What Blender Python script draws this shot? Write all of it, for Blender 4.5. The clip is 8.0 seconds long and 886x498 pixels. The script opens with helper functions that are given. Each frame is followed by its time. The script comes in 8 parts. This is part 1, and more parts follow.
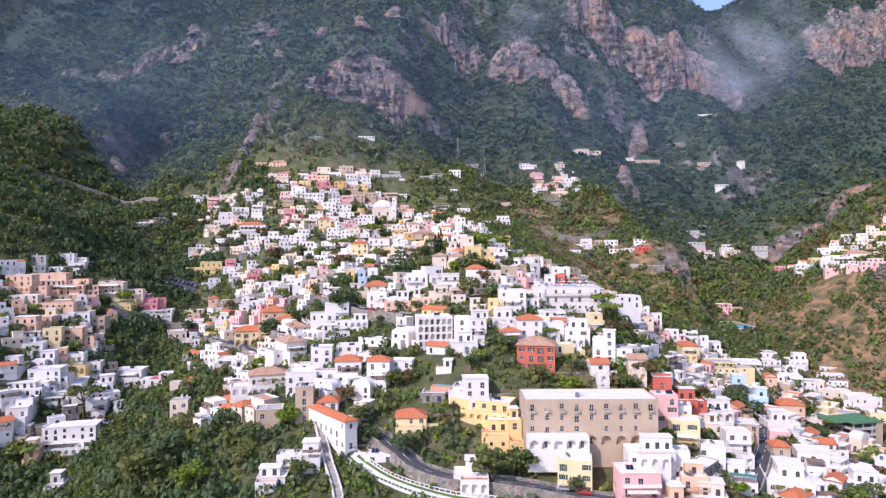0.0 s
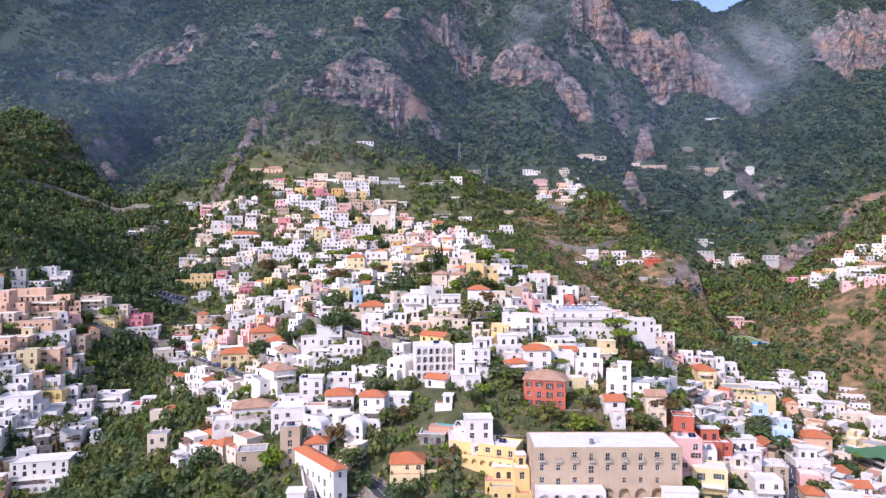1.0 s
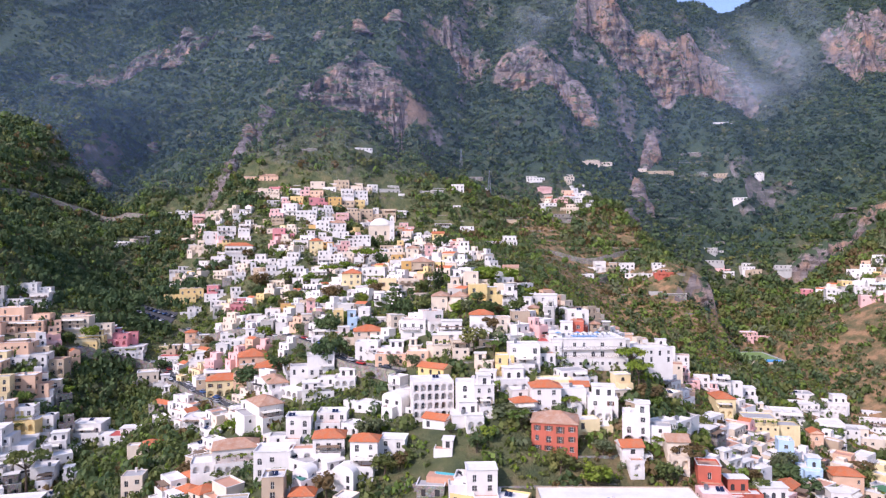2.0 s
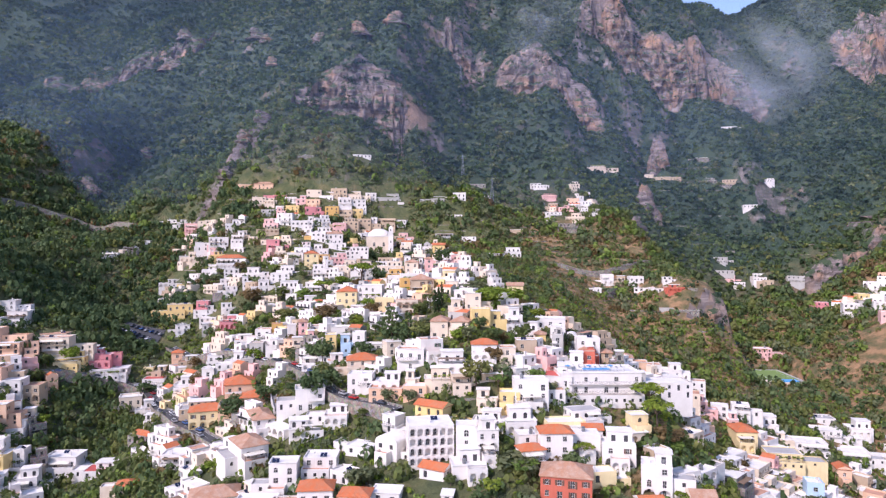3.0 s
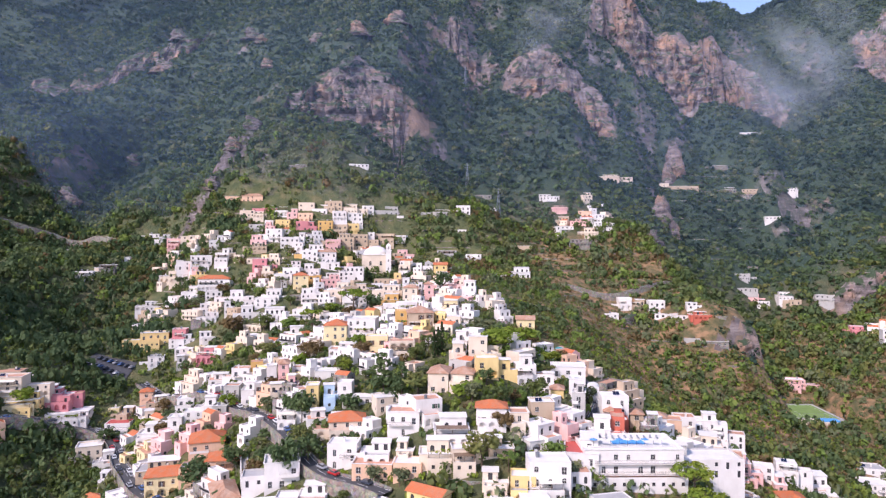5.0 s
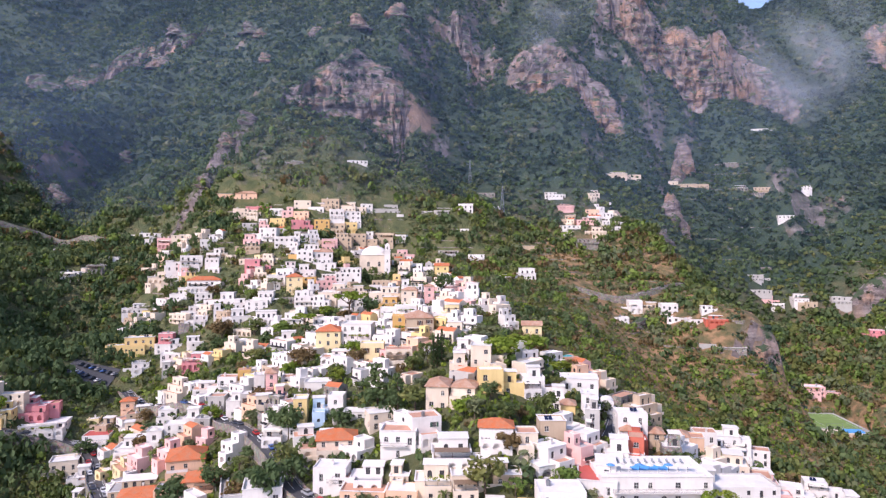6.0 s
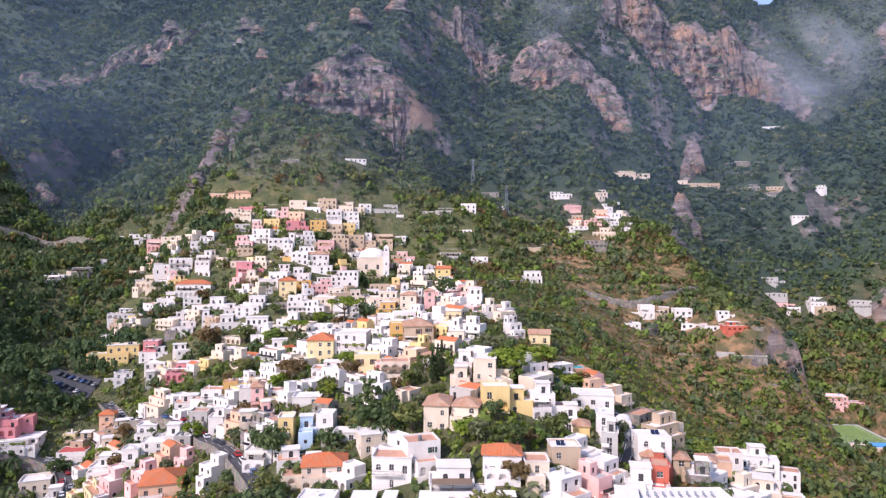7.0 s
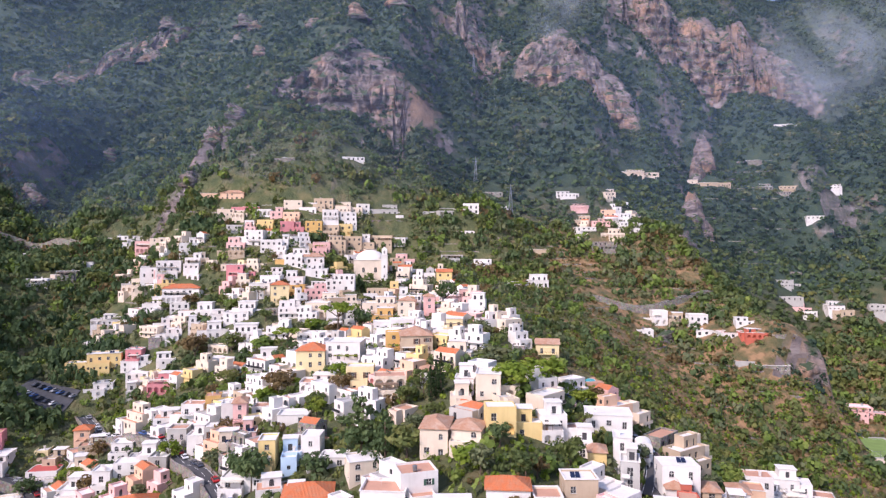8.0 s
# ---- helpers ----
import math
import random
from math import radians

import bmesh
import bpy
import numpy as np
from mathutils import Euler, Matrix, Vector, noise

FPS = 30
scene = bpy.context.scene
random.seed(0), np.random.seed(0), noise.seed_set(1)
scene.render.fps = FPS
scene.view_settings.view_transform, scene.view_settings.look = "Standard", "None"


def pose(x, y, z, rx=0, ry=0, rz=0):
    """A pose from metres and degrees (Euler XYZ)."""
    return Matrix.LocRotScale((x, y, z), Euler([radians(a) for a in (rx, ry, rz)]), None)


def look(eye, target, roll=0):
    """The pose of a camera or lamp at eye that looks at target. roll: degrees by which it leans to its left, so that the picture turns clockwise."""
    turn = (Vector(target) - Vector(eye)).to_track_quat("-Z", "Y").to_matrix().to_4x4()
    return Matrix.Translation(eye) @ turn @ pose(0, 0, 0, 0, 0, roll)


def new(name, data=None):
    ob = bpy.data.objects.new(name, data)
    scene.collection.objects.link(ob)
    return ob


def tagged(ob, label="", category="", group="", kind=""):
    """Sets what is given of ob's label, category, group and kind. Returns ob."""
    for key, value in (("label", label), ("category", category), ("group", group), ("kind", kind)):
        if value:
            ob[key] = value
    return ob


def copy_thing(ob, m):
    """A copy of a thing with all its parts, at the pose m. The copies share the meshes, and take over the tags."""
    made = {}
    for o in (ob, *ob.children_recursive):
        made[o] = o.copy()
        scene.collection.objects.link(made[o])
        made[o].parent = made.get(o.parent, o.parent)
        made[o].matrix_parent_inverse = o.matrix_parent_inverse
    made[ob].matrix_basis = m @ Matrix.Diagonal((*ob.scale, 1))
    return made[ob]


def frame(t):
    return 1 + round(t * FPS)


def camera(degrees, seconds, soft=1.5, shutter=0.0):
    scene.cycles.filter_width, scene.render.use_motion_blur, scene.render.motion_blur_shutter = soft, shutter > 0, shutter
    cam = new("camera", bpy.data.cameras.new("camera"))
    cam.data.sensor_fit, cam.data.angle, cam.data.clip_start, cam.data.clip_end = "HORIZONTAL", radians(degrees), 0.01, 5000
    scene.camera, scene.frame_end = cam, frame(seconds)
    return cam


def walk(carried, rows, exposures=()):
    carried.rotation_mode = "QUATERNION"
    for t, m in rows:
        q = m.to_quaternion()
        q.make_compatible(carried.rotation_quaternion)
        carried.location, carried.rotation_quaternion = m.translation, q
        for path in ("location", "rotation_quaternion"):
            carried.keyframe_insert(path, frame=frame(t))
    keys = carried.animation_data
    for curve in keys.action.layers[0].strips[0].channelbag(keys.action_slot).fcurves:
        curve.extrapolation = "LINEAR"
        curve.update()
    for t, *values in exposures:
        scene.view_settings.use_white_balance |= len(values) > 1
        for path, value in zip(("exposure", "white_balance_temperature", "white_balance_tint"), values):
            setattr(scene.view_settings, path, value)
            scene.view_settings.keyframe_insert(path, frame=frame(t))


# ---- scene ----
cam = camera(71.3, 8.0, 1.3)
METRES, EYE, TILT, LEAN, TURN = 170.0, 130.0, 0.0, 0.0, -0.7
ROWS = [
    (0.0, 0.0, 0.0, 0.0, -0.0, -0.11, 0.31),
    (0.5, 0.0017, 0.0592, 0.0244, 0.07, -0.15, 0.24),
    (1.0, 0.0028, 0.1182, 0.0506, 0.12, -0.08, 0.17),
    (1.5, 0.0048, 0.177, 0.0765, 0.2, -0.03, 0.16),
    (3.0, 0.0112, 0.354, 0.1578, 0.46, 0.02, 0.08),
    (3.5, 0.0131, 0.4131, 0.1848, 0.55, 0.03, 0.01),
    (4.0, 0.0149, 0.4719, 0.2118, 0.65, 0.02, -0.02),
    (4.5, 0.0165, 0.5302, 0.2341, 0.75, 0.06, -0.07),
    (6.0, 0.0234, 0.7097, 0.2468, 1.15, -0.06, -0.17),
    (6.5, 0.0254, 0.7698, 0.2499, 1.3, -0.04, -0.16),
    (7.0, 0.0273, 0.8296, 0.2525, 1.44, -0.01, -0.15),
    (7.5, 0.0296, 0.8894, 0.2552, 1.59, 0.03, -0.14),
    (8.0, 0.0317, 0.9493, 0.2574, 1.73, 0.07, -0.12),
]
walk(cam, [(t, pose(0, 0, EYE, TILT, LEAN, TURN) @ pose(METRES * x, METRES * y, METRES * z, 90 + pitch, roll, yaw)) for t, x, y, z, yaw, pitch, roll in ROWS],
     [(0.0, 0.65, 5880, 29), (8.0, 0.71, 6230, 28)])

# ---- daylight: high sun over the sea, to the left behind the camera ----
SUN_FROM = Vector((-0.54, -0.56, 0.68)).normalized()
world = bpy.data.worlds.new("sky")
scene.world = world
world.use_nodes = True
wn = world.node_tree.nodes
sky = wn.new("ShaderNodeTexSky")
sky.sky_type = "NISHITA"
sky.sun_disc = False
sky.sun_elevation = math.asin(SUN_FROM.z)
sky.sun_rotation = math.atan2(SUN_FROM.x, SUN_FROM.y)
wn["Background"].inputs["Strength"].default_value = 0.15
world.node_tree.links.new(sky.outputs[0], wn["Background"].inputs["Color"])
sun_data = bpy.data.lights.new("sun", "SUN")
sun_data.energy, sun_data.angle, sun_data.color = 2.6, radians(0.5), (1.0, 0.92, 0.80)
sun_ob = new("sun", sun_data)
sun_ob.matrix_world = look(SUN_FROM * 900, (0, 0, 0))


# ---- numbers shared by the ground and what stands on it ----
def hash2(i, j, seed=0):
    v = np.sin(i * 127.1 + j * 311.7 + seed * 74.7) * 43758.5453
    return v - np.floor(v)


def smooth_noise(x, y, seed=0):
    x, y = np.asarray(x, float), np.asarray(y, float)
    i, j = np.floor(x), np.floor(y)
    u, v = x - i, y - j
    u, v = u * u * (3 - 2 * u), v * v * (3 - 2 * v)
    a, b = hash2(i, j, seed), hash2(i + 1, j, seed)
    c, d = hash2(i, j + 1, seed), hash2(i + 1, j + 1, seed)
    return (a + (b - a) * u) * (1 - v) + (c + (d - c) * u) * v


def fbm(x, y, octaves=4, seed=0):
    total, amp, norm = 0.0, 1.0, 0.0
    for k in range(octaves):
        total = total + amp * smooth_noise(x * 2 ** k, y * 2 ** k, seed + k)
        norm, amp = norm + amp, amp * 0.5
    return total / norm


def step(a, b, v):
    s = np.clip((np.asarray(v, float) - a) / (b - a), 0, 1)
    return s * s * (3 - 2 * s)


# ---- the valley: cross-sections from the shore to the crest ----
STATIONS = (0, 120, 190, 250, 310, 370, 440, 510, 580, 650, 740, 850, 1000, 1200, 1600)
SECTIONS = {}


def section(x, *heights):
    SECTIONS[x] = heights


section(-1000, 40, 60, 91, 122, 153, 183, 223, 250, 274, 303, 350, 411, 508, 688, 900)
section(-650, 20, 45, 76, 107, 135, 166, 202, 229, 253, 272, 307, 343, 414, 557, 765)
section(-450, 5, 30, 62, 94, 122, 151, 189, 219, 259, 262, 303, 304, 407, 558, 800)
section(-300, 0, 18, 48, 80, 109, 133, 170, 155, 164, 214, 251, 330, 482, 649, 840)
section(-230, 0, 10, 38, 68, 90, 101, 117, 106, 153, 228, 262, 350, 502, 694, 850)
section(-160, 0, 5, 20, 34, 52, 64, 92, 134, 186, 272, 299, 394, 509, 703, 850)
section(-100, 0, 14, 42, 58, 72, 94, 116, 146, 182, 271, 317, 397, 509, 710, 779)
section(-40, 0, 20, 56, 80, 102, 118, 130, 140, 160, 237, 323, 386, 507, 718, 789)
section(20, 0, 20, 58, 92, 119, 132, 141, 148, 160, 231, 310, 389, 510, 720, 800)
section(75, 0, 15, 57, 91, 107, 112, 124, 140, 157, 193, 262, 364, 494, 713, 802)
section(130, 0, 10, 44, 54, 65, 81, 86, 117, 151, 198, 250, 347, 481, 706, 794)
section(178, 0, 7, 36, 40, 46, 60, 86, 137, 148, 195, 233, 307, 475, 701, 788)
section(200, 0, 6, 31, 35, 41, 51, 72, 131, 121, 162, 219, 319, 485, 703, 788)
section(215, 0, 7, 31, 34, 37, 37, 58, 87, 93, 145, 203, 321, 495, 705, 785)
section(265, 0, 10, 28, 31, 31, 19, 55, 73, 72, 104, 164, 284, 517, 706, 776)
section(350, 0, 28, 45, 54, 59, 70, 103, 116, 105, 104, 156, 286, 437, 669, 735)
section(470, 0, 50, 70, 80, 91, 102, 116, 129, 146, 203, 189, 280, 383, 592, 690)
section(550, 5, 60, 80, 95, 106, 115, 128, 140, 153, 181, 216, 275, 371, 555, 612)
section(660, 10, 70, 95, 110, 121, 132, 143, 154, 164, 187, 230, 285, 390, 640, 690)
section(1000, 20, 80, 120, 140, 151, 162, 172, 182, 201, 229, 273, 336, 475, 727, 830)


def ease_table(xs, rows, x):
    """Rounded interpolation of rows (stations first) at x."""
    xs = np.asarray(xs, float)
    k = np.clip(np.searchsorted(xs, x) - 1, 0, len(xs) - 2)
    u = np.clip((x - xs[k]) / (xs[k + 1] - xs[k]), 0, 1)
    return k, 0.45 * u + 0.55 * u * u * (3 - 2 * u)


def base_height(x, y):
    x, y = np.broadcast_arrays(np.asarray(x, float), np.asarray(y, float))
    keys = sorted(SECTIONS)
    table = np.array([SECTIONS[k] for k in keys], float)
    i, u = ease_table(keys, table, x)
    j, v = ease_table(STATIONS, table, y)
    return ((table[i, j] * (1 - u) + table[i + 1, j] * u) * (1 - v)
            + (table[i, j + 1] * (1 - u) + table[i + 1, j + 1] * u) * v)


def cliff(x, y, x0, x1, line, lean, rise, run, back, wander=60):
    """A rock face along y = line + lean * (x - x0) from x0 to x1: as high behind and before it as the slope was."""
    edge = line + lean * (x - x0) + wander * (fbm(x / 48, y / 150, 4, 21) - 0.5) + 16 * (fbm(x / 13, y / 13, 2, 25) - 0.5)
    along = step(x0 - 30, x0 + 25, x) * (1 - step(x1 - 25, x1 + 30, x))
    share = 0.35 + 1.1 * fbm(x / 38 + line, y / 400, 2, 27)
    return along * share * rise * (step(edge - run, edge + run, y) - step(edge - back, edge + back, y))


def fold(x, y, x0, lean, ya, yb, left, right, high):
    """A spur (or, taken away, a gully) that runs up the slope from ya to yb, with flanks of unlike width."""
    off = x - x0 - lean * (y - ya) - 30 * (fbm(y / 70, x / 400, 3, 51) - 0.5)
    side = np.where(off < 0, left, right)
    return high * np.exp(-np.abs(off / side) ** 1.5) * step(ya - 30, ya + 40, y) * (1 - step(yb - 60, yb + 60, y)) * (0.7 + 0.6 * fbm(x / 45, y / 45, 2, 53))


def height(x, y):
    """The ground's height in metres over the sea."""
    x, y = np.broadcast_arrays(np.asarray(x, float), np.asarray(y, float))
    wild = step(600, 780, y + 0.2 * np.abs(x))
    z = base_height(x, y)
    z = z + wild * (30 * (fbm(x / 95 + 3, y / 210, 4, 5) - 0.5) + 44 * (0.5 - np.abs(fbm(x / 110, y / 300 + 7, 3, 9) - 0.5) * 3))
    crag = step(560, 660, y)
    z = z + crag * (16 * (fbm(x / 30, y / 30, 4, 31) - 0.5) + 7 * np.abs(fbm(x / 14, y / 22, 2, 35) - 0.5))
    z = z + (1 - wild) * 4 * (fbm(x / 40, y / 40, 3, 2) - 0.5)
    z = z + fold(x, y, -100, 0.28, 655, 1080, 95, 40, 38) - fold(x, y, 12, 0.14, 640, 1060, 30, 40, 40)
    z = z + fold(x, y, 140, 0.12, 800, 960, 60, 42, 30) - fold(x, y, 262, 0.10, 800, 1010, 30, 34, 26)
    z = z - fold(x, y, -285, -0.30, 600, 900, 45, 70, 16) + fold(x, y, -420, -0.1, 640, 1050, 70, 80, 16)
    z = z + fold(x, y, 330, 0.1, 660, 800, 40, 30, 14) - fold(x, y, 400, 0.15, 640, 900, 40, 40, 18)
    z = z - 20 * step(-160, -90, x) * (1 - step(-42, -18, x)) * step(640, 664, y) * (1 - step(692, 716, y))
    z = z + cliff(x, y, -158, -98, 690, 0.22, 24, 8, 44, 18)
    z = z + cliff(x, y, -104, -40, 706, 0.04, 50, 9, 56, 22)
    z = z + cliff(x, y, -216, -146, 602, 0.9, 18, 6, 30, 12)
    z = z + cliff(x, y, 84, 205, 866, -0.10, 84, 14, 80, 26)
    z = z + cliff(x, y, 222, 480, 984, 0.03, 110, 16, 110, 40)
    z = z + cliff(x, y, 352, 540, 660, 0.10, 24, 6, 46, 24)
    z = z + cliff(x, y, -620, -330, 1000, 0.0, 45, 20, 90)
    z = z + cliff(x, y, 0, 90, 930, 0.1, 34, 16, 80)
    z = z + cliff(x, y, 640, 900, 1050, 0.0, 80, 20, 100)
    z = z + cliff(x, y, 176, 208, 484, 0.0, 24, 5, 42, 10)
    level = step(198, 212, x) * (1 - step(256, 270, x)) * step(466, 480, y) * (1 - step(522, 540, y))
    z = z * (1 - level) + 62.0 * level
    return z


PLAN_X, PLAN_Y = np.arange(-340, 481, 2.0), np.arange(150, 731, 2.0)
PLAN_Z = height(PLAN_X[:, None], PLAN_Y[None, :])


def place(x, y):
    """The ground's height at one spot; read from a two-metre plan where the town stands."""
    u, v = (x + 340) / 2.0, (y - 150) / 2.0
    i, j = int(u), int(v)
    if not (0 <= u < len(PLAN_X) - 1 and 0 <= v < len(PLAN_Y) - 1):
        return float(height(x, y))
    u, v = u - i, v - j
    return float((PLAN_Z[i, j] * (1 - u) + PLAN_Z[i + 1, j] * u) * (1 - v) + (PLAN_Z[i, j + 1] * (1 - u) + PLAN_Z[i + 1, j + 1] * u) * v)


# ---- materials ----
def material(name, rough=0.85, metal=0.0):
    m = bpy.data.materials.new(name)
    m.use_nodes = True
    n = m.node_tree.nodes
    b = n["Principled BSDF"]
    b.inputs["Roughness"].default_value, b.inputs["Metallic"].default_value = rough, metal
    return m, n, m.node_tree.links, b


def add_noise(n, l, scale, detail=4, vec=None, rough=0.6):
    t = n.new("ShaderNodeTexNoise")
    t.inputs["Scale"].default_value, t.inputs["Detail"].default_value, t.inputs["Roughness"].default_value = scale, detail, rough
    if vec is not None:
        l.new(vec, t.inputs["Vector"])
    return t.outputs["Fac"]


def add_ramp(n, l, fac, *stops):
    r = n.new("ShaderNodeValToRGB")
    while len(r.color_ramp.elements) < len(stops):
        r.color_ramp.elements.new(0.5)
    for e, (p, c) in zip(r.color_ramp.elements, stops):
        e.position, e.color = p, (*c, 1) if len(c) == 3 else c
    l.new(fac, r.inputs["Fac"])
    return r.outputs["Color"]


def add_mix(n, l, fac, a, b, how="MIX"):
    m = n.new("ShaderNodeMix")
    m.data_type, m.blend_type = "RGBA", how
    for socket, v in ((m.inputs[0], fac), (m.inputs[6], a), (m.inputs[7], b)):
        if hasattr(v, "is_output"):
            l.new(v, socket)
        else:
            socket.default_value = v if isinstance(v, (int, float)) else (*v, 1)
    return m.outputs[2]


def add_bump(n, l, b, fac, strength=0.4, distance=0.1):
    k = n.new("ShaderNodeBump")
    k.inputs["Strength"].default_value, k.inputs["Distance"].default_value = strength, distance
    l.new(fac, k.inputs["Height"])
    l.new(k.outputs[0], b.inputs["Normal"])


def world_place(n):
    return n.new("ShaderNodeNewGeometry").outputs["Position"]


BLACK, WHITE = (0, 0, 0), (1, 1, 1)


def plaster(name, colour, rough=0.85, stain=0.75):
    """Painted render: two scales of weathering, streaks that run down, a fine grain."""
    m, n, l, b = material(name, rough)
    p = world_place(n)
    big = add_noise(n, l, 0.22, 3, p)
    stretch = n.new("ShaderNodeMapping")
    stretch.inputs["Scale"].default_value = (1.6, 1.6, 0.16)
    l.new(p, stretch.inputs["Vector"])
    streak = add_noise(n, l, 0.9, 5, stretch.outputs[0])
    dirty = tuple(c * stain * f for c, f in zip(colour, (0.98, 0.95, 0.9)))
    c = add_mix(n, l, add_ramp(n, l, streak, (0.5, BLACK), (0.8, (0.4, 0.4, 0.4))), colour, dirty)
    c = add_mix(n, l, add_ramp(n, l, big, (0.4, BLACK), (0.7, (0.45, 0.45, 0.45))), c, dirty)
    l.new(c, b.inputs["Base Color"])
    add_bump(n, l, b, add_noise(n, l, 6, 4, p), 0.25, 0.05)
    return m


def stone(name, light=(0.34, 0.31, 0.27), dark=(0.17, 0.155, 0.13), size=1.6):
    """Rubble masonry: uneven stones with dark joints."""
    m, n, l, b = material(name, 0.95)
    p = world_place(n)
    v = n.new("ShaderNodeTexVoronoi")
    v.inputs["Scale"].default_value = size
    l.new(p, v.inputs["Vector"])
    d = n.new("ShaderNodeTexVoronoi")
    d.feature = "DISTANCE_TO_EDGE"
    d.inputs["Scale"].default_value = size
    l.new(p, d.inputs["Vector"])
    c = add_ramp(n, l, add_noise(n, l, 0.5, 5, p), (0.35, dark), (0.65, light))
    c = add_mix(n, l, 0.25, c, v.outputs["Color"], "SOFT_LIGHT")
    joint = add_ramp(n, l, d.outputs["Distance"], (0.0, (0.45, 0.45, 0.45)), (0.08, WHITE))
    c = add_mix(n, l, 1.0, c, joint, "MULTIPLY")
    l.new(c, b.inputs["Base Color"])
    add_bump(n, l, b, d.outputs["Distance"], 0.6, 0.15)
    return m


def tiles(name, colour, worn):
    """Clay roof tiles: rolls of about a hand's width and faded patches."""
    m, n, l, b = material(name, 0.8)
    p = n.new("ShaderNodeTexCoord").outputs["Object"]
    w = n.new("ShaderNodeTexWave")
    w.inputs["Scale"].default_value, w.inputs["Distortion"].default_value = 0.9, 0.4
    l.new(p, w.inputs["Vector"])
    c = add_mix(n, l, add_ramp(n, l, add_noise(n, l, 0.6, 5, p), (0.4, BLACK), (0.68, WHITE)), colour, worn)
    c = add_mix(n, l, 0.35, c, add_ramp(n, l, add_noise(n, l, 4, 2, p), (0.3, (0.45, 0.4, 0.4)), (0.7, WHITE)), "MULTIPLY")
    l.new(c, b.inputs["Base Color"])
    add_bump(n, l, b, w.outputs["Fac"], 0.6, 0.12)
    return m


def plain(name, colour, rough=0.6, metal=0.0, wear=0.7, size=1.5):
    m, n, l, b = material(name, rough, metal)
    p = world_place(n)
    c = add_mix(n, l, add_ramp(n, l, add_noise(n, l, size, 5, p), (0.35, BLACK), (0.75, WHITE)), colour, tuple(x * wear for x in colour))
    l.new(c, b.inputs["Base Color"])
    return m


def foliage(name, dark, mid, light, patch=0.06):
    """Leaves: hue drifts from plant to plant, light and dark from leaf to leaf."""
    m, n, l, b = material(name, 0.65)
    geo = n.new("ShaderNodeNewGeometry")
    hue = add_noise(n, l, patch, 4, geo.outputs["Position"], 0.7)
    c = add_ramp(n, l, hue, (0.3, dark), (0.5, mid), (0.72, light))
    leaf = add_ramp(n, l, geo.outputs["Random Per Island"], (0.0, (0.80, 0.82, 0.78)), (1.0, (1.24, 1.2, 1.15)))
    c = add_mix(n, l, 1.0, c, leaf, "MULTIPLY")
    l.new(c, b.inputs["Base Color"])
    b.inputs["Specular IOR Level"].default_value = 0.2
    thin = n.new("ShaderNodeBsdfTranslucent")
    l.new(c, thin.inputs["Color"])
    both = n.new("ShaderNodeMixShader")
    both.inputs[0].default_value = 0.45
    l.new(b.outputs[0], both.inputs[1])
    l.new(thin.outputs[0], both.inputs[2])
    l.new(both.outputs[0], n["Material Output"].inputs["Surface"])
    return m


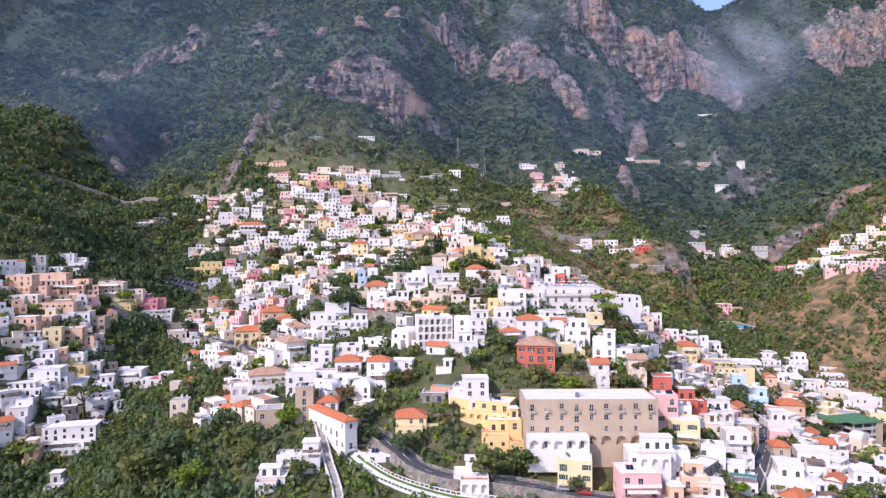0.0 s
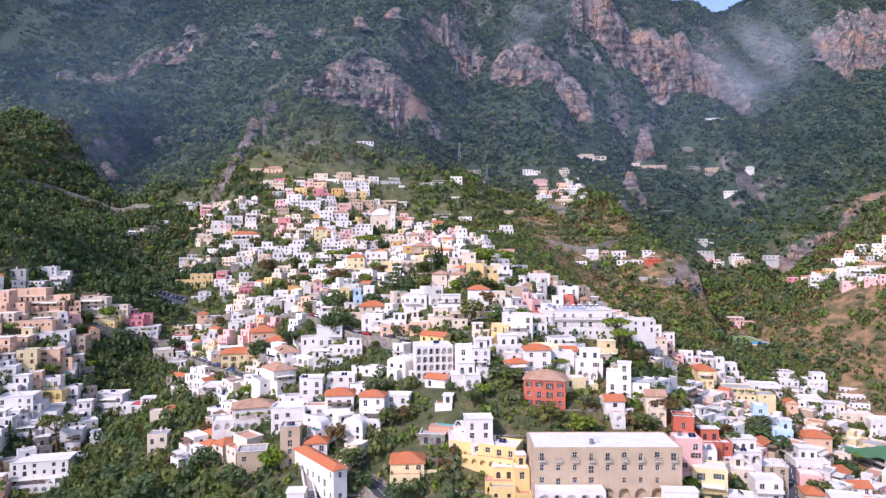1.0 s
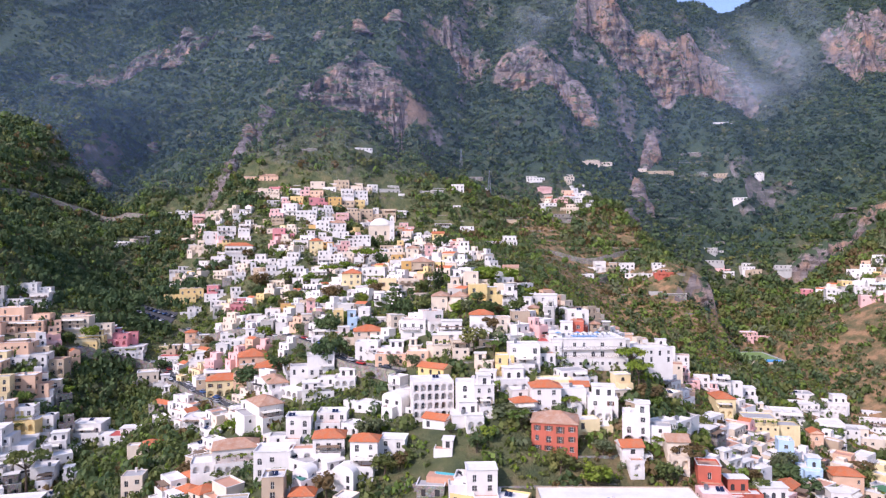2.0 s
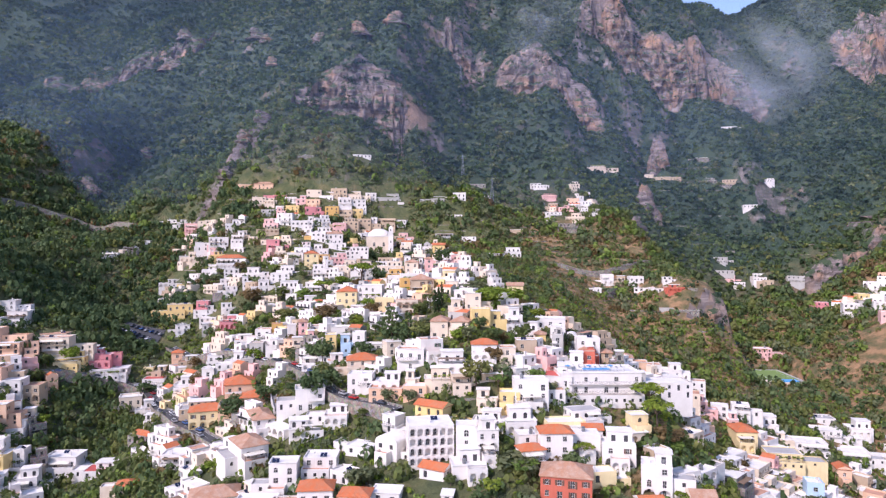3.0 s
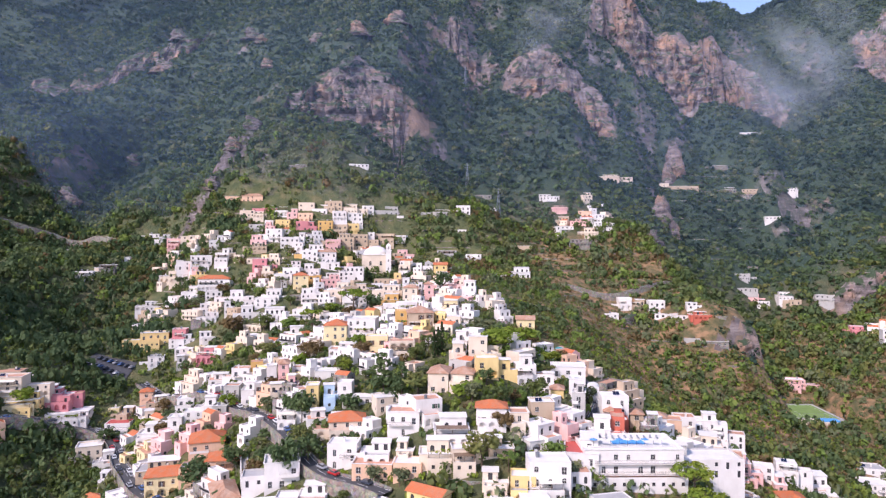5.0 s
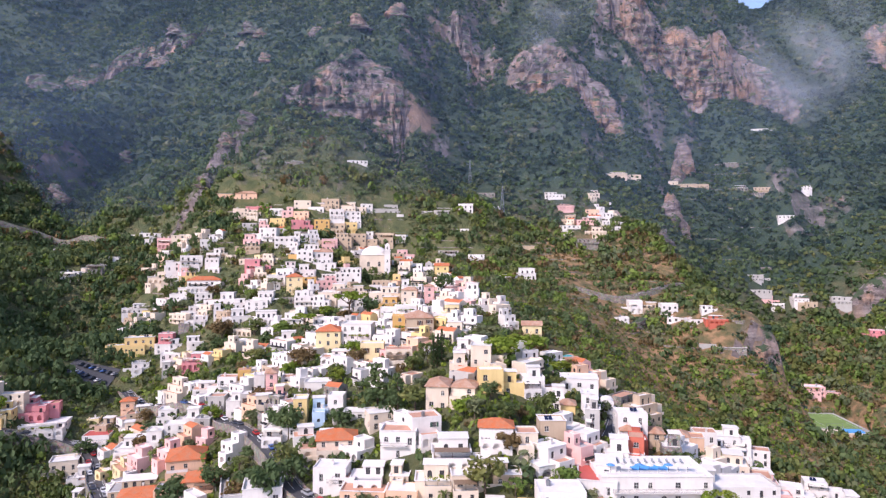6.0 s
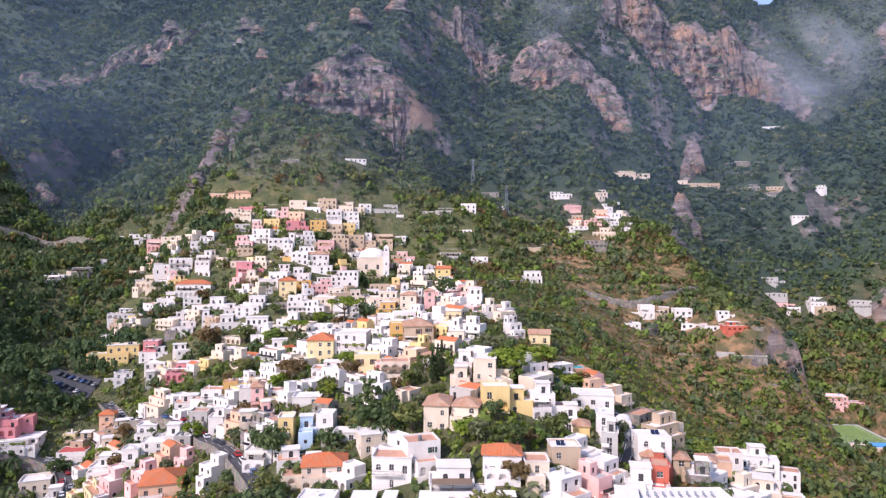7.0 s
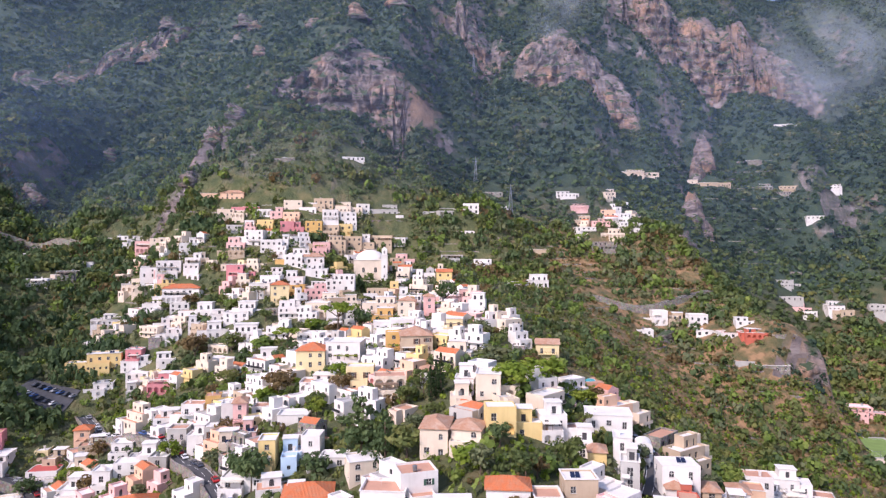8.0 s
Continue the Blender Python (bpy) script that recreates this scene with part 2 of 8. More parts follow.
def hillside(name):
    """Scrub, dry grass and bare limestone: rock where it is steep, soil and green where it is not."""
    m, n, l, b = material(name, 0.95)
    geo = n.new("ShaderNodeNewGeometry")
    p = geo.outputs["Position"]
    up = n.new("ShaderNodeSeparateXYZ")
    l.new(geo.outputs["True Normal"], up.inputs[0])
    band = n.new("ShaderNodeMapping")
    band.inputs["Scale"].default_value = (0.35, 0.35, 2.2)
    band.inputs["Rotation"].default_value = (0.12, -0.1, 0)
    l.new(p, band.inputs["Vector"])
    strata = add_noise(n, l, 0.06, 7, band.outputs[0], 0.7)
    tall = n.new("ShaderNodeMapping")
    tall.inputs["Scale"].default_value = (1.6, 1.6, 0.3)
    l.new(p, tall.inputs["Vector"])
    seams = add_noise(n, l, 0.09, 6, tall.outputs[0], 0.7)
    rock = add_ramp(n, l, strata, (0.3, (0.09, 0.075, 0.078)), (0.5, (0.19, 0.158, 0.155)), (0.66, (0.34, 0.295, 0.28)))
    rock = add_mix(n, l, add_ramp(n, l, add_noise(n, l, 0.018, 5, p), (0.5, BLACK), (0.66, (0.7, 0.7, 0.7))), rock, (0.30, 0.185, 0.115))
    rock = add_mix(n, l, add_ramp(n, l, seams, (0.36, (0.8, 0.8, 0.8)), (0.52, BLACK)), rock, (0.10, 0.09, 0.085))
    patches = add_noise(n, l, 0.12, 5, p)
    inland = n.new("ShaderNodeSeparateXYZ")
    l.new(p, inland.inputs[0])
    dry = n.new("ShaderNodeMapRange")
    dry.inputs["From Min"].default_value, dry.inputs["From Max"].default_value = 30, 90
    l.new(inland.outputs["X"], dry.inputs["Value"])
    grass = add_ramp(n, l, patches, (0.33, (0.065, 0.085, 0.034)), (0.52, (0.115, 0.125, 0.048)), (0.70, (0.20, 0.165, 0.08)))
    earth = add_ramp(n, l, patches, (0.36, (0.095, 0.100, 0.040)), (0.48, (0.18, 0.135, 0.06)), (0.60, (0.36, 0.215, 0.11)))
    soil = add_mix(n, l, dry.outputs[0], grass, earth)
    wild = n.new("ShaderNodeMapRange")
    wild.inputs["From Min"].default_value, wild.inputs["From Max"].default_value = 600, 700
    l.new(inland.outputs["Y"], wild.inputs["Value"])
    floor_green = add_ramp(n, l, add_noise(n, l, 0.09, 5, p), (0.35, (0.026, 0.052, 0.034)), (0.62, (0.050, 0.076, 0.040)), (0.76, (0.11, 0.105, 0.055)))
    soil = add_mix(n, l, wild.outputs[0], soil, floor_green)
    grain = add_noise(n, l, 0.05, 6, p)
    edge = n.new("ShaderNodeMath")
    edge.operation = "MULTIPLY_ADD"
    l.new(grain, edge.inputs[0])
    edge.inputs[1].default_value = 0.35
    l.new(up.outputs["Z"], edge.inputs[2])
    steep = add_ramp(n, l, edge.outputs[0], (0.56, WHITE), (0.68, BLACK))
    l.new(add_mix(n, l, steep, soil, rock), b.inputs["Base Color"])
    rough_face = add_mix(n, l, 0.5, strata, add_noise(n, l, 0.16, 8, tall.outputs[0], 0.75))
    add_bump(n, l, b, rough_face, 1.0, 5.0)
    return m


def limestone(name):
    """Bare cliff: grey and pale beds, rust-coloured stains, dark cracks, green where a ledge holds soil."""
    m, n, l, b = material(name, 0.95)
    geo = n.new("ShaderNodeNewGeometry")
    p = geo.outputs["Position"]
    band = n.new("ShaderNodeMapping")
    band.inputs["Scale"].default_value = (0.25, 0.25, 1.0)
    band.inputs["Rotation"].default_value = (0.1, -0.22, 0)
    l.new(p, band.inputs["Vector"])
    beds = add_noise(n, l, 0.22, 8, band.outputs[0], 0.72)
    c = add_ramp(n, l, beds, (0.3, (0.075, 0.062, 0.064)), (0.48, (0.17, 0.138, 0.135)), (0.66, (0.34, 0.28, 0.262)))
    c = add_mix(n, l, add_ramp(n, l, add_noise(n, l, 0.03, 5, p, 0.65), (0.48, BLACK), (0.64, (0.75, 0.75, 0.75))), c, (0.43, 0.25, 0.15))
    tall = n.new("ShaderNodeMapping")
    tall.inputs["Scale"].default_value = (1.0, 1.0, 0.22)
    l.new(p, tall.inputs["Vector"])
    c = add_mix(n, l, add_ramp(n, l, add_noise(n, l, 0.12, 7, tall.outputs[0], 0.7), (0.38, (0.85, 0.85, 0.85)), (0.5, BLACK)), c, (0.075, 0.068, 0.07))
    up = n.new("ShaderNodeSeparateXYZ")
    l.new(geo.outputs["True Normal"], up.inputs[0])
    ledge = n.new("ShaderNodeMath")
    ledge.operation = "MULTIPLY_ADD"
    l.new(add_noise(n, l, 0.1, 5, p), ledge.inputs[0])
    ledge.inputs[1].default_value = 0.7
    l.new(up.outputs["Z"], ledge.inputs[2])
    c = add_mix(n, l, add_ramp(n, l, ledge.outputs[0], (0.80, BLACK), (0.93, WHITE)), c, (0.045, 0.07, 0.035))
    l.new(c, b.inputs["Base Color"])
    add_bump(n, l, b, add_mix(n, l, 0.5, beds, add_noise(n, l, 0.3, 8, p, 0.75)), 1.0, 3.0)
    return m


PALETTE = {
    "white": (0.72, 0.68, 0.64), "cream": (0.70, 0.585, 0.46), "pink": (0.74, 0.45, 0.41), "rose": (0.62, 0.24, 0.25),
    "yellow": (0.74, 0.55, 0.24), "ochre": (0.62, 0.38, 0.13), "red": (0.52, 0.13, 0.08), "peach": (0.72, 0.47, 0.32),
    "grey": (0.45, 0.43, 0.40), "tan": (0.48, 0.37, 0.26), "blue": (0.45, 0.60, 0.74), "lemon": (0.76, 0.62, 0.35),
}
WALLS = {k: plaster("plaster_" + k, c) for k, c in PALETTE.items()}
WALLS["stone"] = stone("rubble_stone")
ROOFS = {
    "white": plaster("lime_roof", (0.76, 0.73, 0.69), 0.8, 0.72), "grey": plaster("grey_roof", (0.42, 0.41, 0.40), 0.9, 0.6),
    "terrace": plaster("terracotta_paving", (0.55, 0.30, 0.20), 0.8, 0.7), "red": plaster("red_terrace", (0.50, 0.10, 0.08), 0.7, 0.75),
}
TILE = tiles("orange_tiles", (0.60, 0.16, 0.05), (0.50, 0.20, 0.10))
OLD_TILE = tiles("old_tiles", (0.46, 0.24, 0.14), (0.52, 0.36, 0.26))
GROUND = hillside("hillside")
LIMESTONE = limestone("limestone")
ROCK_WALL = stone("terrace_stone", (0.33, 0.30, 0.25), (0.17, 0.15, 0.12), 1.1)
ASPHALT = plain("asphalt", (0.075, 0.075, 0.08), 0.9, 0, 0.7, 0.4)
PAVING = plain("paving", (0.38, 0.35, 0.32), 0.9, 0, 0.7, 0.8)
PAINT_LINE = plain("road_paint", (0.75, 0.75, 0.72), 0.7)
FRAME = plain("window_paint", (0.66, 0.64, 0.60), 0.5)
SHUTTER = {"green": plain("green_shutter", (0.06, 0.13, 0.09)), "brown": plain("brown_shutter", (0.14, 0.07, 0.045)), "grey": plain("grey_shutter", (0.28, 0.30, 0.31))}
IRON = plain("dark_iron", (0.04, 0.04, 0.045), 0.5, 0.6)
STEEL = plain("grey_steel", (0.30, 0.31, 0.32), 0.45, 0.8)
WOOD = plain("weathered_wood", (0.24, 0.16, 0.10), 0.8, 0, 0.6, 2.5)
CANVAS = {"cream": plain("cream_canvas", (0.72, 0.68, 0.58), 0.9), "green": plain("green_canvas", (0.05, 0.22, 0.17), 0.9), "blue": plain("blue_canvas", (0.10, 0.30, 0.62), 0.9), "red": plain("red_canvas", (0.55, 0.08, 0.06), 0.9)}
BARK = plain("bark", (0.13, 0.09, 0.06), 0.95, 0, 0.5, 3)
TURF = plain("turf", (0.20, 0.30, 0.08), 0.95, 0, 0.75, 0.25)
LAWN = plain("lawn", (0.10, 0.19, 0.04), 0.95, 0, 0.65, 0.5)
SOLAR = plain("solar_panel", (0.02, 0.03, 0.07), 0.25, 0.2)
POOL = plain("pool_tiles", (0.12, 0.55, 0.62), 0.15, 0, 0.85, 0.6)
BLUE_DECK = plain("blue_deck", (0.10, 0.38, 0.75), 0.7)
GLASS, gn, gl, gb = material("window_glass", 0.12)
gb.inputs["Base Color"].default_value = (0.055, 0.055, 0.058, 1)
LEAF = {
    # far forest and ledges: distance haze is put into the bluer green
    "wood": foliage("haze_blue_leaves", (0.034, 0.068, 0.054), (0.048, 0.086, 0.058), (0.085, 0.118, 0.058), 0.018),
    "garden": foliage("garden_leaves", (0.085, 0.128, 0.049), (0.152, 0.189, 0.061), (0.268, 0.256, 0.085), 0.055),
    "evergreen": foliage("evergreen_leaves", (0.082, 0.130, 0.060), (0.112, 0.166, 0.068), (0.155, 0.200, 0.076), 0.05),
    "fern": foliage("forest_leaves", (0.064, 0.110, 0.056), (0.092, 0.142, 0.060), (0.140, 0.170, 0.066), 0.02),
    "fresh": foliage("broad_leaves", (0.125, 0.200, 0.050), (0.188, 0.269, 0.062), (0.263, 0.312, 0.075), 0.06),
    "bright": foliage("bright_leaves", (0.13, 0.21, 0.03), (0.21, 0.29, 0.04), (0.31, 0.34, 0.06), 0.09),
    "cypress": foliage("cypress_leaves", (0.026, 0.055, 0.024), (0.045, 0.08, 0.03), (0.065, 0.10, 0.035), 0.2),
    "olive": foliage("olive_leaves", (0.120, 0.156, 0.084), (0.180, 0.210, 0.108), (0.240, 0.240, 0.120), 0.1),
    "autumn": foliage("autumn_leaves", (0.140, 0.105, 0.050), (0.195, 0.135, 0.062), (0.240, 0.180, 0.080), 0.1),
    "purple": foliage("bougainvillea_leaves", (0.25, 0.02, 0.16), (0.35, 0.03, 0.22), (0.10, 0.10, 0.03), 0.2),
}


# ---- mesh helpers ----
class Shape:
    """Corners and faces of one mesh, each face with its material's slot."""

    def __init__(self):
        self.v, self.f, self.m = [], [], []

    def face(self, points, slot=0):
        k = len(self.v)
        self.v.extend(points)
        self.f.append(tuple(range(k, k + len(points))))
        self.m.append(slot)

    def box(self, x0, y0, z0, x1, y1, z1, slot=0):
        a, b, c, d = (x0, y0), (x1, y0), (x1, y1), (x0, y1)
        for p, q in ((a, b), (b, c), (c, d), (d, a)):
            self.face([(*p, z0), (*q, z0), (*q, z1), (*p, z1)], slot)
        self.face([(*a, z1), (*b, z1), (*c, z1), (*d, z1)], slot)
        self.face([(*d, z0), (*c, z0), (*b, z0), (*a, z0)], slot)

    def prism(self, ring, z0, z1, slot=0, top=1.0):
        """A closed column over a ring of (x, y); top scales its upper end."""
        n = len(ring)
        cx, cy = sum(p[0] for p in ring) / n, sum(p[1] for p in ring) / n
        up = [(cx + (x - cx) * top, cy + (y - cy) * top) for x, y in ring]
        for i in range(n):
            j = (i + 1) % n
            self.face([(*ring[i], z0), (*ring[j], z0), (*up[j], z1), (*up[i], z1)], slot)
        self.face([(*p, z1) for p in up], slot)

    def tube(self, a, b, r0, r1, sides=6, slot=0):
        a, b = Vector(a), Vector(b)
        w = (b - a).normalized()
        u = w.orthogonal().normalized()
        v = w.cross(u)
        ring = [(math.cos(2 * math.pi * i / sides), math.sin(2 * math.pi * i / sides)) for i in range(sides)]
        for i in range(sides):
            p, q = ring[i], ring[(i + 1) % sides]
            self.face([tuple(a + (u * p[0] + v * p[1]) * r0), tuple(a + (u * q[0] + v * q[1]) * r0),
                       tuple(b + (u * q[0] + v * q[1]) * r1), tuple(b + (u * p[0] + v * p[1]) * r1)], slot)
        self.face([tuple(b + (u * p[0] + v * p[1]) * r1) for p in ring], slot)

    def data(self, name, mats):
        me = bpy.data.meshes.new(name)
        index, where, faces = {}, [], []
        for f in self.f:
            loop = []
            for i in f:
                key = tuple(round(c, 3) for c in self.v[i])
                if key not in index:
                    index[key] = len(where)
                    where.append(self.v[i])
                if not loop or loop[-1] != index[key]:
                    loop.append(index[key])
            faces.append(loop)
        me.from_pydata(where, [], faces)
        for m in mats:
            me.materials.append(m)
        me.polygons.foreach_set("material_index", self.m)
        me.update()
        return me


def part(name, data, parent, at=None, label=""):
    ob = new(name, data)
    ob.parent = parent
    if at is not None:
        ob.matrix_basis = at
    return tagged(ob, label)


def thing(name, at, label, category, group="", kind=""):
    ob = new(name)
    ob.empty_display_size = 1.0
    ob.matrix_basis = at
    return tagged(ob, label, category, group, kind)


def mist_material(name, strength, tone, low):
    """Thin cloud, and painted haze: patches that fade out towards the edge of each veil."""
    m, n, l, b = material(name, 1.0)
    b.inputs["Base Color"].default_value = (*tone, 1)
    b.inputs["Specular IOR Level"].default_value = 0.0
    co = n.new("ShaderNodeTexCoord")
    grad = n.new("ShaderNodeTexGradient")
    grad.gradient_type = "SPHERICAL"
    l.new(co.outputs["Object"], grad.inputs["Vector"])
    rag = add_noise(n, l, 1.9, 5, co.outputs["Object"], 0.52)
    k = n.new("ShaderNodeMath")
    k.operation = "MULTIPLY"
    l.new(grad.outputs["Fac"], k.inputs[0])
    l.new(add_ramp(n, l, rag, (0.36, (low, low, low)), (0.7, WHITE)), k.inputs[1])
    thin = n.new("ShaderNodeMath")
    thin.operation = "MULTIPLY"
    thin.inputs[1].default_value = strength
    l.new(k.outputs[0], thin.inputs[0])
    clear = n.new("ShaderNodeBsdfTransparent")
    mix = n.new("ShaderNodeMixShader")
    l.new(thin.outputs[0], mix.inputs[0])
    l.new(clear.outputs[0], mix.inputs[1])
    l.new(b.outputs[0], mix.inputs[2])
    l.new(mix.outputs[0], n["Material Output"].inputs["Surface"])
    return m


# ---- the ground: one sheet from the shore to the crest ----
def graded(*spans):
    out = []
    for a, b, s in spans:
        out.extend(np.arange(a, b, s))
    return np.array(out + [spans[-1][1]], float)


def build_ground():
    xs = graded((-1600, -700, 60), (-700, -340, 9), (-340, 440, 4.5), (440, 760, 9), (760, 1700, 60))
    ys = graded((-900, 100, 100), (100, 180, 10), (180, 700, 4.5), (700, 1100, 5.5), (1100, 1300, 12), (1300, 2600, 60))
    gx, gy = np.meshgrid(xs, ys)
    gz = height(gx, np.clip(gy, 0, 1600))
    gz = np.where(gy < 0, -3.0, gz)
    nx, ny = len(xs), len(ys)
    co = np.stack([gx, gy, gz], -1).reshape(-1, 3)
    i, j = np.meshgrid(np.arange(nx - 1), np.arange(ny - 1))
    a = (j * nx + i).ravel()
    quads = np.stack([a, a + 1, a + nx + 1, a + nx], 1)
    me = bpy.data.meshes.new("ground")
    me.from_pydata(co.tolist(), [], quads.tolist())
    me.materials.append(GROUND)
    me.polygons.foreach_set("use_smooth", np.ones(len(quads), bool))
    return tagged(new("ground", me), "steep scrub-covered limestone hillside with bare grey cliffs", "hillside", kind="structure")


build_ground()


LEDGES = []          # spots where scrub holds on to the cliffs


def rock_face(x0, x1, ya, yb, step_x, rough, label, seed):
    """A craggy face that stands out of the steep slope between ya and yb: ribs, beds and cracks as real relief."""
    xs = np.arange(x0, x1, step_x)
    ys = np.arange(ya, yb, 1.0)
    rows = []
    for x in xs:
        z = np.maximum.accumulate(height(np.full_like(ys, x), ys))
        grade = np.gradient(z)
        steep = np.where(grade > 0.95)[0]
        k = int(np.argmax(grade))
        lo = k
        while lo > 0 and grade[lo - 1] > 0.9:
            lo -= 1
        hi = k
        while hi < len(ys) - 1 and grade[hi] > 0.9:
            hi += 1
        rows.append((z[lo] - 4, max(z[hi], z[lo] + 1) + 2, z, grade))
    n = max(8, int(max(r[1] - r[0] for r in rows) / (step_x * 0.9)))
    verts, faces = [], []
    for x, (zl, zh, z, grade) in zip(xs, rows):
        thick = min(1.0, (zh - zl) / 25.0)
        for j in range(n + 1):
            v = j / n
            zz = zl + (zh - zl) * v
            y = float(np.interp(zz, z + np.arange(len(z)) * 1e-4, ys))
            edge = min(1, 4 * v, 3.2 * (1 - v)) * min(1, (x - x0) / 14, (x1 - x) / 14)
            out = rough * (1.5 * float(fbm(x / 26, zz / 40, 3, seed)) + 1.1 * abs(float(fbm(x / 9, zz / 14, 3, seed + 3)) - 0.5) * 2 + 0.7 * float(smooth_noise(x / 30, zz / 4.5, seed + 5)) - 0.9)
            verts.append((x, y - out * edge * thick + 1.5 * (1 - edge), zz))
            if float(fbm(x / 16, zz / 7, 3, seed + 9)) > 0.56 and float(hash2(x, zz, seed)) < 0.16 or (float(np.interp(y, ys, grade)) < 1.5 and float(hash2(x + 7, zz, seed)) < 0.20):
                LEDGES.append(verts[-1])
    for i in range(len(xs) - 1):
        for j in range(n):
            a = i * (n + 1) + j
            faces.append((a, a + n + 1, a + n + 2, a + 1))
    me = bpy.data.meshes.new("rock_face")
    me.from_pydata(verts, [], faces)
    me.materials.append(LIMESTONE)
    tagged(new("rock_face", me), label, "cliff", kind="structure")


rock_face(-150, -28, 660, 760, 2.0, 8, "grey limestone cliff above the upper town", 71)
rock_face(78, 212, 825, 905, 2.4, 8, "banded limestone cliff with slanting beds", 73)
rock_face(216, 480, 940, 1050, 2.8, 10, "tall sunlit limestone wall with rust-coloured stains", 75)
rock_face(-600, -340, 960, 1050, 4.0, 9, "pale limestone crags high on the mountain", 77)
rock_face(645, 880, 1010, 1100, 4.5, 9, "pale limestone crags on the far mountain", 79)
rock_face(174, 212, 468, 512, 1.4, 4, "dark limestone buttress at the edge of the gorge", 85)
rock_face(350, 545, 640, 715, 2.2, 5, "low grey rock face beside the road", 81)
rock_face(0, 90, 890, 965, 3.0, 7, "broken limestone crag high on the slope", 83)


def crag(x, y, w, h, seed):
    """A leaning pinnacle of bare rock."""
    base = place(x, y) - 4
    verts, faces, n, m = [], [], 26, 22
    for j in range(m + 1):
        v = j / m
        for i in range(n):
            a = 2 * math.pi * i / n
            ca, sa = math.cos(a), math.sin(a)
            lump = float(fbm(ca * 1.4 + 5 + v * 1.5, v * 4 + sa * 1.4, 4, seed))
            ledge = float(smooth_noise(v * 7 + 0.8 * ca, sa * 0.8, seed + 2))
            r = w * (1.15 - 0.80 * v ** 1.6) * (0.25 + 0.95 * lump + 0.45 * ledge)
            tall = base + (h + 4) * (v + 0.20 * v * (float(fbm(ca * 2 + 3, sa * 2, 3, seed + 4)) - 0.5))
            verts.append((x + r * ca + w * (0.7 * (float(smooth_noise(v * 3, seed, 6)) - 0.5) - 0.15 * v), y + 0.7 * r * sa, tall))
    for j in range(m):
        for i in range(n):
            k = (i + 1) % n
            faces.append((j * n + i, j * n + k, (j + 1) * n + k, (j + 1) * n + i))
    faces.append(tuple(range(m * n, m * n + n)))
    me = bpy.data.meshes.new("crag")
    me.from_pydata(verts, [], faces)
    me.materials.append(LIMESTONE)
    tagged(new("crag", me), "bare grey limestone outcrop standing out of the trees", "rock", "rock outcrops")


for cx, cy, cw, ch, cs in ((280, 838, 12, 36, 3), (268, 832, 9, 22, 5), (224, 724, 9, 24, 7), (234, 720, 7, 15, 9), (205, 690, 8, 12, 11), (345, 470, 9, 9, 23), (130, 520, 7, 7, 21)):
    crag(cx, cy, cw, ch, cs)
for cx, cy, cw, ch in ((-388, 960, 13, 15), (-428, 983, 11, 13), (-372, 948, 8, 9), (-380, 1000, 13, 14), (-262, 948, 12, 14), (-240, 930, 9, 10), (-152, 884, 13, 15), (-128, 872, 8, 9), (-94, 810, 11, 14), (-52, 842, 13, 16), (-519, 1038, 13, 13), (-338, 660, 10, 15), (-332, 764, 9, 10), (-215, 872, 9, 10), (-180, 640, 7, 9), (-192, 624, 6, 8), (-168, 652, 8, 10)):
    crag(cx, cy, cw, ch, cx % 37 + cy % 11)
sea = Shape()
sea.face([(-2500, -2500, 0), (2500, -2500, 0), (2500, 60, 0), (-2500, 60, 0)])
tagged(new("water", sea.data("water", [plain("sea_water", (0.02, 0.10, 0.16), 0.08)])), "calm dark blue sea below the town", "sea", kind="structure")


# ---- houses ----
USED = []          # plan of what is built over: x, y, radius


def free(x, y, r):
    return all((x - a) ** 2 + (y - b) ** 2 > (r + c) ** 2 for a, b, c in USED)


ROUTES = [
    ([(-24, 214), (-15, 205), (-11, 201), (-5, 195), (5, 190), (17, 188), (32, 185), (52, 180)], 6.5, "two-lane asphalt road curving below stone walls"),
    ([(-205, 383), (-195, 391), (-181, 399), (-164, 403), (-152, 393), (-133, 363), (-114, 337), (-100, 325), (-88, 312)], 6.0, "asphalt coast road on a stone embankment round the ravine"),
    ([(-168, 449), (-154, 435), (-140, 418), (-120, 405), (-100, 390), (-85, 372), (-69, 351), (-53, 326), (-41, 303), (-30, 292), (-22, 288), (-13, 281)], 5.5, "asphalt road descending between white houses"),
    ([(40, 372), (56, 360), (62, 346), (64, 337), (61, 327), (57, 317)], 5.5, "narrow curved asphalt road beside tall white houses"),
    ([(140, 262), (134, 251), (124, 231), (110, 209), (98, 192)], 5.5, "asphalt street between the houses"),
    ([(330, 560), (352, 538), (356, 515), (353, 481)], 6.0, "asphalt road along the rocky slope"),
    ([(-361, 553), (-351, 588), (-333, 604), (-313, 618), (-290, 616), (-267, 606)], 5.0, "road on a wall across the dark gorge"),
    ([(90, 545), (128, 548), (172, 567), (214, 602), (260, 640)], 5.0, "hillside road under the rock faces"),
]
ROADSIDE = [(p[0] + (q[0] - p[0]) * k / 4, p[1] + (q[1] - p[1]) * k / 4) for line, wide, label in ROUTES for p, q in zip(line, line[1:]) for k in range(4)]


def off_road(x, y, r):
    return all((x - a) ** 2 + (y - b) ** 2 > (r + 3.5) ** 2 for a, b in ROADSIDE)


